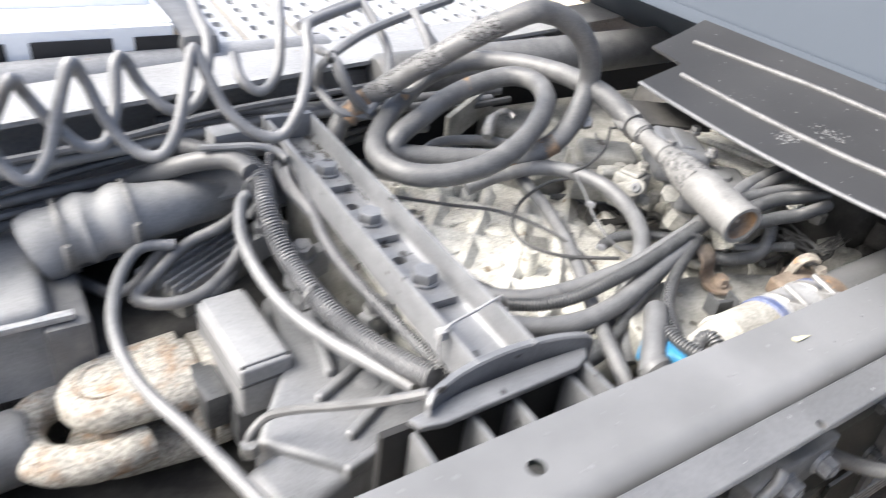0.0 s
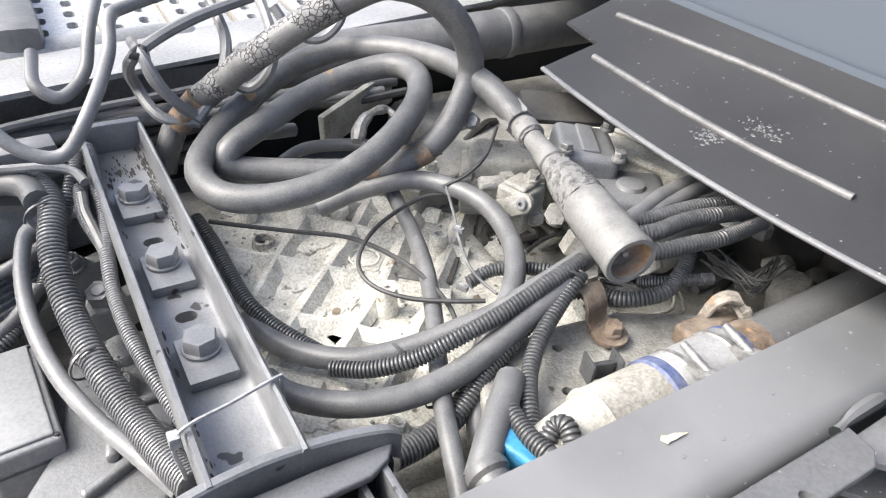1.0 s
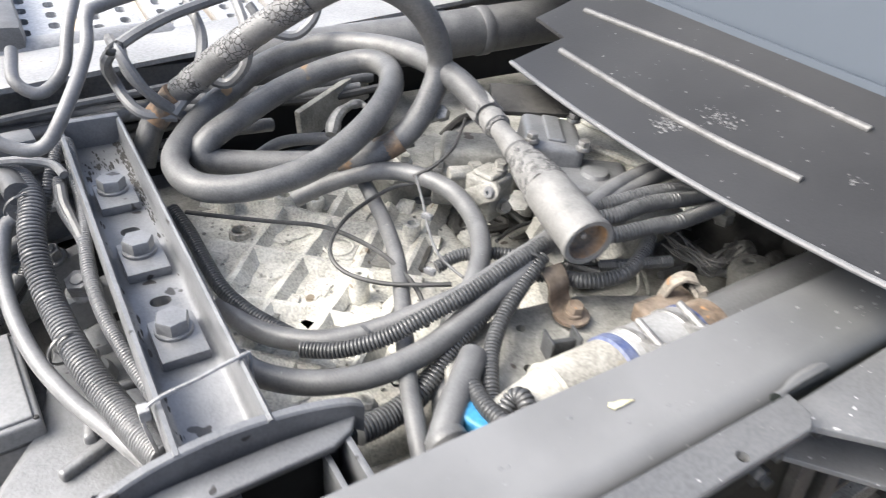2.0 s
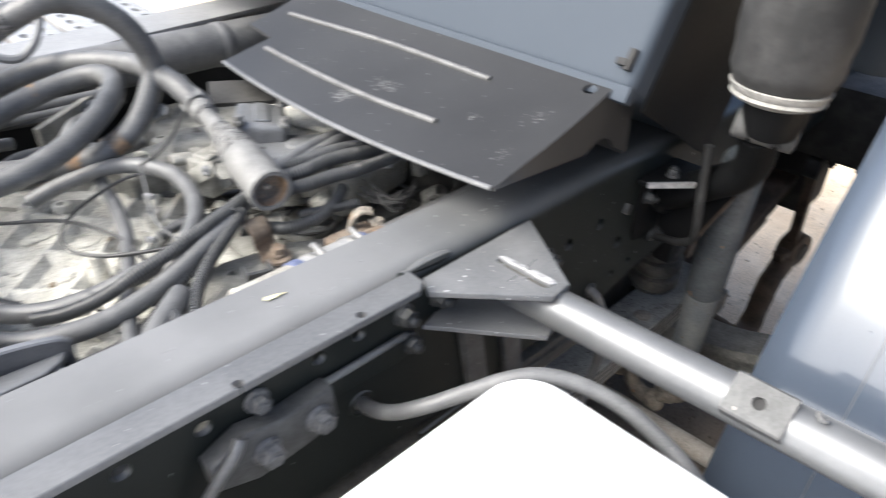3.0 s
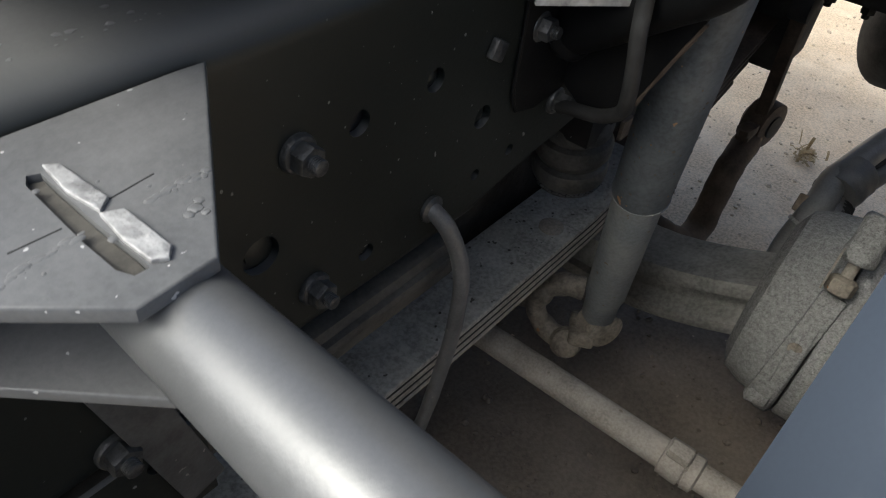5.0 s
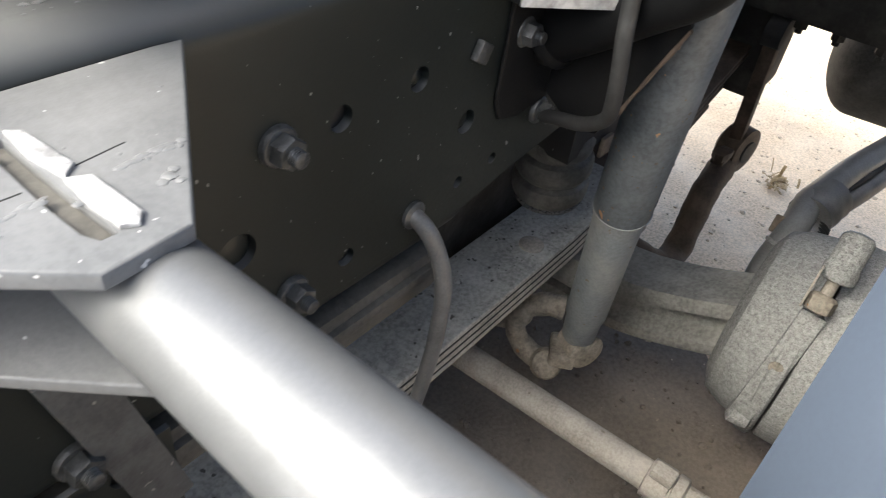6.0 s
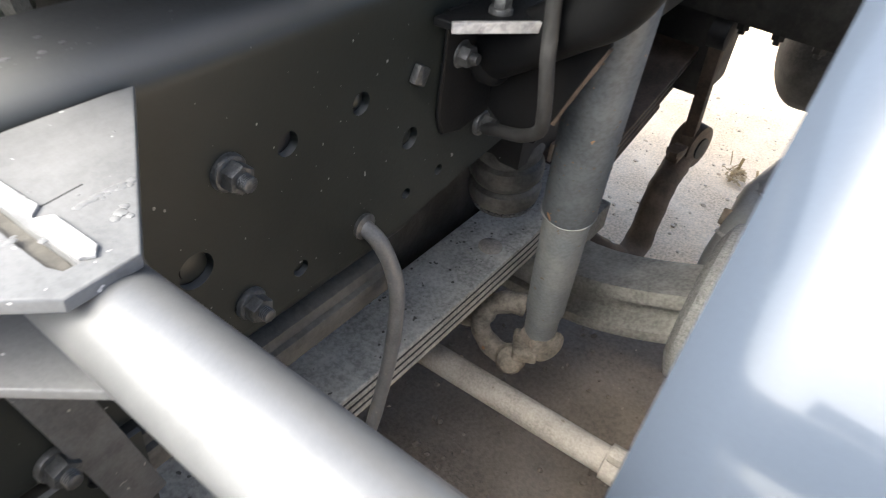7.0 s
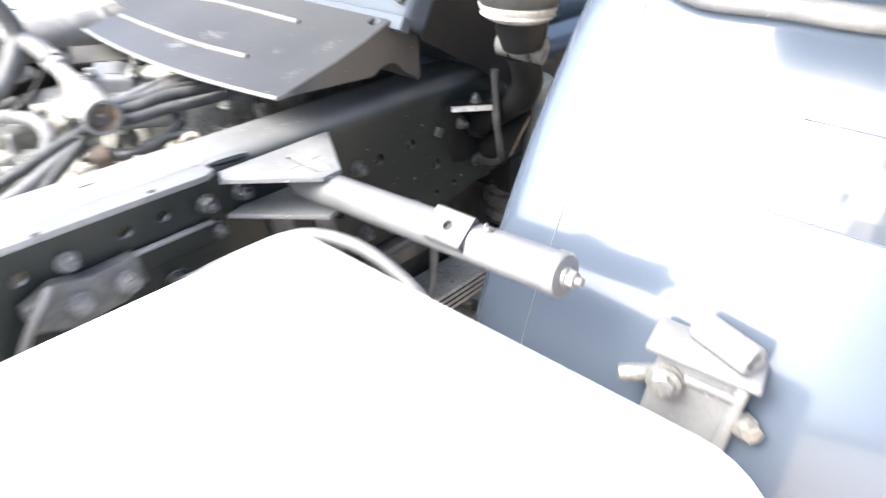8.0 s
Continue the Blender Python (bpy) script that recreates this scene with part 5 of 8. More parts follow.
# ---- gearbox ----
def make_gearbox():
    gb = thing("gearbox", "dirty pale cast aluminium gearbox with raised ribs", "gearbox", (-0.3, 0.45, 0.5))
    m = Matrix.Translation((-0.40, 0.50, 0.80)) @ Matrix.Rotation(radians(-4), 4, "Z")
    part("housing", box(-0.21, 0.20, -0.27, 0.24, -0.32, -0.008, 0.03, m, seg=3), CASTF, gb)
    part("bell_housing", box(0.17, 0.75, -0.30, 0.26, -0.40, -0.015, 0.05, m, seg=3), CASTD, gb)
    rng = random.Random(41)

    def rib(pts, w=0.0056, top=0.807, label=""):
        """A cast rib with sloping flanks along pts."""
        path = smooth_path([(p[0], p[1], 0) for p in pts], 0.012)
        b = bmesh.new()
        rows = []
        for i, p in enumerate(path):
            d = (path[min(i + 1, len(path) - 1)] - path[max(i - 1, 0)]).normalized()
            s = V((-d.y, d.x, 0))
            k = 1 + 0.3 * noise.noise(p * 70)
            h = top + 0.0026 * noise.noise(p * 45)
            rows.append([b.verts.new(p + s * (o * w * k) + V((0, 0, z))) for o, z in ((-3.6, 0.788), (-2.3, 0.7955), (-1.2, h - 0.0045), (-0.5, h), (0.5, h), (1.2, h - 0.0045), (2.3, 0.7955), (3.6, 0.788))])
        for p, q in zip(rows, rows[1:]):
            for j in range(7):
                b.faces.new((p[j], p[j + 1], q[j + 1], q[j]))
            b.faces.new((p[7], p[0], q[0], q[7]))
        b.faces.new(rows[0])
        b.faces.new(rows[-1][::-1])
        part("rib", b, CAST, gb, label)

    rib([(-0.572, 0.414, 0.807), (-0.536, 0.453, 0.807), (-0.441, 0.547, 0.807), (-0.365, 0.622, 0.807), (-0.272, 0.732, 0.807)])
    rib([(-0.538, 0.351, 0.807), (-0.491, 0.395, 0.807), (-0.396, 0.480, 0.807), (-0.325, 0.558, 0.807), (-0.232, 0.659, 0.807)])
    rib([(-0.599, 0.467, 0.807), (-0.538, 0.540, 0.807), (-0.492, 0.597, 0.807), (-0.429, 0.666, 0.807), (-0.348, 0.763, 0.807)])
    rib([(-0.473, 0.319, 0.807), (-0.400, 0.382, 0.807), (-0.330, 0.456, 0.807), (-0.263, 0.523, 0.807), (-0.175, 0.616, 0.807)])
    rib([(-0.576, 0.671, 0.807), (-0.546, 0.644, 0.807), (-0.490, 0.593, 0.807), (-0.441, 0.547, 0.807), (-0.387, 0.489, 0.807), (-0.319, 0.432, 0.807)])
    rib([(-0.585, 0.538, 0.807), (-0.544, 0.503, 0.807), (-0.506, 0.472, 0.807), (-0.457, 0.426, 0.807), (-0.392, 0.362, 0.807)])
    rib([(-0.509, 0.767, 0.807), (-0.420, 0.678, 0.807), (-0.370, 0.621, 0.807), (-0.312, 0.567, 0.807), (-0.248, 0.501, 0.807)])
    rib([(-0.432, 0.789, 0.807), (-0.365, 0.724, 0.807), (-0.313, 0.684, 0.807), (-0.234, 0.603, 0.807)])
    rib([(-0.593, 0.425, 0.807), (-0.549, 0.388, 0.807), (-0.495, 0.330, 0.807)])

    def boss(p, r, h, material=CAST, hole=0.5, label="", name="boss"):
        part(name, lathe([(-0.02, r * 1.12), (h * 0.8, r), (h, r * 0.9), (h, r * hole), (h - 0.012, r * hole * 0.9)], p, (0, 0, 1), 24), material, gb, label)

    boss((-0.405, 0.445, 0.800), 0.0125, 0.034, CAST, 0.25)
    boss((-0.411, 0.686, 0.808), 0.0165, 0.010)
    boss((-0.369, 0.670, 0.800), 0.0135, 0.010)
    boss((-0.495, 0.645, 0.800), 0.0150, 0.004, RUSTPALE, 0.75, "rust-stained bolt recess")
    boss((-0.492, 0.716, 0.800), 0.012, 0.020)
    boss((-0.243, 0.657, 0.805), 0.017, 0.014)
    boss((-0.279, 0.533, 0.800), 0.013, 0.022)
    part("cast_ring", lathe([(0, 0.019), (0.0015, 0.0195), (0.002, 0.0205), (0.0015, 0.0215), (0, 0.022)], (-0.382, 0.558, 0.795), (0, 0, 1), 28, caps=False), CAST, gb)

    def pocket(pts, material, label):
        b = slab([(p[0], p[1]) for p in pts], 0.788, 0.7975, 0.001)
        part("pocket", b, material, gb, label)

    pocket([(-0.362, 0.728, 0.797), (-0.317, 0.694, 0.797), (-0.359, 0.650, 0.797), (-0.391, 0.681, 0.797)], CASTD, "darker grey pocket between ribs")
    pocket([(-0.349, 0.530, 0.797), (-0.317, 0.504, 0.797), (-0.336, 0.477, 0.797), (-0.369, 0.506, 0.797)], CASTD, "darker grey pocket between ribs")
    pocket([(-0.465, 0.415, 0.797), (-0.432, 0.386, 0.797), (-0.456, 0.369, 0.797), (-0.484, 0.398, 0.797)], CASTD, "darker grey pocket between ribs")
    pocket([(-0.285, 0.515, 0.797), (-0.262, 0.501, 0.797), (-0.302, 0.457, 0.797), (-0.318, 0.467, 0.797)], SPRINGDARK, "dark brown pocket between ribs")
    # poured floors of the cells, each at its own level
    for x in (-0.545, -0.49, -0.435, -0.38, -0.325):
        for y in (0.34, 0.41, 0.48, 0.55, 0.62):
            c = V((x + rng.uniform(-0.015, 0.015), y + rng.uniform(-0.015, 0.015), 0.7915 + rng.uniform(-0.0005, 0.0015)))
            n = 22
            w, h_ = rng.uniform(0.018, 0.030), rng.uniform(0.016, 0.028)
            ring = [(c.x + w * math.cos(2 * math.pi * q / n) * rng.uniform(0.7, 1.25), c.y + h_ * math.sin(2 * math.pi * q / n) * rng.uniform(0.7, 1.25)) for q in range(n)]
            part("sediment", slab(ring, 0.787, c.z + 0.0030, 0.002), CASTF, gb, "flat patch of dried sediment")
    pocket([(-0.527, 0.475, 0.797), (-0.505, 0.458, 0.797), (-0.521, 0.444, 0.797), (-0.538, 0.458, 0.797)], CASTD, "grey pocket between ribs")
    b = bmesh.new()
    for k in range(320):
        s = rng.uniform(0.0008, 0.0034)
        c = bmesh.new()
        bmesh.ops.create_icosphere(c, subdivisions=1, radius=s)
        for v in c.verts:
            v.co *= rng.uniform(0.6, 1.3)
            v.co.z *= 0.5
        bmesh.ops.transform(c, matrix=m @ Matrix.Translation((rng.uniform(-0.2, 0.18), rng.uniform(-0.26, 0.22), -0.005)), verts=c.verts)
        join(b, c)
    part("dirt_crust", b, CASTD, gb, "crumbs of dried dirt", kind="stuff")
    return gb


make_gearbox()


# ---- hoses and cables ----
GROUPS = {"corrugated_hose": "conduits round the gearbox", "smooth_hose": "hoses over the gearbox", "thin_wire": "thin wires over the gearbox", "spiral_cable": "trailer cables", "rail_cable": "cables along the far rail", "thin_conduit": "conduits beside the crossmember"}


def line(name, label, category, r, material, ribs, pts, **more):
    """A hose, conduit or wire as a thing of its own."""
    ob = part(name, sweep(pts, r, 14 if r > 0.008 else 8, 0.008, ribs, **more), material, None, label, category=category, group=GROUPS.get(name, ""))
    return ob


line("coiled_hose", "thick worn grey rubber hose lying in two loops", "hose", 0.0178, HOSEW, 0, [(-0.190, 0.503, 0.989), (-0.189, 0.527, 0.995), (-0.198, 0.577, 1.012), (-0.203, 0.673, 1.010), (-0.236, 0.763, 1.000), (-0.291, 0.826, 0.985), (-0.371, 0.834, 0.965), (-0.458, 0.784, 0.945), (-0.529, 0.723, 0.925), (-0.563, 0.666, 0.915), (-0.555, 0.600, 0.915), (-0.512, 0.563, 0.920), (-0.453, 0.548, 0.930), (-0.391, 0.554, 0.945), (-0.324, 0.584, 0.965), (-0.269, 0.629, 0.985), (-0.240, 0.694, 0.990), (-0.256, 0.742, 0.985), (-0.311, 0.761, 0.970), (-0.387, 0.748, 0.955), (-0.457, 0.717, 0.940), (-0.507, 0.697, 0.925), (-0.523, 0.688, 0.905), (-0.483, 0.672, 0.895), (-0.352, 0.598, 0.905), (-0.293, 0.576, 0.930), (-0.245, 0.581, 0.965), (-0.206, 0.604, 1.020), (-0.224, 0.602, 1.075), (-0.259, 0.610, 1.115), (-0.305, 0.623, 1.135), (-0.357, 0.631, 1.130), (-0.457, 0.695, 1.050), (-0.542, 0.800, 0.930), (-0.570, 0.804, 0.885), (-0.584, 0.798, 0.850)])
line("corrugated_hose", "large grey corrugated conduit tied beside the crossmember", "conduit", 0.0165, CONDUITL, 0.0054, [(-0.818, 0.873, 0.870), (-0.769, 0.799, 0.880), (-0.741, 0.767, 0.880), (-0.733, 0.714, 0.875), (-0.742, 0.669, 0.860), (-0.746, 0.627, 0.840), (-0.742, 0.568, 0.815), (-0.728, 0.475, 0.800), (-0.710, 0.393, 0.800), (-0.695, 0.323, 0.815), (-0.683, 0.273, 0.830)])
line("pale_hose", "pale grey smooth hose beside the corrugated conduit", "hose", 0.0095, HOSEL, 0, [(-0.756, 0.700, 0.865), (-0.771, 0.697, 0.850), (-0.784, 0.660, 0.820), (-0.785, 0.596, 0.800), (-0.772, 0.517, 0.785), (-0.748, 0.438, 0.785), (-0.720, 0.368, 0.790), (-0.693, 0.296, 0.800)])
line("thin_conduit", "thin dark corrugated conduit hanging beside the crossmember", "conduit", 0.0085, CONDUITL, 0.0040, [(-0.745, 0.735, 0.800), (-0.728, 0.721, 0.840), (-0.708, 0.746, 0.880), (-0.686, 0.794, 0.900), (-0.674, 0.793, 0.905), (-0.677, 0.730, 0.890), (-0.680, 0.679, 0.870), (-0.689, 0.620, 0.860)])
line("thin_conduit", "thin dark corrugated conduit running under the crossmember flange", "conduit", 0.0088, CONDUITL, 0.0040, [(-0.697, 0.741, 0.880), (-0.701, 0.688, 0.870), (-0.692, 0.634, 0.860), (-0.691, 0.608, 0.860), (-0.696, 0.555, 0.850), (-0.695, 0.488, 0.845), (-0.688, 0.430, 0.840), (-0.679, 0.379, 0.835), (-0.672, 0.345, 0.830), (-0.662, 0.30, 0.822), (-0.650, 0.255, 0.815)])
line("black_cable", "smooth grey cable bent beside the crossmember", "cable", 0.006, HOSE, 0, [(-0.697, 0.708, 0.890), (-0.699, 0.684, 0.880), (-0.696, 0.659, 0.870), (-0.692, 0.618, 0.862)])
line("corrugated_hose", "dark corrugated conduit along the gearbox side", "conduit", 0.0098, CONDUIT, 0.0044, [(-0.580, 0.645, 0.860), (-0.572, 0.602, 0.850), (-0.569, 0.545, 0.840), (-0.565, 0.486, 0.835), (-0.549, 0.437, 0.830), (-0.527, 0.391, 0.830), (-0.509, 0.358, 0.830)])
line("smooth_hose", "smooth grey hose curving over the gearbox", "hose", 0.0128, HOSE, 0, [(-0.568, 0.479, 0.820), (-0.559, 0.427, 0.825), (-0.536, 0.385, 0.830), (-0.499, 0.349, 0.838), (-0.456, 0.329, 0.848), (-0.404, 0.313, 0.865), (-0.350, 0.300, 0.885), (-0.298, 0.294, 0.910), (-0.254, 0.294, 0.925), (-0.226, 0.300, 0.930)])
line("corrugated_hose", "dark corrugated conduit following the curved hose", "conduit", 0.0095, CONDUIT, 0.0044, [(-0.521, 0.348, 0.835), (-0.490, 0.317, 0.848), (-0.451, 0.295, 0.866), (-0.406, 0.284, 0.888), (-0.354, 0.281, 0.905), (-0.297, 0.283, 0.924), (-0.249, 0.289, 0.934)])
line("smooth_hose", "smooth grey hose sagging in front of the gearbox", "hose", 0.0135, HOSE, 0, [(-0.590, 0.354, 0.845), (-0.577, 0.325, 0.845), (-0.547, 0.297, 0.845), (-0.510, 0.274, 0.850), (-0.466, 0.262, 0.855), (-0.416, 0.260, 0.865), (-0.364, 0.268, 0.880), (-0.318, 0.275, 0.900), (-0.274, 0.282, 0.915)])
line("arched_hose", "grey hose arching from the coil down to the gearbox", "hose", 0.0125, HOSE, 0, [(-0.430, 0.600, 0.862), (-0.385, 0.592, 0.880), (-0.339, 0.573, 0.896), (-0.309, 0.551, 0.905), (-0.281, 0.512, 0.910), (-0.264, 0.457, 0.910), (-0.271, 0.396, 0.905), (-0.295, 0.346, 0.900), (-0.329, 0.309, 0.890), (-0.358, 0.291, 0.875), (-0.384, 0.275, 0.850), (-0.409, 0.237, 0.830), (-0.423, 0.207, 0.810)])
line("straight_hose", "grey hose running straight down past the gearbox", "hose", 0.0105, HOSE, 0, [(-0.309, 0.665, 0.870), (-0.327, 0.587, 0.870), (-0.344, 0.498, 0.865), (-0.365, 0.423, 0.860), (-0.395, 0.353, 0.855), (-0.424, 0.294, 0.850), (-0.448, 0.242, 0.845), (-0.466, 0.195, 0.840), (-0.482, 0.150, 0.830)])
line("plug_hose", "grey hose with a bright blue plug end", "hose", 0.015, HOSE, 0, [(-0.388, 0.218, 0.880), (-0.418, 0.191, 0.882), (-0.444, 0.169, 0.880), (-0.465, 0.149, 0.876), (-0.475, 0.140, 0.870)])
line("corrugated_hose", "dark corrugated conduit dropping beside the pale pipe", "conduit", 0.0092, CONDUIT, 0.0044, [(-0.260, 0.278, 0.925), (-0.297, 0.264, 0.905), (-0.336, 0.243, 0.890), (-0.367, 0.216, 0.880), (-0.390, 0.184, 0.875), (-0.404, 0.158, 0.870)])
line("corrugated_hose", "dark corrugated conduit falling behind the hoses", "conduit", 0.009, CONDUIT, 0.0044, [(-0.265, 0.288, 0.915), (-0.308, 0.277, 0.895), (-0.357, 0.261, 0.875), (-0.389, 0.253, 0.860), (-0.427, 0.237, 0.840), (-0.472, 0.226, 0.825), (-0.507, 0.229, 0.820)])
line("corrugated_hose", "thick dark corrugated conduit by the crossmember end", "conduit", 0.014, CONDUIT, 0.0048, [(-0.378, 0.280, 0.830), (-0.408, 0.254, 0.830), (-0.449, 0.233, 0.830), (-0.485, 0.224, 0.830), (-0.519, 0.218, 0.835)])
line("corrugated_hose", "short looped corrugated conduit at the pale pipe", "conduit", 0.0092, CONDUIT, 0.0044, [(-0.415, 0.186, 0.885), (-0.421, 0.148, 0.890), (-0.421, 0.121, 0.895), (-0.415, 0.115, 0.890)])
line("corrugated_hose", "short corrugated conduit hooked over the pale pipe", "conduit", 0.0092, CONDUIT, 0.0044, [(-0.413, 0.134, 0.890), (-0.399, 0.139, 0.900), (-0.394, 0.131, 0.905), (-0.398, 0.117, 0.900), (-0.404, 0.110, 0.890)])
line("thin_wire", "thin black wire loosely curved over the gearbox", "wire", 0.003, WIRE, 0, [(-0.566, 0.632, 0.860), (-0.530, 0.608, 0.858), (-0.475, 0.574, 0.855), (-0.419, 0.525, 0.860), (-0.389, 0.458, 0.865), (-0.376, 0.398, 0.865), (-0.375, 0.348, 0.860), (-0.389, 0.306, 0.850)])
line("thin_wire", "thin black wire looped over the gearbox", "wire", 0.0028, WIRE, 0, [(-0.286, 0.516, 0.900), (-0.320, 0.530, 0.890), (-0.376, 0.516, 0.880), (-0.417, 0.488, 0.875), (-0.440, 0.455, 0.870), (-0.438, 0.421, 0.865), (-0.413, 0.385, 0.865), (-0.379, 0.356, 0.870), (-0.342, 0.332, 0.875)])
line("thin_wire", "thin grey wire with a small connector", "wire", 0.0019, HOSE, 0, [(-0.297, 0.500, 0.920), (-0.313, 0.453, 0.910), (-0.325, 0.421, 0.900), (-0.336, 0.379, 0.890), (-0.330, 0.356, 0.880), (-0.327, 0.332, 0.880)])
line("thin_wire", "thin stiff wire rising to the hose coil", "wire", 0.0024, WIRE, 0, [(-0.202, 0.535, 0.970), (-0.237, 0.505, 0.950), (-0.268, 0.501, 0.930), (-0.296, 0.509, 0.915)])
line("corrugated_hose", "corrugated conduit leaving from under the shield", "conduit", 0.0095, CONDUIT, 0.0044, [(-0.197, 0.303, 0.955), (-0.157, 0.292, 0.960), (-0.112, 0.284, 0.965), (-0.072, 0.278, 0.965), (-0.007, 0.269, 0.955)])
line("corrugated_hose", "corrugated conduit leaving from under the shield", "conduit", 0.0105, CONDUIT, 0.0044, [(-0.201, 0.288, 0.950), (-0.165, 0.274, 0.955), (-0.120, 0.271, 0.960), (-0.076, 0.264, 0.960), (0.004, 0.259, 0.950)])
line("corrugated_hose", "corrugated conduit leaving from under the shield", "conduit", 0.01, CONDUIT, 0.0044, [(-0.206, 0.270, 0.940), (-0.172, 0.253, 0.945), (-0.132, 0.243, 0.950), (-0.093, 0.237, 0.950), (-0.013, 0.244, 0.945)])
line("smooth_hose", "smooth grey hose passing under the shield", "hose", 0.01, HOSE, 0, [(-0.219, 0.296, 0.950), (-0.173, 0.302, 0.960), (-0.117, 0.316, 0.965), (-0.048, 0.326, 0.965), (0.045, 0.340, 0.955)])
line("smooth_hose", "smooth grey hose passing under the shield", "hose", 0.0095, HOSE, 0, [(-0.175, 0.299, 0.955), (-0.118, 0.304, 0.960), (-0.056, 0.310, 0.965), (0.014, 0.315, 0.960)])
line("corrugated_hose", "corrugated conduit curling below the big pipe", "conduit", 0.0095, CONDUIT, 0.0044, [(-0.099, 0.267, 0.910), (-0.125, 0.250, 0.905), (-0.165, 0.235, 0.900), (-0.193, 0.241, 0.895), (-0.213, 0.255, 0.890), (-0.225, 0.278, 0.885), (-0.253, 0.303, 0.880)])
line("corrugated_hose", "corrugated conduit with a metal ferrule", "conduit", 0.0085, CONDUIT, 0.0044, [(-0.338, 0.373, 0.870), (-0.308, 0.371, 0.880), (-0.274, 0.352, 0.885), (-0.248, 0.327, 0.890)])
line("corrugated_hose", "thin corrugated conduit below the big pipe", "conduit", 0.0075, CONDUIT, 0.0032, [(-0.173, 0.269, 0.890), (-0.154, 0.247, 0.900), (-0.120, 0.229, 0.905), (-0.106, 0.224, 0.905)])
line("smooth_hose", "smooth grey hose inside the coil", "hose", 0.0095, HOSE, 0, [(-0.428, 0.742, 0.860), (-0.389, 0.750, 0.870), (-0.342, 0.734, 0.875), (-0.301, 0.702, 0.880), (-0.277, 0.640, 0.890), (-0.230, 0.625, 0.900)])
line("smooth_hose", "smooth dusty hose behind the coil", "hose", 0.011, HOSE, 0, [(-0.497, 0.789, 0.860), (-0.453, 0.818, 0.870), (-0.412, 0.808, 0.875), (-0.382, 0.815, 0.870)])
line("spiral_feed_hose", "thick cable bundle sheath on the far side", "hose", 0.011, HOSE, 0, [(-0.827, 0.965, 0.870), (-0.771, 0.966, 0.870), (-0.697, 0.958, 0.875), (-0.622, 0.937, 0.880), (-0.526, 0.918, 0.885), (-0.434, 0.899, 0.890), (-0.315, 0.885, 0.895), (-0.174, 0.873, 0.900)])
line("spiral_feed_hose", "thick cable on the far side below the rail", "hose", 0.0085, HOSE, 0, [(-0.830, 0.959, 0.860), (-0.774, 0.949, 0.865), (-0.686, 0.933, 0.870), (-0.586, 0.916, 0.875), (-0.464, 0.893, 0.880), (-0.320, 0.873, 0.885), (-0.204, 0.858, 0.890)])
line("spiral_feed_hose", "dark cable on the far side below the rail", "hose", 0.0075, WIRE, 0, [(-0.834, 0.945, 0.850), (-0.777, 0.935, 0.855), (-0.733, 0.937, 0.860), (-0.682, 0.925, 0.862)])
line("black_cable", "black cable across the far side", "cable", 0.007, WIRE, 0, [(-0.544, 0.927, 0.860), (-0.461, 0.906, 0.865), (-0.375, 0.884, 0.875), (-0.267, 0.856, 0.880), (-0.167, 0.844, 0.890)])
line("pale_cable", "pale thin cable running over the conduit", "cable", 0.006, HOSEL, 0, [(-0.801, 0.793, 0.900), (-0.765, 0.775, 0.905), (-0.728, 0.756, 0.910), (-0.699, 0.741, 0.905), (-0.690, 0.717, 0.900)])
line("corner_hose", "grey hose bending round the white tank", "hose", 0.0092, HOSE, 0, [(-0.288, 0.030, 0.798), (-0.293, -0.012, 0.800), (-0.295, -0.060, 0.826), (-0.277, -0.098, 0.853), (-0.244, -0.126, 0.871), (-0.211, -0.152, 0.886), (-0.186, -0.178, 0.893), (-0.166, -0.213, 0.891), (-0.151, -0.254, 0.881), (-0.144, -0.293, 0.865), (-0.141, -0.333, 0.845), (-0.139, -0.365, 0.815)])
line("looped_hose", "thin grey hose looping over the propeller joint", "hose", 0.0088, HOSEL, 0, [(-0.865, 0.726, 0.780), (-0.911, 0.735, 0.780), (-0.947, 0.695, 0.775), (-0.974, 0.623, 0.770), (-0.982, 0.564, 0.760), (-0.975, 0.504, 0.750), (-0.958, 0.454, 0.740), (-0.938, 0.400, 0.740), (-0.919, 0.332, 0.745), (-0.902, 0.269, 0.750), (-0.887, 0.226, 0.750)])
line("black_cable", "thin cable reaching the crossmember lip", "cable", 0.0058, HOSE, 0, [(-0.883, 0.351, 0.720), (-0.878, 0.358, 0.740), (-0.856, 0.361, 0.760), (-0.833, 0.332, 0.790), (-0.801, 0.282, 0.830), (-0.773, 0.235, 0.870), (-0.743, 0.201, 0.900)])
line("looped_hose", "smooth dark hose looped behind the module box", "hose", 0.0095, HOSE, 0, [(-0.757, 0.749, 0.800), (-0.794, 0.734, 0.790), (-0.846, 0.735, 0.770), (-0.908, 0.694, 0.750), (-0.938, 0.662, 0.745), (-0.906, 0.635, 0.745), (-0.860, 0.630, 0.750), (-0.811, 0.656, 0.760), (-0.772, 0.691, 0.780)])
line("black_cable", "dark hose from the intake pipe", "hose", 0.0095, HOSE, 0, [(-1.023, 0.837, 0.700), (-0.991, 0.785, 0.700), (-0.959, 0.734, 0.710), (-0.927, 0.730, 0.720), (-0.895, 0.751, 0.740), (-0.867, 0.759, 0.760)])
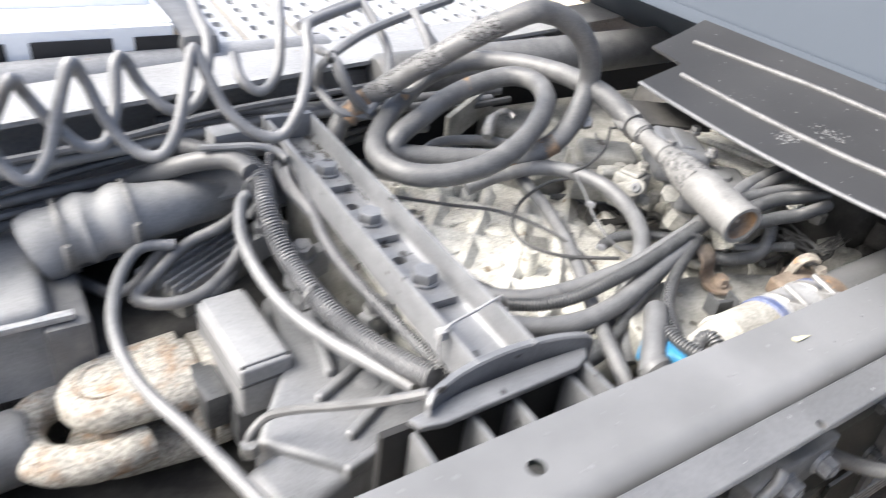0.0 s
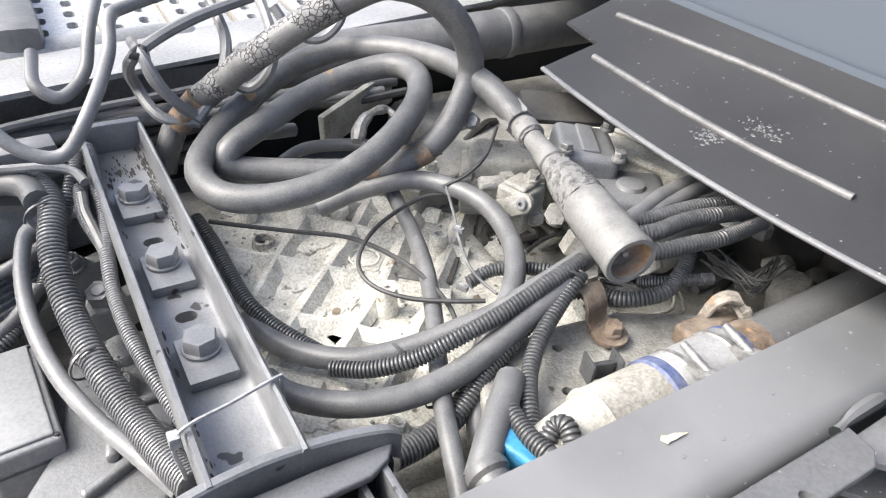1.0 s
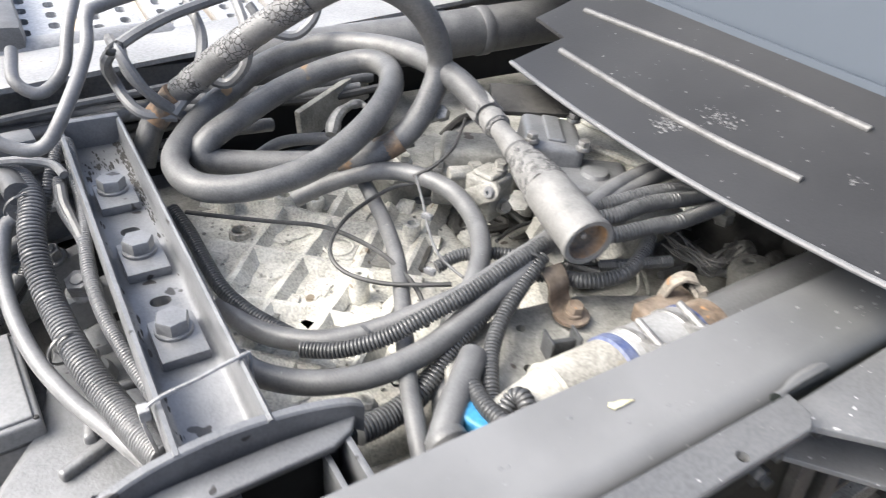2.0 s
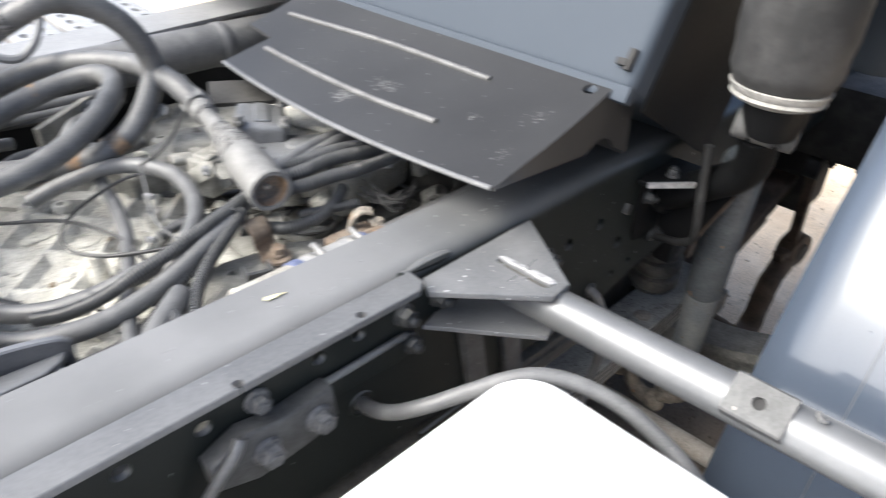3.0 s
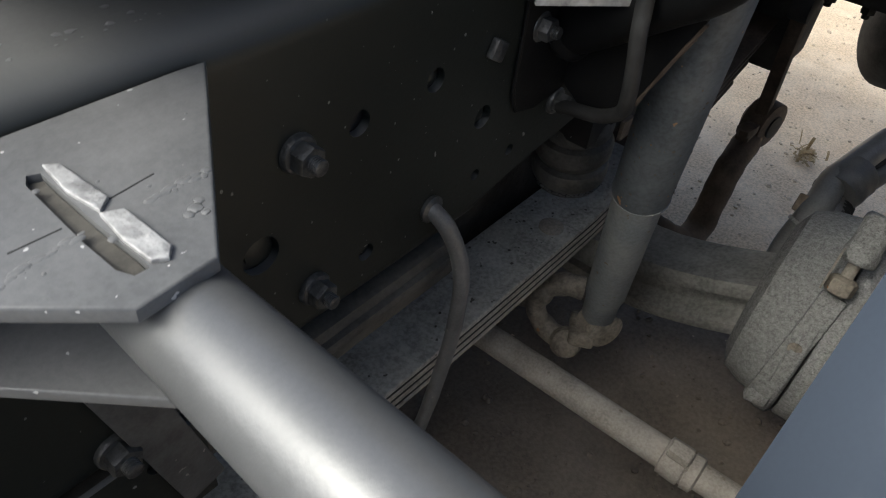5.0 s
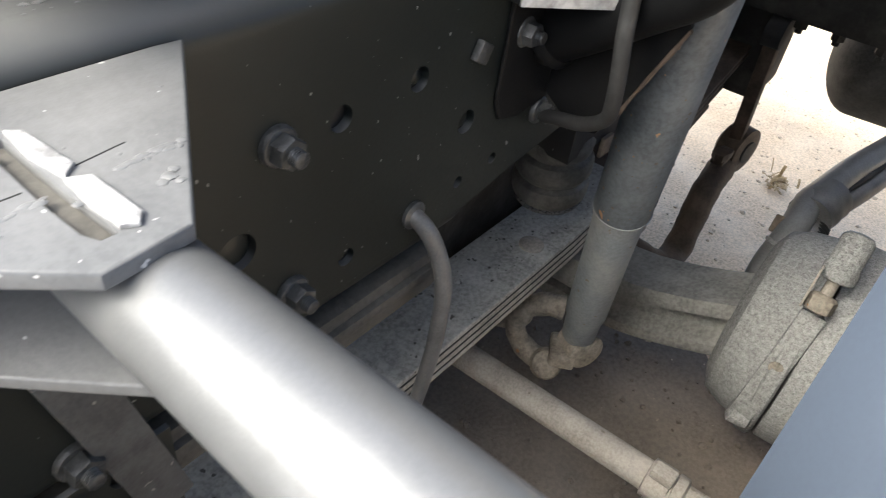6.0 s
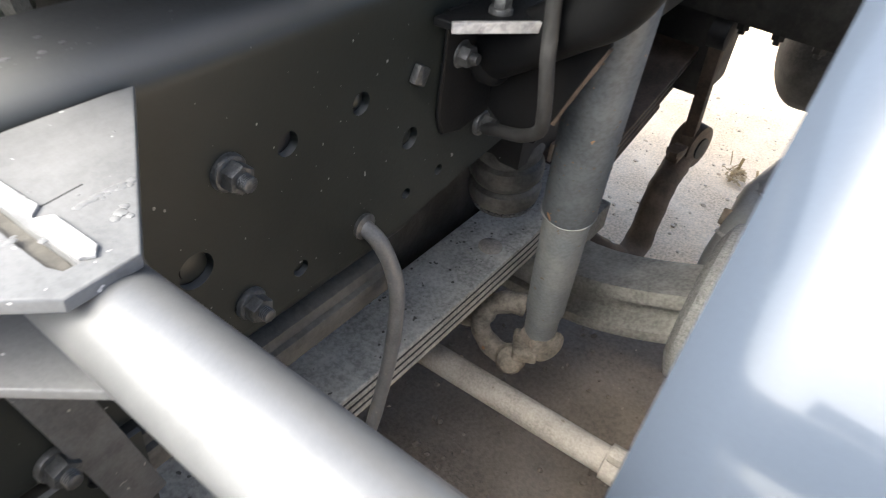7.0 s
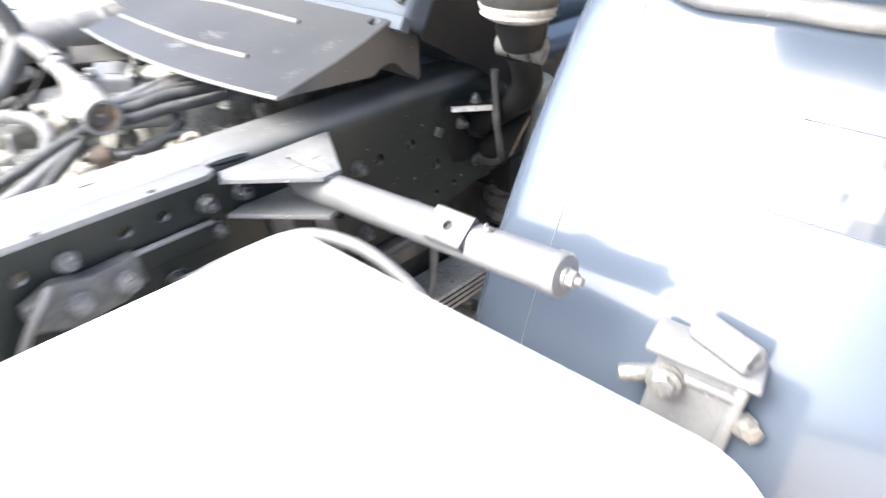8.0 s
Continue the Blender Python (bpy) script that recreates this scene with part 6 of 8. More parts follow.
line("corrugated_hose", "dark corrugated conduit by the module box", "conduit", 0.0095, CONDUIT, 0.0044, [(-0.853, 0.627, 0.740), (-0.815, 0.642, 0.750), (-0.778, 0.691, 0.760), (-0.753, 0.736, 0.780)])
line("thick_hose", "thick grey hose arriving from the far rail", "hose", 0.016, HOSE, 0, [(-0.918, 0.890, 0.800), (-0.871, 0.856, 0.830), (-0.825, 0.822, 0.860), (-0.781, 0.788, 0.880), (-0.755, 0.761, 0.885), (-0.746, 0.718, 0.885)])


# ---- pipes and castings beside the gearbox ----
def pipe_profile(parent, name, pts, radii, material, n=28, label=""):
    """A stepped pipe through pts with a radius at each."""
    b = bmesh.new()
    P = [V(p) for p in pts]
    rings = []
    for i, (p, r) in enumerate(zip(P, radii)):
        d = (P[min(i + 1, len(P) - 1)] - P[max(i - 1, 0)]).normalized()
        m = axis_matrix(p, d)
        rings.append([b.verts.new(m @ V((r * math.cos(2 * math.pi * k / n), r * math.sin(2 * math.pi * k / n), 0))) for k in range(n)])
    for a, c in zip(rings, rings[1:]):
        for k in range(n):
            b.faces.new((a[k], a[(k + 1) % n], c[(k + 1) % n], c[k]))
    b.faces.new(rings[0][::-1])
    b.faces.new(rings[-1])
    return part(name, b, material, parent, label)


def along(a, b, steps):
    """Points at shares of the way from a to b."""
    a, b = V(a), V(b)
    return [a + (b - a) * s for s in steps]


def make_open_pipe():
    op = thing("open_pipe", "grey dusty pipe with an open rusty flared end", "pipe", (-0.22, 0.4, 0.95))
    a, e = (-0.170, 0.599, 0.995), (-0.241, 0.235, 0.966)
    s = [0, .185, .19, .265, .27, .278, .283, .305, .31, .35, .355, .40, .46, .515, .52, .545, .55, .585, .59, .64, .70, .74, .745, .80, .90, 1.0]
    r = [.0145, .0145, .0150, .0150, .0150, .0150, .0158, .0158, .0172, .0172, .0132, .0134, .0152, .0172, .0148, .0148, .0176, .0180, .0215, .0240, .0262, .0272, .0280, .0284, .0288, .0288]
    d = (V(e) - V(a)).normalized()
    body = pipe_profile(op, "body", along(a, e, s), r, PIPEM)
    c = bmesh.new()
    rod(V(e) - d * 0.024, V(e) + d * 0.05, 0.0235, 28, c)
    cut(body, c)
    part("rim", lathe([(-0.002, 0.0285), (0.0, 0.0298), (0.005, 0.0298), (0.007, 0.0285), (0.007, 0.0235), (-0.002, 0.0235), (-0.002, 0.0285)], V(e) - d * 0.005, d, 36, caps=False), PIPEM, op)
    part("rusty_mouth", lathe([(0.0, 0.0234), (0.0225, 0.0234), (0.0225, 0.0225), (0.0115, 0.0212), (0.0090, 0.0200), (0.0100, 0.012), (0.0090, 0.004)], V(e) - d * 0.0235, d, 28), RUSTY, op, "rusty inside of the open end")
    part("plug_stud", rod(V(e) - d * 0.015, V(e) - d * 0.009, 0.0035, 12), LINK, op)
    p, q = along(a, e, [.19, .268])
    part("union_nut", hexagon(p, d, 0.0385, (q - p).length, None, 0.3), PIPEM, op)
    p, q = along(a, e, [.29, .352])
    part("lock_ring", lathe([(0, 0.0165), (0.001, 0.0178), ((q - p).length - 0.001, 0.0178), ((q - p).length, 0.0165)], p, d, 30), PIPEM, op)
    for u0, u1, r0, r1 in ((.300, .365, .0172, .0150), (.530, .588, .0176, .0186), (.592, .735, .0222, .0278)):
        c = sweep(along(a, e, [u0, u0 + (u1 - u0) / 3, u0 + (u1 - u0) * 2 / 3, u1]), 1.0, 56, 0.0016, taper=(r0, r1))
        for v in c.verts:
            s_ = (v.co - V(a)).dot(d)
            out = v.co - V(a) - d * s_
            k = 0.0030 * noise.noise(v.co * 110) + 0.0020 * noise.noise(v.co * 300)
            v.co += out.normalized() * (k - 0.0004)
        part("grime_sleeve", c, CRUST, op, "crumbling grime sleeve")
    return op


make_open_pipe()


def make_coolant_pipe():
    cp = thing("coolant_pipe", "cream pipe joined by grey hose with steel clamps and blue ends", "pipe", (-0.2, 0.135, 0.83))
    y, z = 0.137, 0.868
    def seg(name, x0, x1, r, material, label="", r0=None):
        h = x1 - x0
        e = 0.003
        prof = [(0, (r0 or r) - e), (e, r0 or r), (h - e, r), (h, r - e)]
        return part(name, lathe(prof, (x0, y, z + 0.02 * (x0 + 0.4)), (1, 0, 0.02), 36), material, cp, label)
    seg("cream_elbow", -0.42, -0.345, 0.037, SILICONE, "dirty cream plastic elbow", 0.024)
    seg("cream_sleeve", -0.35, -0.272, 0.040, SILICONE)
    seg("collar", -0.352, -0.346, 0.0415, SILICONE)
    seg("blue_end", -0.275, -0.258, 0.0425, BLUEH, "blue silicone hose end")
    seg("grey_hose", -0.260, -0.165, 0.041, DUCTM)
    seg("blue_end", -0.168, -0.158, 0.0415, BLUEH, "blue silicone hose end")
    seg("rusty_sleeve", -0.160, -0.125, 0.038, RUST)
    seg("dark_pipe", -0.130, 0.40, 0.036, RAILDUST)
    for x in (-0.243, -0.183):
        seg("clamp_band", x - 0.006, x + 0.006, 0.0428, CLAMPM, "bright steel worm clamp")
        c = V((x, y - 0.02, z + 0.045))
        part("clamp_screw_housing", box(-0.007, 0.007, -0.020, 0.016, -0.005, 0.007, 0.0025, Matrix.Translation(c) @ Matrix.Rotation(-0.45, 4, "X")), CLAMPM, cp)
        part("clamp_screw", rod(c + V((0, -0.02, 0.004)), c + V((0, 0.03, 0.014)), 0.0045, 12), CLAMPM, cp)
        for k in range(6):
            part("clamp_slot", box(-0.004, 0.004, -0.0012, 0.0012, -0.001, 0.001, 0, Matrix.Translation((x, y - 0.030 - 0.0032 * k, z + 0.0315 - 0.0042 * k)) @ Matrix.Rotation(0.9, 4, "X")), DARK, cp)
    return cp


make_coolant_pipe()


def make_castings():
    """Castings and fittings between the gearbox and the near rail."""
    t = thing("side_casting", "pale dusty cast bracket plate beside the gearbox", "casting", (-0.25, 0.23, 0.84))
    b = slab([(-0.44, 0.155), (-0.40, 0.26), (-0.30, 0.285), (-0.20, 0.27), (-0.10, 0.22), (-0.06, 0.17), (-0.20, 0.15)], 0.82, 0.856, 0.008)
    plate = part("plate", b, CASTD, t)
    c = bmesh.new()
    for x, y in ((-0.385, 0.215), (-0.33, 0.195), (-0.30, 0.25)):
        rod((x, y, 0.80), (x, y, 0.90), 0.006, 12, c)
    cut(plate, c)
    part("web", box(-0.36, -0.352, 0.16, 0.26, 0.74, 0.85, 0.003), CAST, t)
    t = thing("rusty_tab", "bent rusty steel tab with a bolt", "bracket", (-0.25, 0.23, 0.86))
    c = V((-0.243, 0.241, 0.866))
    part("foot", lathe([(-0.004, 0.019), (-0.003, 0.021), (0.001, 0.021), (0.002, 0.019)], c + V((0.002, -0.006, 0)), (0, 0, 1), 26), RUST, t)
    part("strap", ribbon([c + V((0.002, -0.004, 0.0)), c + V((0.0, 0.008, 0.002)), c + V((-0.003, 0.014, 0.012)), c + V((-0.005, 0.015, 0.026)), c + V((-0.006, 0.022, 0.038)), c + V((-0.006, 0.034, 0.043))], (1, 0.1, 0), 0.031, 0.0045), RUST, t)
    bolt(t, c + V((0.002, -0.008, 0.002)), (0.05, -0.1, 1), 0.017, 0.012, 0.0, RUST)
    t = thing("rusty_lug", "rusty pivot lug with a pin", "bracket", (-0.13, 0.18, 0.88))
    c = V((-0.132, 0.181, 0.905))
    part("strap", ribbon([c + V((-0.020, 0.012, -0.030)), c + V((-0.016, 0.010, -0.010)), c + V((-0.012, 0.006, 0.008)), c + V((-0.002, 0.0, 0.016)), c + V((0.010, -0.006, 0.013))], (0.7, 1, 0.1), 0.017, 0.004), FORK, t, "dusty folded strap")
    part("base", box(-0.060, 0.016, -0.012, 0.014, -0.035, -0.010, 0.006, Matrix.Translation(c), seg=3), RUST, t)
    bolt(t, c + V((0.010, -0.010, -0.008)), (0.75, -0.35, 0.55), 0.015, 0.011, 0.007, FORK)
    t = thing("plastic_clip", "small dark plastic pipe clip", "clip", (-0.35, 0.19, 0.87))
    m = Matrix.Translation((-0.299, 0.187, 0.886)) @ Matrix.Rotation(-0.25, 4, "Z")
    b = box(-0.016, 0.016, -0.003, 0.003, -0.016, 0.004, 0.001, m)
    for x in (-0.0175, 0.0145):
        box(x, x + 0.003, -0.012, 0.012, -0.016, 0.012, 0.001, m, b)
    part("clip", b, CONDUIT, t)
    t = thing("blue_plug", "bright blue plastic plug on a grey hose", "plug", (-0.46, 0.15, 0.85))
    c = V((-0.427, 0.155, 0.874))
    part("plug_body", box(-0.018, 0.020, -0.030, 0.034, -0.022, 0.012, 0.006, Matrix.Translation(c) @ Matrix.Rotation(0.35, 4, "Z"), seg=3), BLUEB, t)
    c = V((-0.466, 0.148, 0.874))
    part("collar", lathe([(0, 0.019), (0.004, 0.0205), (0.010, 0.0205), (0.014, 0.017), (0.022, 0.017), (0.024, 0.020), (0.03, 0.0195)], c, (-0.05, -1, -0.12), 24), HOSE, t)
    # shift valve
    t = thing("shift_valve", "grimy cast shift valve with hexagon fittings", "valve", (-0.25, 0.45, 0.86))
    c = V((-0.208, 0.456, 0.915))
    m = Matrix.Translation(c) @ Matrix.Rotation(0.3, 4, "Z")
    part("body", box(-0.022, 0.026, -0.020, 0.026, -0.05, 0.010, 0.006, m, seg=3), CASTD, t)
    part("cap", box(-0.016, 0.020, -0.014, 0.020, 0.008, 0.016, 0.004, m, seg=3), CASTD, t)
    ear = [(math.cos(radians(w)) * 0.013, 0.024 + math.sin(radians(w)) * 0.013) for w in range(0, 181, 20)] + [(math.cos(radians(w)) * 0.013, -0.024 + math.sin(radians(w)) * 0.013) for w in range(180, 361, 20)]
    face = m @ Matrix.Translation((-0.025, 0.0, -0.012)) @ Matrix.Rotation(radians(-78), 4, "Y") @ Matrix.Rotation(radians(35), 4, "Z")
    part("flange", slab(ear, -0.005, 0.004, 0.002, face), CASTD, t)
    for v in (0.024, -0.024):
        part("bolt", lathe([(0.002, 0.008), (0.007, 0.008), (0.009, 0.0065), (0.009, 0.003), (0.005, 0.0028)], face @ V((0, v, 0)), face.to_3x3() @ V((0, 0, 1)), 18), PCAST, t)
    bolt(t, m @ V((0.012, -0.004, 0.016)), (0, -0.2, 1), 0.014, 0.011, 0.0, CASTD)
    bolt(t, m @ V((0.004, -0.022, -0.030)), (-0.2, -1, 0.4), 0.015, 0.011, 0.0, CASTD)
    p = V((-0.253, 0.489, 0.920))
    part("banjo", rod(p, p + V((0.05, -0.01, -0.004)), 0.010, 16), CASTD, t)
    b = hexagon(p + V((0.03, -0.006, 0)), (1, -0.2, 0), 0.022, 0.016)
    part("union_nut", b, CASTD, t)
    p = V((-0.227, 0.368, 0.940))
    part("plug", hexagon(p, (-0.6, -0.6, 0.4), 0.024, 0.014, None, 0.2), CASTD, t)
    p = V((-0.205, 0.587, 0.955))
    part("hex_fitting", hexagon(p, (-0.6, -0.5, 0.5), 0.020, 0.018, None, 0.5), STEEL, t, "pale steel hexagon fitting")
    p = V((-0.233, 0.596, 0.945))
    part("fitting_tail", rod(p, V((-0.205, 0.587, 0.955)), 0.007, 14), STEEL, t)
    # rounded covers behind the valve
    t = thing("cast_cover", "grey cast cover with rounded corners behind the valve", "cover", (-0.25, 0.5, 0.86))
    m = Matrix.Translation((-0.152, 0.565, 0.905)) @ Matrix.Rotation(-0.55, 4, "Z")
    part("shell", box(-0.055, 0.045, -0.035, 0.040, -0.08, 0.006, 0.014, m, seg=4), CASTD, t)
    part("flange", box(-0.065, 0.055, -0.046, 0.050, -0.08, -0.022, 0.006, m), CASTD, t)
    for x, y in ((-0.058, -0.040), (0.046, -0.040), (-0.006, -0.041)):
        bolt(t, m @ V((x, y, -0.023)), (0, 0, 1), 0.013, 0.009, 0.0, CASTD)
    m = Matrix.Translation((-0.200, 0.650, 0.845)) @ Matrix.Rotation(0.2, 4, "Z")
    part("rim", box(-0.075, 0.095, -0.022, 0.07, -0.08, 0.0, 0.010, m, seg=3), CASTD, t)
    # lever housing
    t = thing("actuator_housing", "grey cast actuator housing under the shield", "housing", (-0.1, 0.45, 0.9))
    c = V((-0.106, 0.464, 0.955))
    m = Matrix.Translation(c) @ Matrix.Rotation(-0.55, 4, "Z") @ Matrix.Rotation(0.1, 4, "Y")
    part("lid", box(-0.040, 0.040, -0.050, 0.050, -0.05, 0.012, 0.012, m, seg=4), PCAST, t)
    part("lid_ridge", box(-0.012, 0.012, -0.035, 0.040, 0.010, 0.016, 0.003, m, seg=3), PCAST, t)
    for dx, dy in ((-0.035, -0.045), (0.035, -0.045), (0.035, 0.042)):
        bolt(t, m @ V((dx, dy, 0.012)), (0, 0, 1), 0.014, 0.010, 0.0, STEEL)
    c = V((-0.099, 0.392, 0.930))
    m = Matrix.Translation(c) @ Matrix.Rotation(-0.6, 4, "Z")
    part("lower_cover", box(-0.06, 0.06, -0.045, 0.045, -0.05, 0.008, 0.016, m, seg=4), PCAST, t)
    part("lower_boss", lathe([(0, 0.020), (0.006, 0.017), (0.007, 0.012)], m @ V((0.01, -0.005, 0.007)), (0, 0, 1), 22), PCAST, t)
    part("flap", box(-0.06, 0.085, -0.035, 0.03, -0.004, 0.004, 0.002, Matrix.Translation((-0.081, 0.544, 0.975)) @ Matrix.Rotation(-0.5, 4, "Z") @ Matrix.Rotation(0.25, 4, "X")), GRIME, t, "dark rubber flap")
    t = thing("dust_hump", "pale dusty engine casting with ribs", "casting", (0.0, 0.4, 0.85))
    m = Matrix.Translation((0.064, 0.473, 0.900))
    part("hump", box(-0.14, 0.14, -0.12, 0.14, -0.1, 0.012, 0.03, m @ Matrix.Rotation(0.2, 4, "Z"), seg=4), CAST, t)
    for k in range(3):
        part("rib", sweep([m @ V((-0.10 + 0.07 * k, 0.11, 0.014)), m @ V((-0.08 + 0.07 * k, 0.0, 0.02)), m @ V((-0.03 + 0.07 * k, -0.10, 0.012))], 0.006, 8, 0.015), CAST, t)
    # dark prop and pale sheet inside the coil
    t = thing("prop_bar", "pale dusty flat bar lying behind the hose coil", "bar", (-0.3, 0.8, 0.84))
    a, e = V((-0.339, 0.805, 0.860)), V((-0.172, 0.897, 0.880))
    d = e - a
    part("bar", box(0, d.length, -0.030, 0.030, -0.006, 0.006, 0.003, axis_matrix(a, d) @ Matrix.Rotation(radians(-90), 4, "Y")), CASTD, t)
    t = thing("foil_wrap", "crumpled bright foil wrap", "foil", (-0.3, 0.75, 0.9))
    b = sweep([(-0.333, 0.689, 0.900), (-0.317, 0.708, 0.915), (-0.293, 0.721, 0.925), (-0.268, 0.723, 0.925), (-0.262, 0.707, 0.920)], 0.008, 9, 0.006, lumps=1.0)
    part("foil", b, CLAMPM, t)
    t = thing("dry_leaf", "pale dry leaf lying on the chassis rail", "leaf", (-0.357, 0.057, 0.952))
    b = slab([(-0.020, 0.006), (-0.014, 0.010), (-0.006, 0.006), (0.004, 0.004), (0.020, -0.006), (0.008, -0.004), (-0.002, -0.004), (-0.010, -0.002), (-0.016, -0.003)], 0, 0.0014, 0, Matrix.Translation((-0.357, 0.057, 0.9515)) @ Matrix.Rotation(0.1, 4, "Z") @ Matrix.Scale(0.62, 4))
    part("blade", b, LEAF, t)


make_castings()


def make_small_hardware():
    """Bolts and fittings scattered over the gearbox."""
    hw = thing("gearbox_bolts", "dirty bolts and bosses on the gearbox rim", "bolts", (-0.3, 0.5, 0.8))
    for p in ((-0.239, 0.637, 0.860), (-0.167, 0.472, 0.860), (-0.484, 0.271, 0.800), (0.018, 0.303, 0.900), (-0.059, 0.482, 0.930)):
        bolt(hw, p, (0.05, -0.1, 1), 0.018, 0.015, 0.004, CAST)
    t = thing("joint_bolts", "grey bolts beside the crossmember", "bolts", (-0.75, 0.6, 0.75))
    for p, r in (((-0.705, 0.616, 0.790), 0.030), ((-0.728, 0.731, 0.770), 0.024), ((-0.643, 0.491, 0.760), 0.026)):
        bolt(t, p, (-0.2, -0.2, 1), r, r * 0.75, 0.006, PBOLT)
        part("lug", box(-0.03, 0.05, -0.012, 0.012, -0.05, 0.0, 0.006, Matrix.Translation(p) @ Matrix.Rotation(0.4, 4, "Z")), GREYBOX, t)

    # thin loose wires below the open pipe
    rng = random.Random(31)
    wires = thing("wire_tangle", "tangle of thin black wires below the open pipe", "wires", (-0.12, 0.25, 0.88))
    ends = [(-0.061, 0.258, 0.900), (-0.063, 0.223, 0.895), (-0.046, 0.204, 0.895), (-0.002, 0.212, 0.900)]
    for k in range(14):
        pts = [V(p) + V((rng.uniform(-0.012, 0.012), rng.uniform(-0.014, 0.014), rng.uniform(-0.012, 0.012))) for p in ends]
        part("wire", sweep(pts, 0.0012, 5, 0.008), WIRE, wires)
    # cable ties round the bundles
    for p, d, r in (((-0.747, 0.707, 0.872), (0.3, -1, -0.2), 0.0195), ((-0.742, 0.502, 0.803), (0.5, -1, -0.1), 0.0195), ((-0.458, 0.324, 0.845), (1, 0.2, 0.1), 0.0155), ((-0.275, 0.282, 0.917), (1, 0.8, 0.4), 0.017), ((-0.448, 0.258, 0.846), (0.1, -1, 0), 0.0135)):
        part("cable_tie", lathe([(0, r), (0.0005, r + 0.0012), (0.0035, r + 0.0012), (0.004, r)], p, d, 20, caps=False), CONDUIT, None, "dark plastic cable tie round a hose", category="cable tie", group="cable ties")
    # clips and connectors on the wires
    for p in ((-0.320, 0.430, 0.905), (-0.356, 0.359, 0.880)):
        t = thing("wire_connector", "small pale plastic wire connector", "connector", p)
        part("plug", box(-0.0035, 0.0035, -0.007, 0.007, -0.0035, 0.0035, 0.0012, Matrix.Translation(p) @ Matrix.Rotation(0.5, 4, "Z")), HOSEL, t)
        part("latch", box(-0.002, 0.002, -0.003, 0.004, 0.0034, 0.0046, 0.0005, Matrix.Translation(p) @ Matrix.Rotation(0.5, 4, "Z")), TIE, t)


make_small_hardware()


# ---- behind the crossmember ----
def make_module_box():
    mb = thing("control_module", "grey plastic control module box", "module", (-0.82, 0.54, 0.6))
    m = Matrix.Translation((-0.824, 0.545, 0.0)) @ Matrix.Rotation(0.07, 4, "Z")
    part("case", box(-0.037, 0.037, -0.085, 0.085, 0.66, 0.745, 0.006, m, seg=3), GREYBOX, mb)
    part("lid_line", box(-0.0385, 0.0385, -0.0865, 0.0865, 0.716, 0.720, 0.001, m), CONDUIT, mb)
    part("lid", box(-0.030, 0.030, -0.078, 0.078, 0.742, 0.749, 0.003, m, seg=3), GREYBOX, mb)
    for x, y in ((0.0335, 0.075), (0.0335, -0.075), (-0.0335, 0.075), (-0.0335, -0.075)):
        part("screw", lathe([(0, 0.0032), (0.0025, 0.003), (0.003, 0.002)], m @ V((x * 0.95, y * 1.04, 0.744)), (0, 0, 1), 10), DARK, mb)
    part("base", box(-0.042, 0.042, -0.075, 0.09, 0.59, 0.662, 0.008, m), CONDUIT, mb)
    part("connector", box(-0.075, -0.038, -0.05, 0.03, 0.62, 0.68, 0.006, m), CONDUIT, mb)
    return mb


make_module_box()


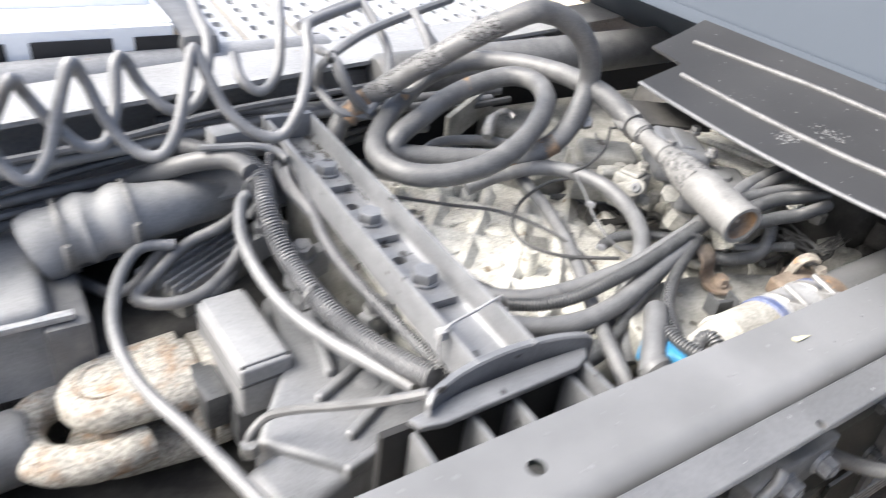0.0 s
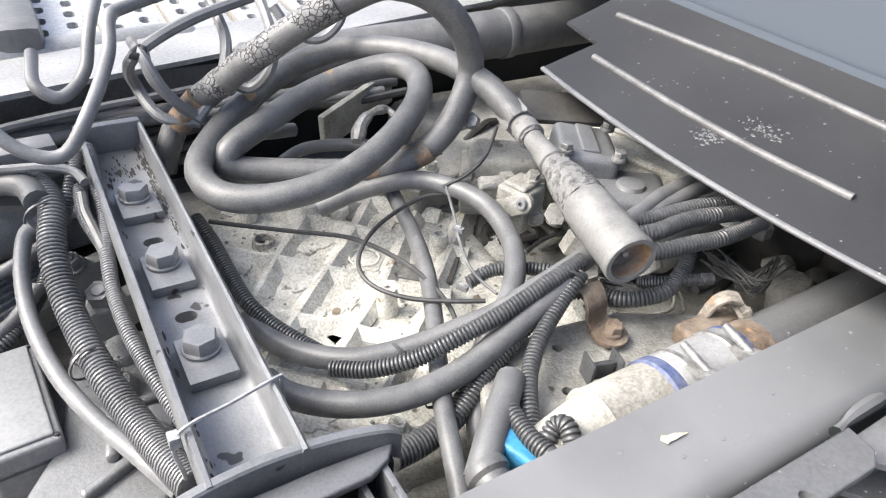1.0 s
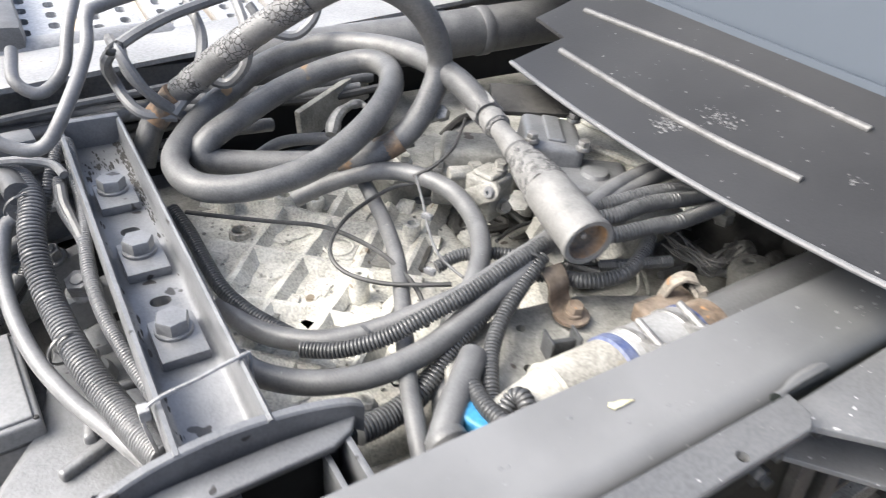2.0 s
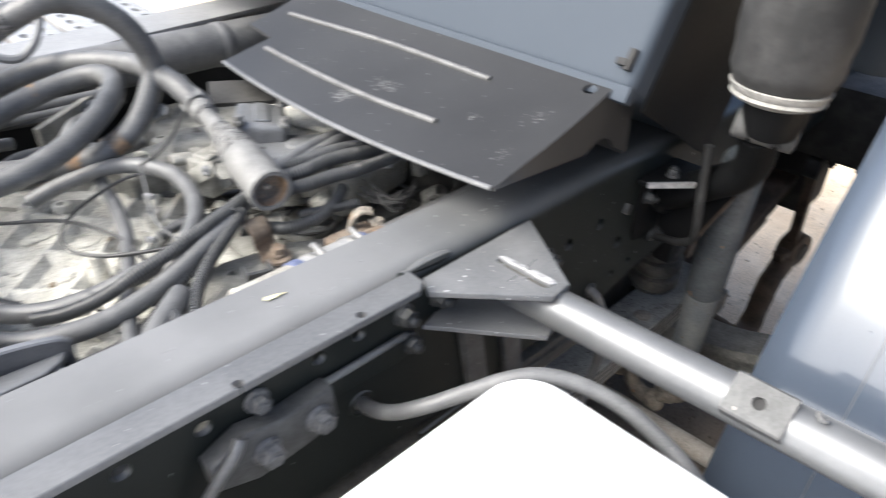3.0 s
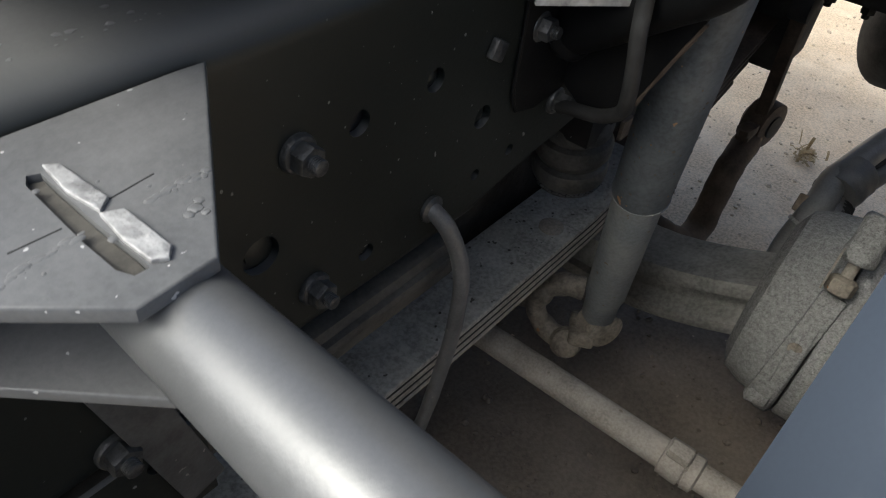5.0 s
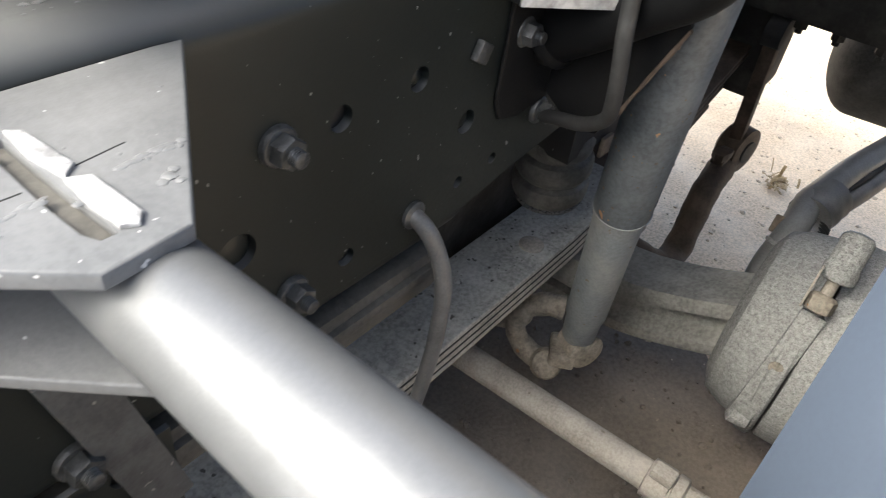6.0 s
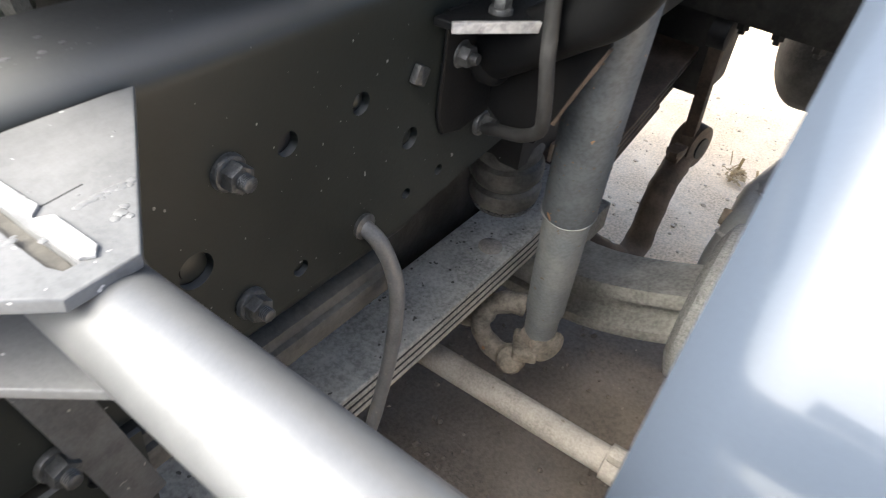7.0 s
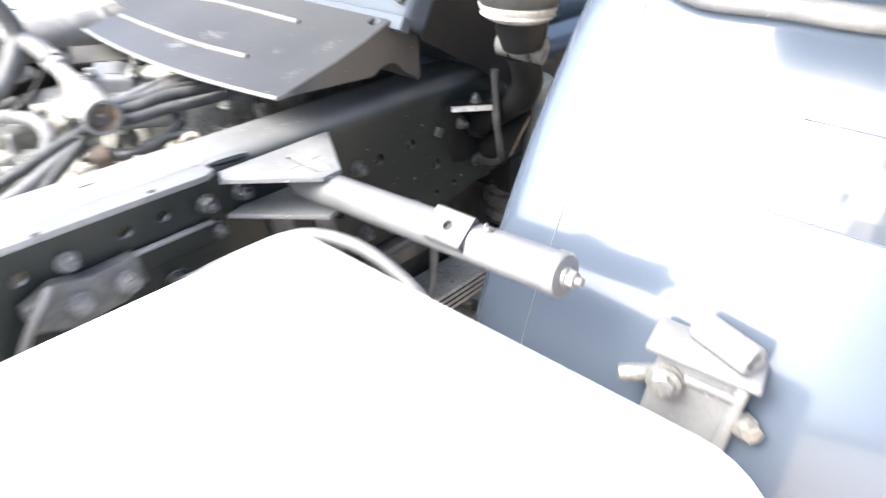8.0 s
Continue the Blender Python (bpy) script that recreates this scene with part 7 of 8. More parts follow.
def make_propeller_joint():
    pj = thing("propeller_joint", "pale rusted universal joint of the propeller shaft", "universal joint", (-0.95, 0.62, 0.5))
    c, f = V((-1.003, 0.593, 0.600)), V((-0.884, 0.594, 0.600))
    d = (f - c).normalized()
    side = d.cross(V((0, 0, 1))).normalized()
    part("flange", lathe([(-0.020, 0.070), (-0.016, 0.082), (-0.002, 0.084), (0.0, 0.080)], f, d, 36), RUSTPALE, pj)
    part("flange_plate", lathe([(0.005, 0.080), (0.007, 0.088), (0.028, 0.088), (0.030, 0.080)], f, d, 36), RUSTPALE, pj)
    part("flange_gap", lathe([(-0.003, 0.076), (0.008, 0.076)], f, d, 30), RUST, pj)
    part("coupling", lathe([(0.028, 0.060), (0.05, 0.055), (0.16, 0.055)], f, d, 28), GRIME, pj)
    for sg in (1, -1):
        s = V((0, 0, sg))
        b = bmesh.new()
        n = 14
        rows = []
        for i in range(n + 1):
            u = i / n
            p = c - d * 0.062 + (f - c + d * 0.05) * u + s * (0.046 + 0.006 * u)
            k = math.sqrt(max(0.02, 1 - max(0, 1 - u * 2.6) ** 2))
            w, t_ = (0.062 + 0.012 * u) * k, 0.030 * (0.55 + 0.45 * k)
            rows.append([b.verts.new(p + side * (w * math.copysign(abs(math.cos(a)) ** 0.7, math.cos(a))) + s * (t_ * math.copysign(abs(math.sin(a)) ** 0.7, math.sin(a)))) for a in [2 * math.pi * q / 20 for q in range(20)]])
        for a_, c_ in zip(rows, rows[1:]):
            for q in range(20):
                b.faces.new((a_[q], a_[(q + 1) % 20], c_[(q + 1) % 20], c_[q]))
        b.faces.new(rows[0][::-1])
        b.faces.new(rows[-1])
        part("flange_yoke_arm", b, RUSTPALE, pj)
        part("bearing_cap", lathe([(0, 0.036), (0.003, 0.036), (0.004, 0.031), (0.001, 0.029), (0.002, 0.01)], c + s * 0.074, s, 24), RUSTPALE, pj)
        part("retaining_ring", lathe([(0.0, 0.036), (0.002, 0.0395), (0.004, 0.036)], c + s * 0.072, s, 24, caps=False), RUST, pj)
    part("cross", rod(c - V((0, 0, 0.05)), c + V((0, 0, 0.05)), 0.022, 18), RUST, pj)
    part("cross_pin", rod(c - side * 0.085, c + side * 0.085, 0.022, 18), RUST, pj)
    for sg in (1, -1):
        part("shaft_yoke_arm", sweep([c + side * 0.066 * sg + d * 0.034, c + side * 0.074 * sg, c + side * 0.070 * sg - d * 0.05, c + side * 0.045 * sg - d * 0.095, c - d * 0.115], 0.027, 18, 0.008, lumps=0.12), RUSTPALE, pj)
    part("shaft", rod(c - d * 0.10, c - d * 0.75 + V((0, 0, -0.05)), 0.052, 28), HOSEL, pj)
    return pj


make_propeller_joint()


def make_intake():
    it = thing("air_intake_duct", "grey ribbed rubber air duct with wire clamps", "duct", (-1.0, 0.8, 0.7))
    pts = [(-1.047, 0.795, 0.770), (-1.008, 0.796, 0.785), (-0.976, 0.801, 0.790), (-0.944, 0.798, 0.795), (-0.912, 0.798, 0.800), (-0.860, 0.804, 0.800), (-0.804, 0.821, 0.790), (-0.750, 0.848, 0.770)]
    pipe_profile(it, "duct", [V(p) for p in smooth_path(pts, 0.012)], [0.052 + 0.004 * math.sin(k * 1.3) if k < 14 else max(0.03, 0.045 - 0.0012 * (k - 14)) for k in range(len(smooth_path(pts, 0.012)))], DUCTM)
    for p in (pts[1], pts[4]):
        d = (V(pts[4]) - V(pts[1])).normalized()
        part("clamp", lathe([(0, 0.0575), (0.001, 0.0585), (0.006, 0.0585), (0.007, 0.0575)], p, d, 32, caps=False), STEEL, it, "thin steel clamp")
        part("clamp_bolt", rod(V(p) + V((0.0, -0.058, -0.02)), V(p) + V((0.0, -0.058, 0.02)), 0.006, 10), STEEL, it)
    t = thing("air_filter_box", "grey air filter housing beside the intake duct", "housing", (-1.15, 0.8, 0.5))
    part("housing", box(-1.55, -1.045, 0.66, 0.95, 0.50, 0.765, 0.02, seg=3), DUCTM, t)
    part("bracket_edge", box(-1.5, -1.02, 0.650, 0.664, 0.742, 0.752, 0.002), ALU, t)
    part("flange", box(-1.06, -1.0, 0.64, 0.90, 0.55, 0.74, 0.012), HOSE, t)


make_intake()


def make_gearbox_rear():
    gr = thing("rear_housing", "grey cast gearbox rear cover with ribs", "housing", (-0.75, 0.4, 0.5))
    top = [(-0.758, 0.609, 0.735), (-0.678, 0.463, 0.735), (-0.627, 0.335, 0.730), (-0.688, 0.287, 0.720), (-0.790, 0.278, 0.710), (-0.870, 0.363, 0.700), (-0.790, 0.479, 0.720)]
    part("cover", slab([(p[0], p[1]) for p in top], 0.55, 0.722, 0.012), PCAST, gr)
    for a, e in (((-0.778, 0.390, 0.728), (-0.677, 0.438, 0.728)), ((-0.768, 0.317, 0.728), (-0.679, 0.367, 0.728)), ((-0.714, 0.571, 0.728), (-0.743, 0.425, 0.728)), ((-0.792, 0.275, 0.724), (-0.675, 0.304, 0.728))):
        a, e = V(a), V(e)
        d = e - a
        part("rib", box(0, d.length, -0.007, 0.007, -0.02, 0.006, 0.006, Matrix.Translation(a) @ Matrix.Rotation(math.atan2(d.y, d.x), 4, "Z"), seg=3), PCAST, gr)
    # lumpy side casting below the crossmember
    part("side_casting", box(-0.765, -0.655, 0.29, 0.66, 0.52, 0.705, 0.03, seg=4), PCAST, gr)
    for x, y, z, r in ((-0.70, 0.40, 0.705, 0.022), (-0.69, 0.47, 0.70, 0.028), (-0.715, 0.545, 0.705, 0.020), (-0.70, 0.61, 0.70, 0.026), (-0.735, 0.44, 0.70, 0.018)):
        part("boss", lathe([(-0.02, r * 1.15), (0.012, r), (0.019, r * 0.8), (0.021, r * 0.4)], (x, y, z), (-0.15, -0.1, 1), 22), PCAST, gr)
    for y in (0.355, 0.505):
        part("cross_rib", box(-0.755, -0.662, y - 0.006, y + 0.006, 0.69, 0.722, 0.005, seg=3), PCAST, gr)
    m = Matrix.Translation((-0.822, 0.312, 0.700)) @ Matrix.Rotation(0.3, 4, "Z")
    part("block", box(-0.065, 0.055, -0.05, 0.045, -0.12, 0.012, 0.02, m, seg=4), PCAST, gr)
    part("nut", hexagon((-0.881, 0.350, 0.720), (0, 0, 1), 0.02, 0.018), STEEL, gr)
    part("pillar", box(-0.03, 0.03, -0.06, 0.06, -0.16, 0.0, 0.01, Matrix.Translation((-0.802, 0.535, 0.710)) @ Matrix.Rotation(0.2, 4, "Z")), CONDUIT, gr)
    t = thing("ribbed_cover", "pale ribbed aluminium cover", "cover", (-0.9, 0.75, 0.65))
    m = Matrix.Translation((-0.810, 0.788, 0.700)) @ Matrix.Rotation(0.55, 4, "Z")
    part("base", box(-0.10, 0.10, -0.05, 0.05, -0.08, 0.0, 0.01, m), CASTD, t)
    for k in range(7):
        part("fin", box(-0.10, 0.10, -0.048 + 0.015 * k, -0.042 + 0.015 * k, -0.005, 0.014, 0.002, m), ALU, t)
    t = thing("hose_bracket", "drilled grey plate bracket behind the hoses", "bracket", (-0.85, 0.8, 0.75))
    m = Matrix.Translation((-0.812, 0.854, 0.800)) @ Matrix.Rotation(0.15, 4, "Z")
    plate = part("plate", box(-0.10, 0.10, -0.06, 0.05, -0.004, 0.004, 0.002, m), GREYBOX, t)
    c = bmesh.new()
    for x in (-0.05, -0.015, 0.02):
        rod(m @ V((x, -0.01, -0.05)), m @ V((x, -0.01, 0.05)), 0.010, 14, c)
    cut(plate, c)
    part("clip", box(-0.035, 0.035, -0.02, 0.02, -0.03, 0.016, 0.005, Matrix.Translation((-0.745, 0.817, 0.900)) @ Matrix.Rotation(0.1, 4, "Z")), HOSEL, t)


make_gearbox_rear()


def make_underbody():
    """Dark filler masses added below, which close the frame and hold back light."""
    t = thing("engine_block", "dark engine mass added under the tilted cab", "engine", (0.7, 0.5, 0.3))
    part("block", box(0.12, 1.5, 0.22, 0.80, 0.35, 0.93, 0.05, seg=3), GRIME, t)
    # Added dark mass that blackens the gap below the rail.
    part("gap_filler", box(0.13, 1.3, 0.145, 0.23, 0.24, 0.90, 0.02), GRIME, t)
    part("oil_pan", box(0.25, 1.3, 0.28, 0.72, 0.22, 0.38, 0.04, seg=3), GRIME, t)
    t = thing("underbody_filler", "dark filler masses under the transmission", "underbody", (-0.7, 0.5, 0.2))
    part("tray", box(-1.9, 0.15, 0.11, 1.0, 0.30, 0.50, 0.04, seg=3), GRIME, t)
    # Unseen walls added to keep light from under the truck.
    part("far_blocker", box(-1.9, 1.35, 1.06, 1.09, 0.01, 0.84, 0.008), DARK, t)
    part("rear_blocker", box(-1.93, -1.90, 0.05, 1.09, 0.01, 0.60, 0.008), DARK, t)
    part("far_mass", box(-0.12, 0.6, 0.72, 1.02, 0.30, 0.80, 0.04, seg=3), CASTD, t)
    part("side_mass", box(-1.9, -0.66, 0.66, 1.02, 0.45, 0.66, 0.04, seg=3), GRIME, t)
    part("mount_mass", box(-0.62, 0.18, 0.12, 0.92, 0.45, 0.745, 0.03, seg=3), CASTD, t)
    rng = random.Random(5)
    g = thing("loom_clutter", "dark grimy cable ends and brackets in the frame", "clutter", (-0.2, 0.4, 0.6))
    for k in range(46):
        x, y = rng.uniform(-0.14, 0.1), rng.uniform(0.15, 0.8)
        z = 0.79 if y > 0.3 else 0.74
        a = V((x, y, z))
        q = [a]
        for s in range(4):
            q.append(q[-1] + V((rng.uniform(-0.07, 0.07), rng.uniform(-0.06, 0.06), rng.uniform(-0.015, 0.02))))
        part("cable_end", sweep(q, rng.choice((0.003, 0.005, 0.007)), 7, 0.012), rng.choice((GRIME, CASTD, CONDUIT, HOSE, CASTD)), g)
    for k in range(46):
        x, y = rng.uniform(-0.2, 0.12), rng.uniform(0.15, 0.75)
        c = V((x, y, rng.uniform(0.78, 0.87)))
        s = rng.uniform(0.008, 0.03)
        m = Matrix.Translation(c) @ Euler([rng.uniform(-0.6, 0.6) for _ in range(3)]).to_matrix().to_4x4()
        if k % 3:
            part("cast_boss", lathe([(-s * 1.6, s * 1.15), (-s * 0.2, s), (s * 0.15, s * 0.9), (s * 0.3, s * 0.55), (s * 0.3, s * 0.3), (s * 0.1, s * 0.28)], c, m.to_3x3() @ V((0, 0, 1)), 18), rng.choice((CAST, CASTD, GRIME, CASTD)), g)
        else:
            part("bolt_head", hexagon(c, (rng.uniform(-0.4, 0.4), rng.uniform(-0.5, 0.1), 1), s * 1.2, s, None, k), rng.choice((CASTD, STEEL, RUST)), g)


make_underbody()


# ---- worn places on the coiled hose ----
coil = [o for o in bpy.data.objects if o.name == "coiled_hose"][0]
for q in ([(-0.561, 0.783, 0.922), (-0.545, 0.782, 0.940), (-0.528, 0.775, 0.962)], [(-0.363, 0.602, 0.903), (-0.347, 0.596, 0.906), (-0.330, 0.592, 0.910)], [(-0.308, 0.583, 0.920), (-0.295, 0.575, 0.929), (-0.283, 0.571, 0.937)]):
    part("rust_patch", sweep(q, 0.0181, 18, 0.005, lumps=0.05), RUSTY, coil, "rust-coloured worn patch")
part("cracked_sleeve", sweep([(-0.521, 0.778, 0.963), (-0.503, 0.750, 0.990), (-0.479, 0.723, 1.022), (-0.457, 0.695, 1.050), (-0.430, 0.675, 1.076), (-0.405, 0.655, 1.100), (-0.382, 0.640, 1.118)], 0.0186, 20, 0.004, lumps=0.09), CRACKED, coil, "cracked and crazed outer sleeve")


# ---- spiral cables ----
def spiral(label, pts, r=0.0085):
    return line("spiral_cable", label, "cable", r, COILM, 0, pts)


S1 = "grey rubber spiral trailer cable hanging in loops"
spiral(S1, [(-1.065, 0.722, 1.050), (-1.067, 0.724, 0.970), (-1.039, 0.709, 0.930), (-1.009, 0.723, 0.950), (-0.983, 0.748, 1.010), (-0.961, 0.757, 1.060), (-0.946, 0.766, 1.030), (-0.930, 0.749, 0.980), (-0.906, 0.728, 0.945), (-0.875, 0.708, 0.940), (-0.847, 0.721, 0.970), (-0.822, 0.754, 1.020), (-0.802, 0.780, 1.060), (-0.792, 0.764, 1.030), (-0.775, 0.736, 0.985), (-0.743, 0.712, 0.955), (-0.705, 0.701, 0.950), (-0.668, 0.717, 0.990), (-0.626, 0.791, 1.030), (-0.612, 0.833, 1.060), (-0.588, 0.857, 1.065), (-0.475, 0.924, 1.070)])
spiral(S1, [(-1.101, 0.722, 0.930), (-1.055, 0.755, 1.000), (-1.030, 0.741, 1.050), (-1.017, 0.769, 1.020), (-0.993, 0.757, 0.980), (-0.963, 0.742, 0.950), (-0.934, 0.742, 0.955), (-0.912, 0.779, 0.990), (-0.901, 0.804, 1.040), (-0.888, 0.812, 1.040), (-0.870, 0.818, 1.000), (-0.844, 0.794, 0.970), (-0.812, 0.794, 0.965), (-0.783, 0.812, 0.990), (-0.759, 0.863, 1.040), (-0.753, 0.939, 1.060), (-0.736, 1.062, 1.080)])
spiral(S1, [(-0.707, 0.906, 1.000), (-0.714, 0.847, 0.980), (-0.688, 0.831, 0.965), (-0.652, 0.858, 0.985), (-0.630, 0.902, 1.030), (-0.587, 1.021, 1.070)])
spiral("grey trailer cable tied in a bundle", [(-0.608, 0.879, 1.050), (-0.511, 0.938, 1.060), (-0.384, 0.989, 1.070)], 0.0075)
spiral("grey trailer cable tied in a bundle", [(-0.531, 0.768, 0.930), (-0.577, 0.781, 0.940), (-0.596, 0.821, 0.970), (-0.601, 0.789, 1.020), (-0.526, 0.817, 1.050), (-0.410, 0.874, 1.060), (-0.285, 0.924, 1.070)], 0.0078)
spiral("grey trailer cable dropping from the bundle", [(-0.588, 0.854, 1.020), (-0.591, 0.771, 1.030), (-0.568, 0.752, 0.980), (-0.522, 0.766, 0.930)], 0.0075)
spiral("grey trailer cable looped beside the bundle", [(-0.473, 0.940, 1.080), (-0.470, 0.876, 1.050), (-0.472, 0.818, 1.020), (-0.498, 0.772, 0.980), (-0.537, 0.758, 0.940)], 0.008)
spiral("grey trailer cable dropping from the bundle", [(-0.584, 0.796, 1.030), (-0.583, 0.764, 1.000), (-0.541, 0.771, 0.940)], 0.007)
spiral("grey trailer cable hanging behind the hose", [(-0.418, 0.836, 1.080), (-0.423, 0.768, 1.040), (-0.433, 0.751, 1.000), (-0.458, 0.764, 0.970), (-0.488, 0.780, 0.980)], 0.0075)
spiral("grey trailer cable hanging behind the hose", [(-0.390, 0.851, 1.050), (-0.372, 0.824, 1.020), (-0.338, 0.811, 1.010), (-0.306, 0.812, 1.030), (-0.279, 0.843, 1.060)], 0.0075)
part("cable_knot", sweep([(-0.595, 0.793, 1.030), (-0.598, 0.770, 1.030), (-0.587, 0.778, 1.033), (-0.588, 0.788, 1.035), (-0.603, 0.768, 1.033), (-0.589, 0.771, 1.030)], 0.005, 10, 0.006), WIRE, None, "black tape knot round the trailer cables", category="tape")


# ---- beyond the far rail ----
def make_far_side():
    d = thing("exhaust_duct", "large dusty grey pipe with rust patches beyond the coil", "pipe", (0.2, 0.96, 0.88))
    part("duct", rod((-0.42, 0.955, 0.915), (1.0, 0.97, 0.935), 0.046, 32), HOSEW, d)
    part("band", lathe([(0, 0.0475), (0.002, 0.049), (0.022, 0.049), (0.024, 0.0475)], (0.10, 0.96, 0.922), (1, 0.01, 0.014), 32), HOSE, d)
    w = thing("walkway", "pale perforated aluminium walkway planks", "walkway", (-0.4, 1.3, 0.9))
    u = (V((-0.560, 1.050, 0.930)) - V((-0.540, 1.493, 0.930)))
    u.z = 0
    u.normalize()
    v = V((-u.y, u.x, 0))
    org = V((-0.638, 1.081, 0.930))
    for k in range(7):
        a = org + v * (-0.02 + 0.118 * k)
        if v.x < 0:
            a = org - v * (-0.02 + 0.118 * k)
        m = Matrix.Translation(a) @ Matrix(((u.x, v.x, 0), (u.y, v.y, 0), (0, 0, 1))).to_4x4()
        plank = part("plank", box(-0.9, 0.0, -0.052, 0.052, -0.025, 0.0, 0.003, m), ALU, w)
        c = bmesh.new()
        for s in range(14):
            for off in (-0.024, 0.024):
                x = -0.040 - 0.062 * s - (0.03 if off > 0 else 0)
                arc = [(math.cos(radians(q)) * 0.009 + g * 0.009, math.sin(radians(q)) * 0.009) for g, q in [(1, -90 + 45 * k_) for k_ in range(5)] + [(-1, 90 + 45 * k_) for k_ in range(5)]]
                slab([(x + p, off + q) for p, q in arc], -0.012, 0.02, 0, m, c)
        cut(plank, c)
    part("edge_angle", box(-0.70, 0.1, 1.03, 1.05, 0.86, 0.905, 0.003), FARRAIL, w)
    p = thing("deck_cover", "white ribbed sheet deck cover with dark slots", "cover", (-1.1, 1.3, 0.9))
    part("sheet", box(-2.0, -0.755, 1.10, 1.9, 0.972, 0.998, 0.006), PANELW, p)
    for k in range(7):
        part("pressed_rib", box(-2.0, -0.77, 1.20 + 0.10 * k, 1.235 + 0.10 * k, 0.993, 1.012, 0.006), PANELW, p)
    part("front_flange", box(-2.0, -0.757, 1.085, 1.10, 0.915, 0.995, 0.003), PANELW, p)
    for x0, x1 in ((-1.2, -1.02), (-0.985, -0.86), (-0.825, -0.72), (-1.4, -1.24)):
        part("slot", box(x0, x1, 1.081, 1.0845, 0.938, 0.978, 0.002), DARK, p)
    part("cross_tube", rod((-2.0, 0.985, 0.915), (-0.45, 1.105, 0.915), 0.040, 28), FARRAIL, p)
    part("dark_side", box(-0.752, -0.68, 1.06, 1.9, 0.86, 0.985, 0.02), HOSE, p)

    rng = random.Random(17)
    for k in range(6):
        pts = []
        for q in range(10):
            x = -2.0 + 0.18 * q
            pts.append((x, 0.605 + 0.19 * (x + 2.2) + rng.uniform(-0.008, 0.008) + 0.006 * k, 0.905 - 0.024 * k + rng.uniform(-0.006, 0.006)))
        line("rail_cable", "grey cable strapped along the far chassis rail", "cable", rng.choice((0.007, 0.009, 0.011)), rng.choice((HOSE, HOSEL, CONDUIT)), 0, pts)


make_far_side()


# ---- fender fittings ----
def make_latch():
    t = thing("fender_latch", "grey latch bracket with bolts in front of the fender", "latch", (-0.05, -0.66, 0.78))
    run = V((0.186, -0.977, -0.10)).normalized()
    outw = V((-0.977, -0.186, 0.0)).normalized()
    up = run.cross(outw).normalized()
    up = up if up.z > 0 else -up
    m = Matrix.Translation((-0.050, -0.667, 0.862)) @ Matrix((outw, run, up)).transposed().to_4x4()
    part("body", box(-0.04, 0.010, -0.046, 0.050, -0.11, 0.002, 0.007, m, seg=3), GUSSET, t)
    part("top_plate", box(-0.04, 0.022, -0.060, 0.062, 0.002, 0.011, 0.004, m, seg=3), GUSSET, t)
    part("lower_lip", box(0.008, 0.018, -0.012, 0.044, -0.024, -0.014, 0.004, m, seg=3), GUSSET, t)
    part("end_cheek", box(-0.04, 0.018, 0.040, 0.053, -0.105, 0.0, 0.005, m, seg=3), GUSSET, t)
    b = lathe([(0, 0.020), (0.004, 0.020), (0.005, 0.017), (0.007, 0.017), (0.008, 0.0195), (0.012, 0.0195), (0.013, 0.016)], m @ V((0.010, -0.030, -0.030)), outw, 24)
    hexagon(m @ V((0.022, -0.030, -0.030)), outw, 0.024, 0.010, b, 0.3)
    part("collared_bolt", b, STEEL, t)
    b = lathe([(0, 0.012), (0.004, 0.0135), (0.008, 0.012), (0.009, 0.0145), (0.013, 0.0145), (0.014, 0.011), (0.020, 0.011)], m @ V((0.0, 0.056, -0.052)), outw + run * 0.8, 20)
    hexagon(m @ V((0.010, 0.068, -0.052)), outw + run * 0.8, 0.020, 0.010, b, 0.2)
    part("side_bolt", b, STEEL, t)
    a, e = m @ V((-0.030, -0.018, 0.026)), m @ V((0.006, 0.046, 0.030))
    tube = part("tube", lathe([(0, 0.015), (0.002, 0.0175), ((e - a).length - 0.003, 0.0175), ((e - a).length, 0.0165)], a, e - a, 24), GUSSET, t)
    c = bmesh.new()
    rod(e - (e - a).normalized() * 0.025, e + (e - a), 0.0105, 18, c)
    cut(tube, c)
    part("tube_lining", lathe([(-0.024, 0.0100), (-0.022, 0.0103), (-0.021, 0.002)], e, e - a, 18), RUST, t)
    part("pin", rod(m @ V((-0.004, -0.044, -0.042)), m @ V((0.012, -0.080, -0.050)), 0.010, 14), STEEL, t)


make_latch()


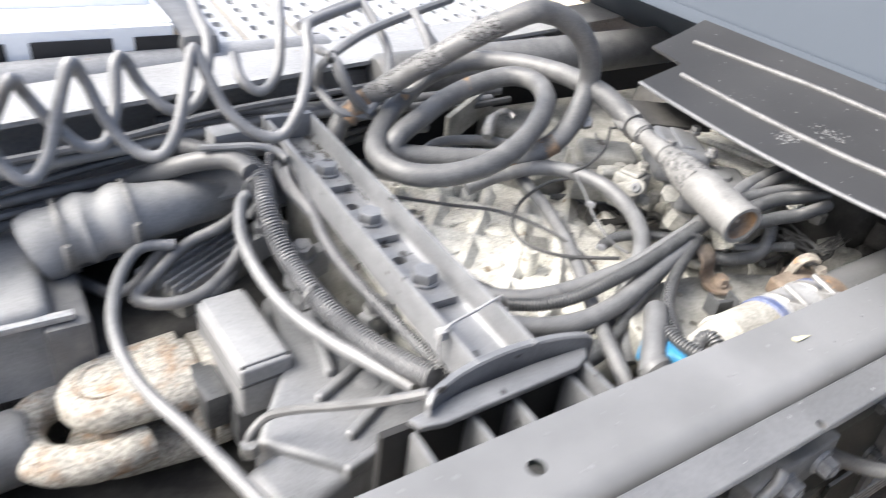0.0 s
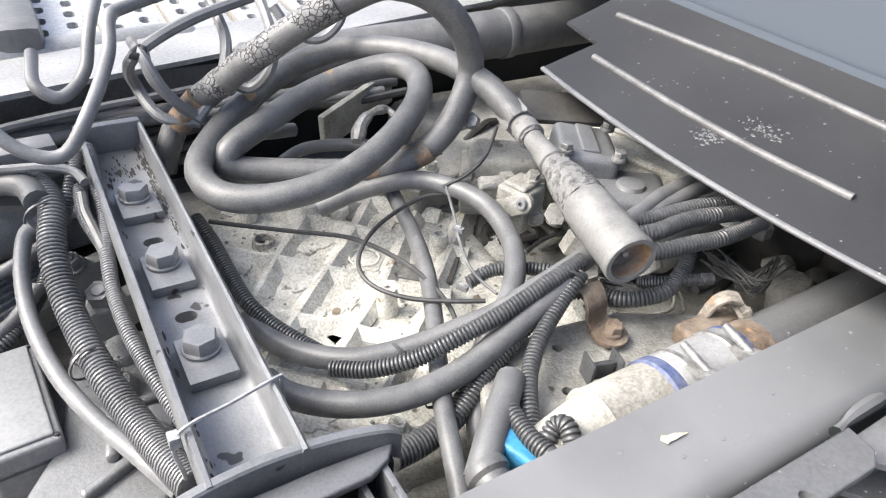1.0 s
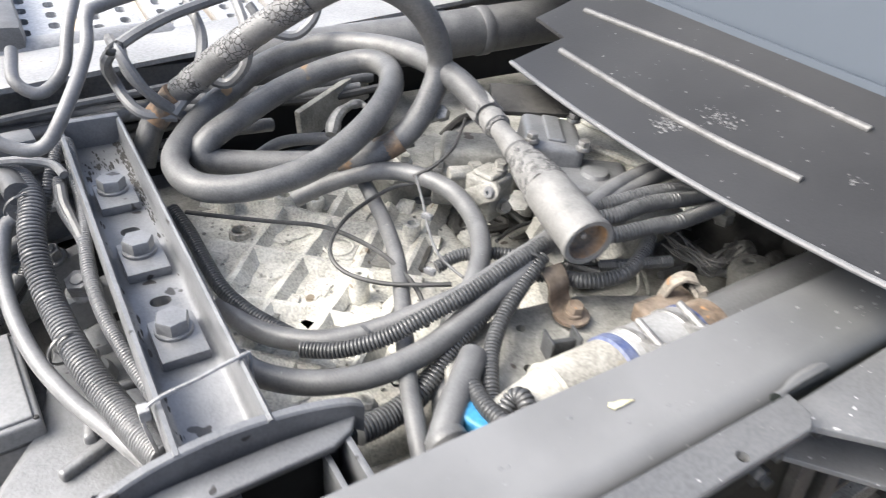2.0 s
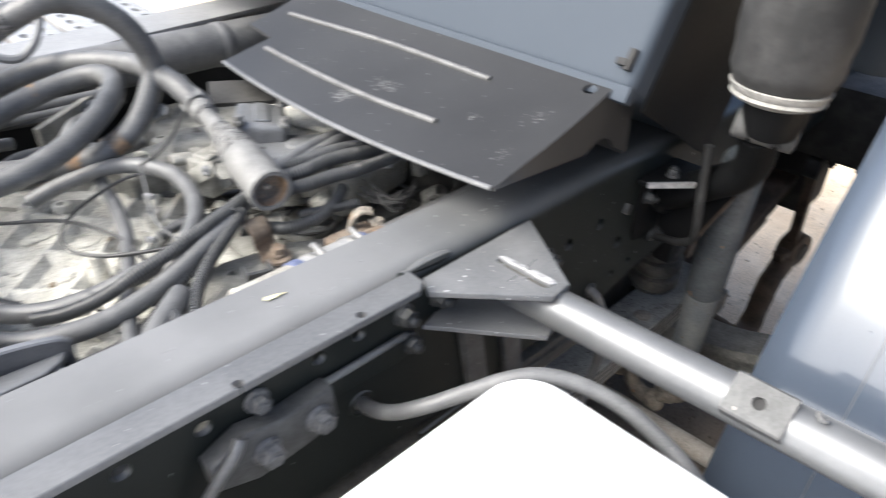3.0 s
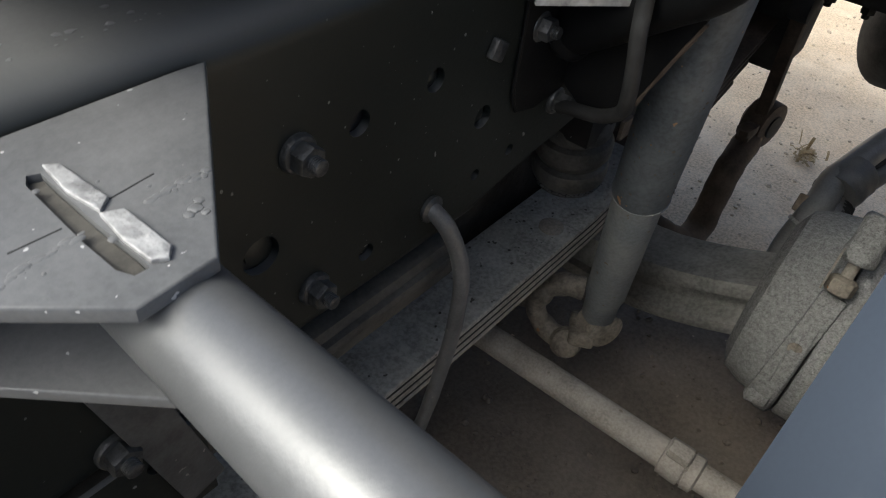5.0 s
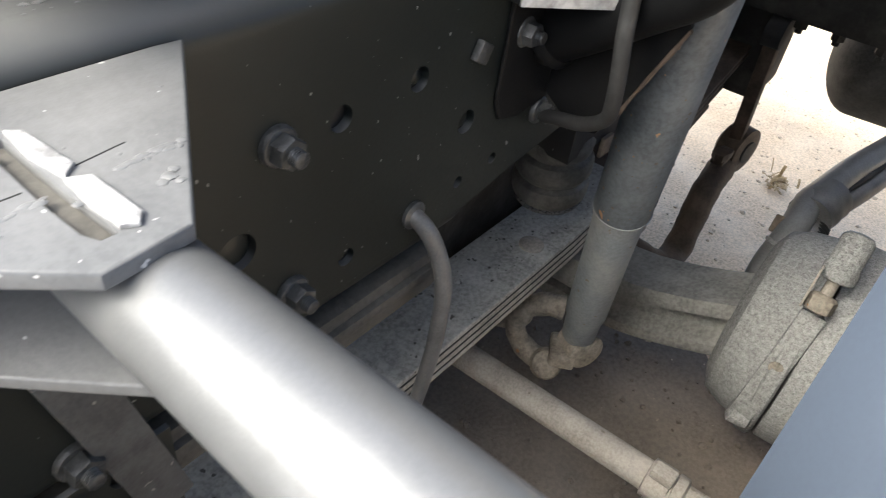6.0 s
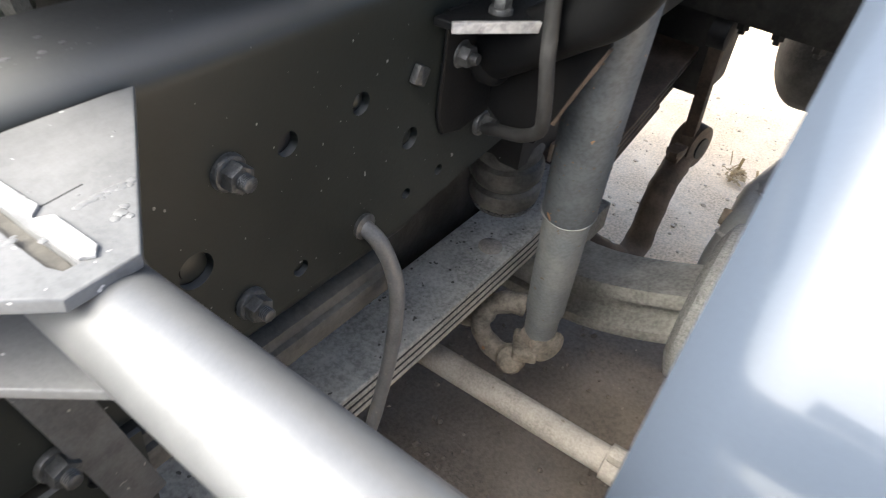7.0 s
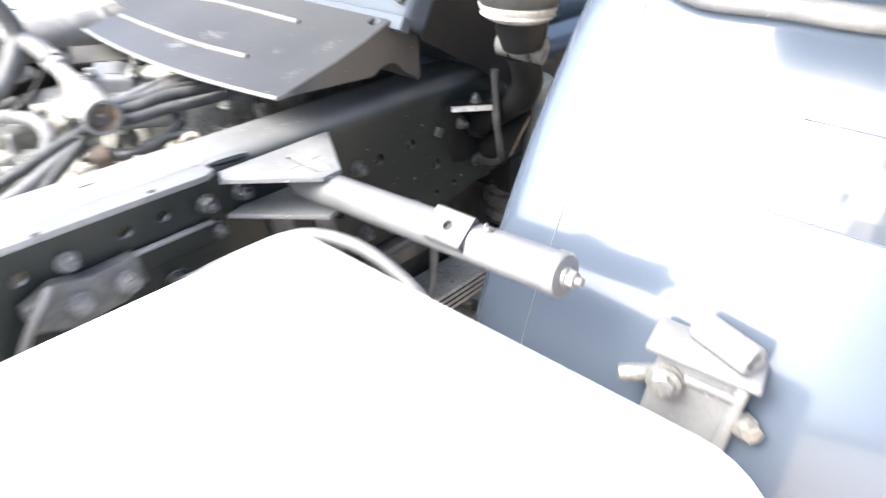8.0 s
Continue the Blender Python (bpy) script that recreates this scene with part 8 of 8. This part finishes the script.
def make_front_hardware():
    t = thing("brake_hose", "grey rubber hose bundle with tape and a corrugated sleeve", "hose", (0.95, -0.25, 0.36))
    part("hose", sweep([(1.50, -0.330, 0.480), (1.30, -0.284, 0.472), (1.20, -0.258, 0.464), (1.10, -0.238, 0.453), (1.05, -0.228, 0.443), (1.00, -0.229, 0.424), (0.97, -0.227, 0.402), (0.95, -0.221, 0.359), (0.94, -0.22, 0.31)], 0.0250, 20, 0.012), HOSEL, t)
    part("second_hose", sweep([(1.50, -0.362, 0.452), (1.30, -0.315, 0.449), (1.20, -0.289, 0.432), (1.10, -0.264, 0.425), (1.05, -0.252, 0.415), (1.00, -0.254, 0.405), (0.97, -0.252, 0.37)], 0.0200, 16, 0.012), HOSE, t)
    part("thin_line", sweep([(1.50, -0.354, 0.476), (1.30, -0.308, 0.472), (1.20, -0.284, 0.460), (1.10, -0.258, 0.450), (1.05, -0.247, 0.440), (1.00, -0.246, 0.425), (0.97, -0.245, 0.40)], 0.0065, 10, 0.012), RUBBER, t)
    part("tape_band", sweep([(1.105, -0.251, 0.440), (1.075, -0.245, 0.436), (1.04, -0.239, 0.427)], 0.0405, 20, 0.006, lumps=0.12), HOSE, t, "wrapped grey tape")
    part("sleeve", sweep([(1.045, -0.258, 0.412), (1.00, -0.262, 0.398), (0.96, -0.260, 0.355)], 0.0225, 18, 0.004, 0.008), RUBBER, t, "black corrugated sleeve")
    part("rusty_clip", box(-0.009, 0.009, -0.010, 0.010, -0.016, 0.016, 0.003, Matrix.Translation((0.985, -0.205, 0.418)) @ Matrix.Rotation(0.6, 4, "Y")), RUST, t, "small rusty clip")
    part("tie", lathe([(0, 0.030), (0.001, 0.036), (0.007, 0.036), (0.008, 0.030)], (0.968, -0.234, 0.396), (-0.4, 0.1, -0.75), 22), TIE, t, "pale cable tie")
    t = thing("air_tank", "dark dusty rounded air tank at the front", "tank", (1.7, -0.3, 0.45))
    part("hanger", box(1.62, 1.72, -0.30, -0.16, 0.60, 0.84, 0.01), GRIME, t)
    part("shell", lathe([(0.15 - 0.15 * math.cos(radians(q)) * 0.6 - 0.06, max(0.004, 0.15 * math.sin(radians(q)))) for q in range(0, 91, 9)] + [(0.5, 0.15)], (1.66, -0.075, 0.535), (0.1, -1, 0), 40), SPRINGDARK, t)
    t = thing("front_crossbeam", "dark front underbody crossbeam with bolts", "crossbeam", (1.6, 0.0, 0.6))
    part("beam", box(1.25, 1.5, -0.28, 0.9, 0.66, 0.86, 0.02), GRIME, t)
    for y in (-0.05, -0.12, -0.2):
        bolt(t, (1.30, y, 0.66), (0, 0, -1), 0.024, 0.018, 0.014, GRIME)
    t = thing("spring_hanger", "dark spring hanger under the chassis", "hanger", (1.38, 0.07, 0.6))
    part("hanger", box(1.30, 1.46, -0.02, 0.15, 0.47, 0.74, 0.02), GRIME, t)

    rng = random.Random(11)
    b = bmesh.new()
    for k in range(46):
        u = abs(rng.gauss(0, 1))
        x, y = 1.90 + rng.gauss(0, 0.022), -0.05 - 0.022 * u + rng.gauss(0, 0.008)
        d = V((rng.uniform(-1, 1), rng.uniform(-0.6, 0.2), rng.uniform(-0.05, 0.3))).normalized() * rng.uniform(0.02, 0.05)
        p = V((x, y, 0.010 + rng.uniform(0, 0.012)))
        ribbon([p, p + d * 0.5 + V((0, 0, 0.004)), p + d], (rng.uniform(-1, 1), 1, 0.3), rng.uniform(0.003, 0.010), 0.0012, b, 0.012)
    part("straw_clump", b, STRAW, None, "small clump of dry leaves on the sand", category="straw", kind="stuff")

    # Box added to shut out low light from the front.
    t = thing("added_bumper", "dark bumper box added to block light from the front", "bumper", (1.8, 0.0, 0.62))
    part("bumper", box(1.76, 1.84, -1.0, 1.0, 0.66, 0.95, 0.03, seg=3), DARK, t)
    part("bracket", box(1.50, 1.77, -0.24, -0.10, 0.66, 0.84, 0.02), DARK, t)


make_front_hardware()
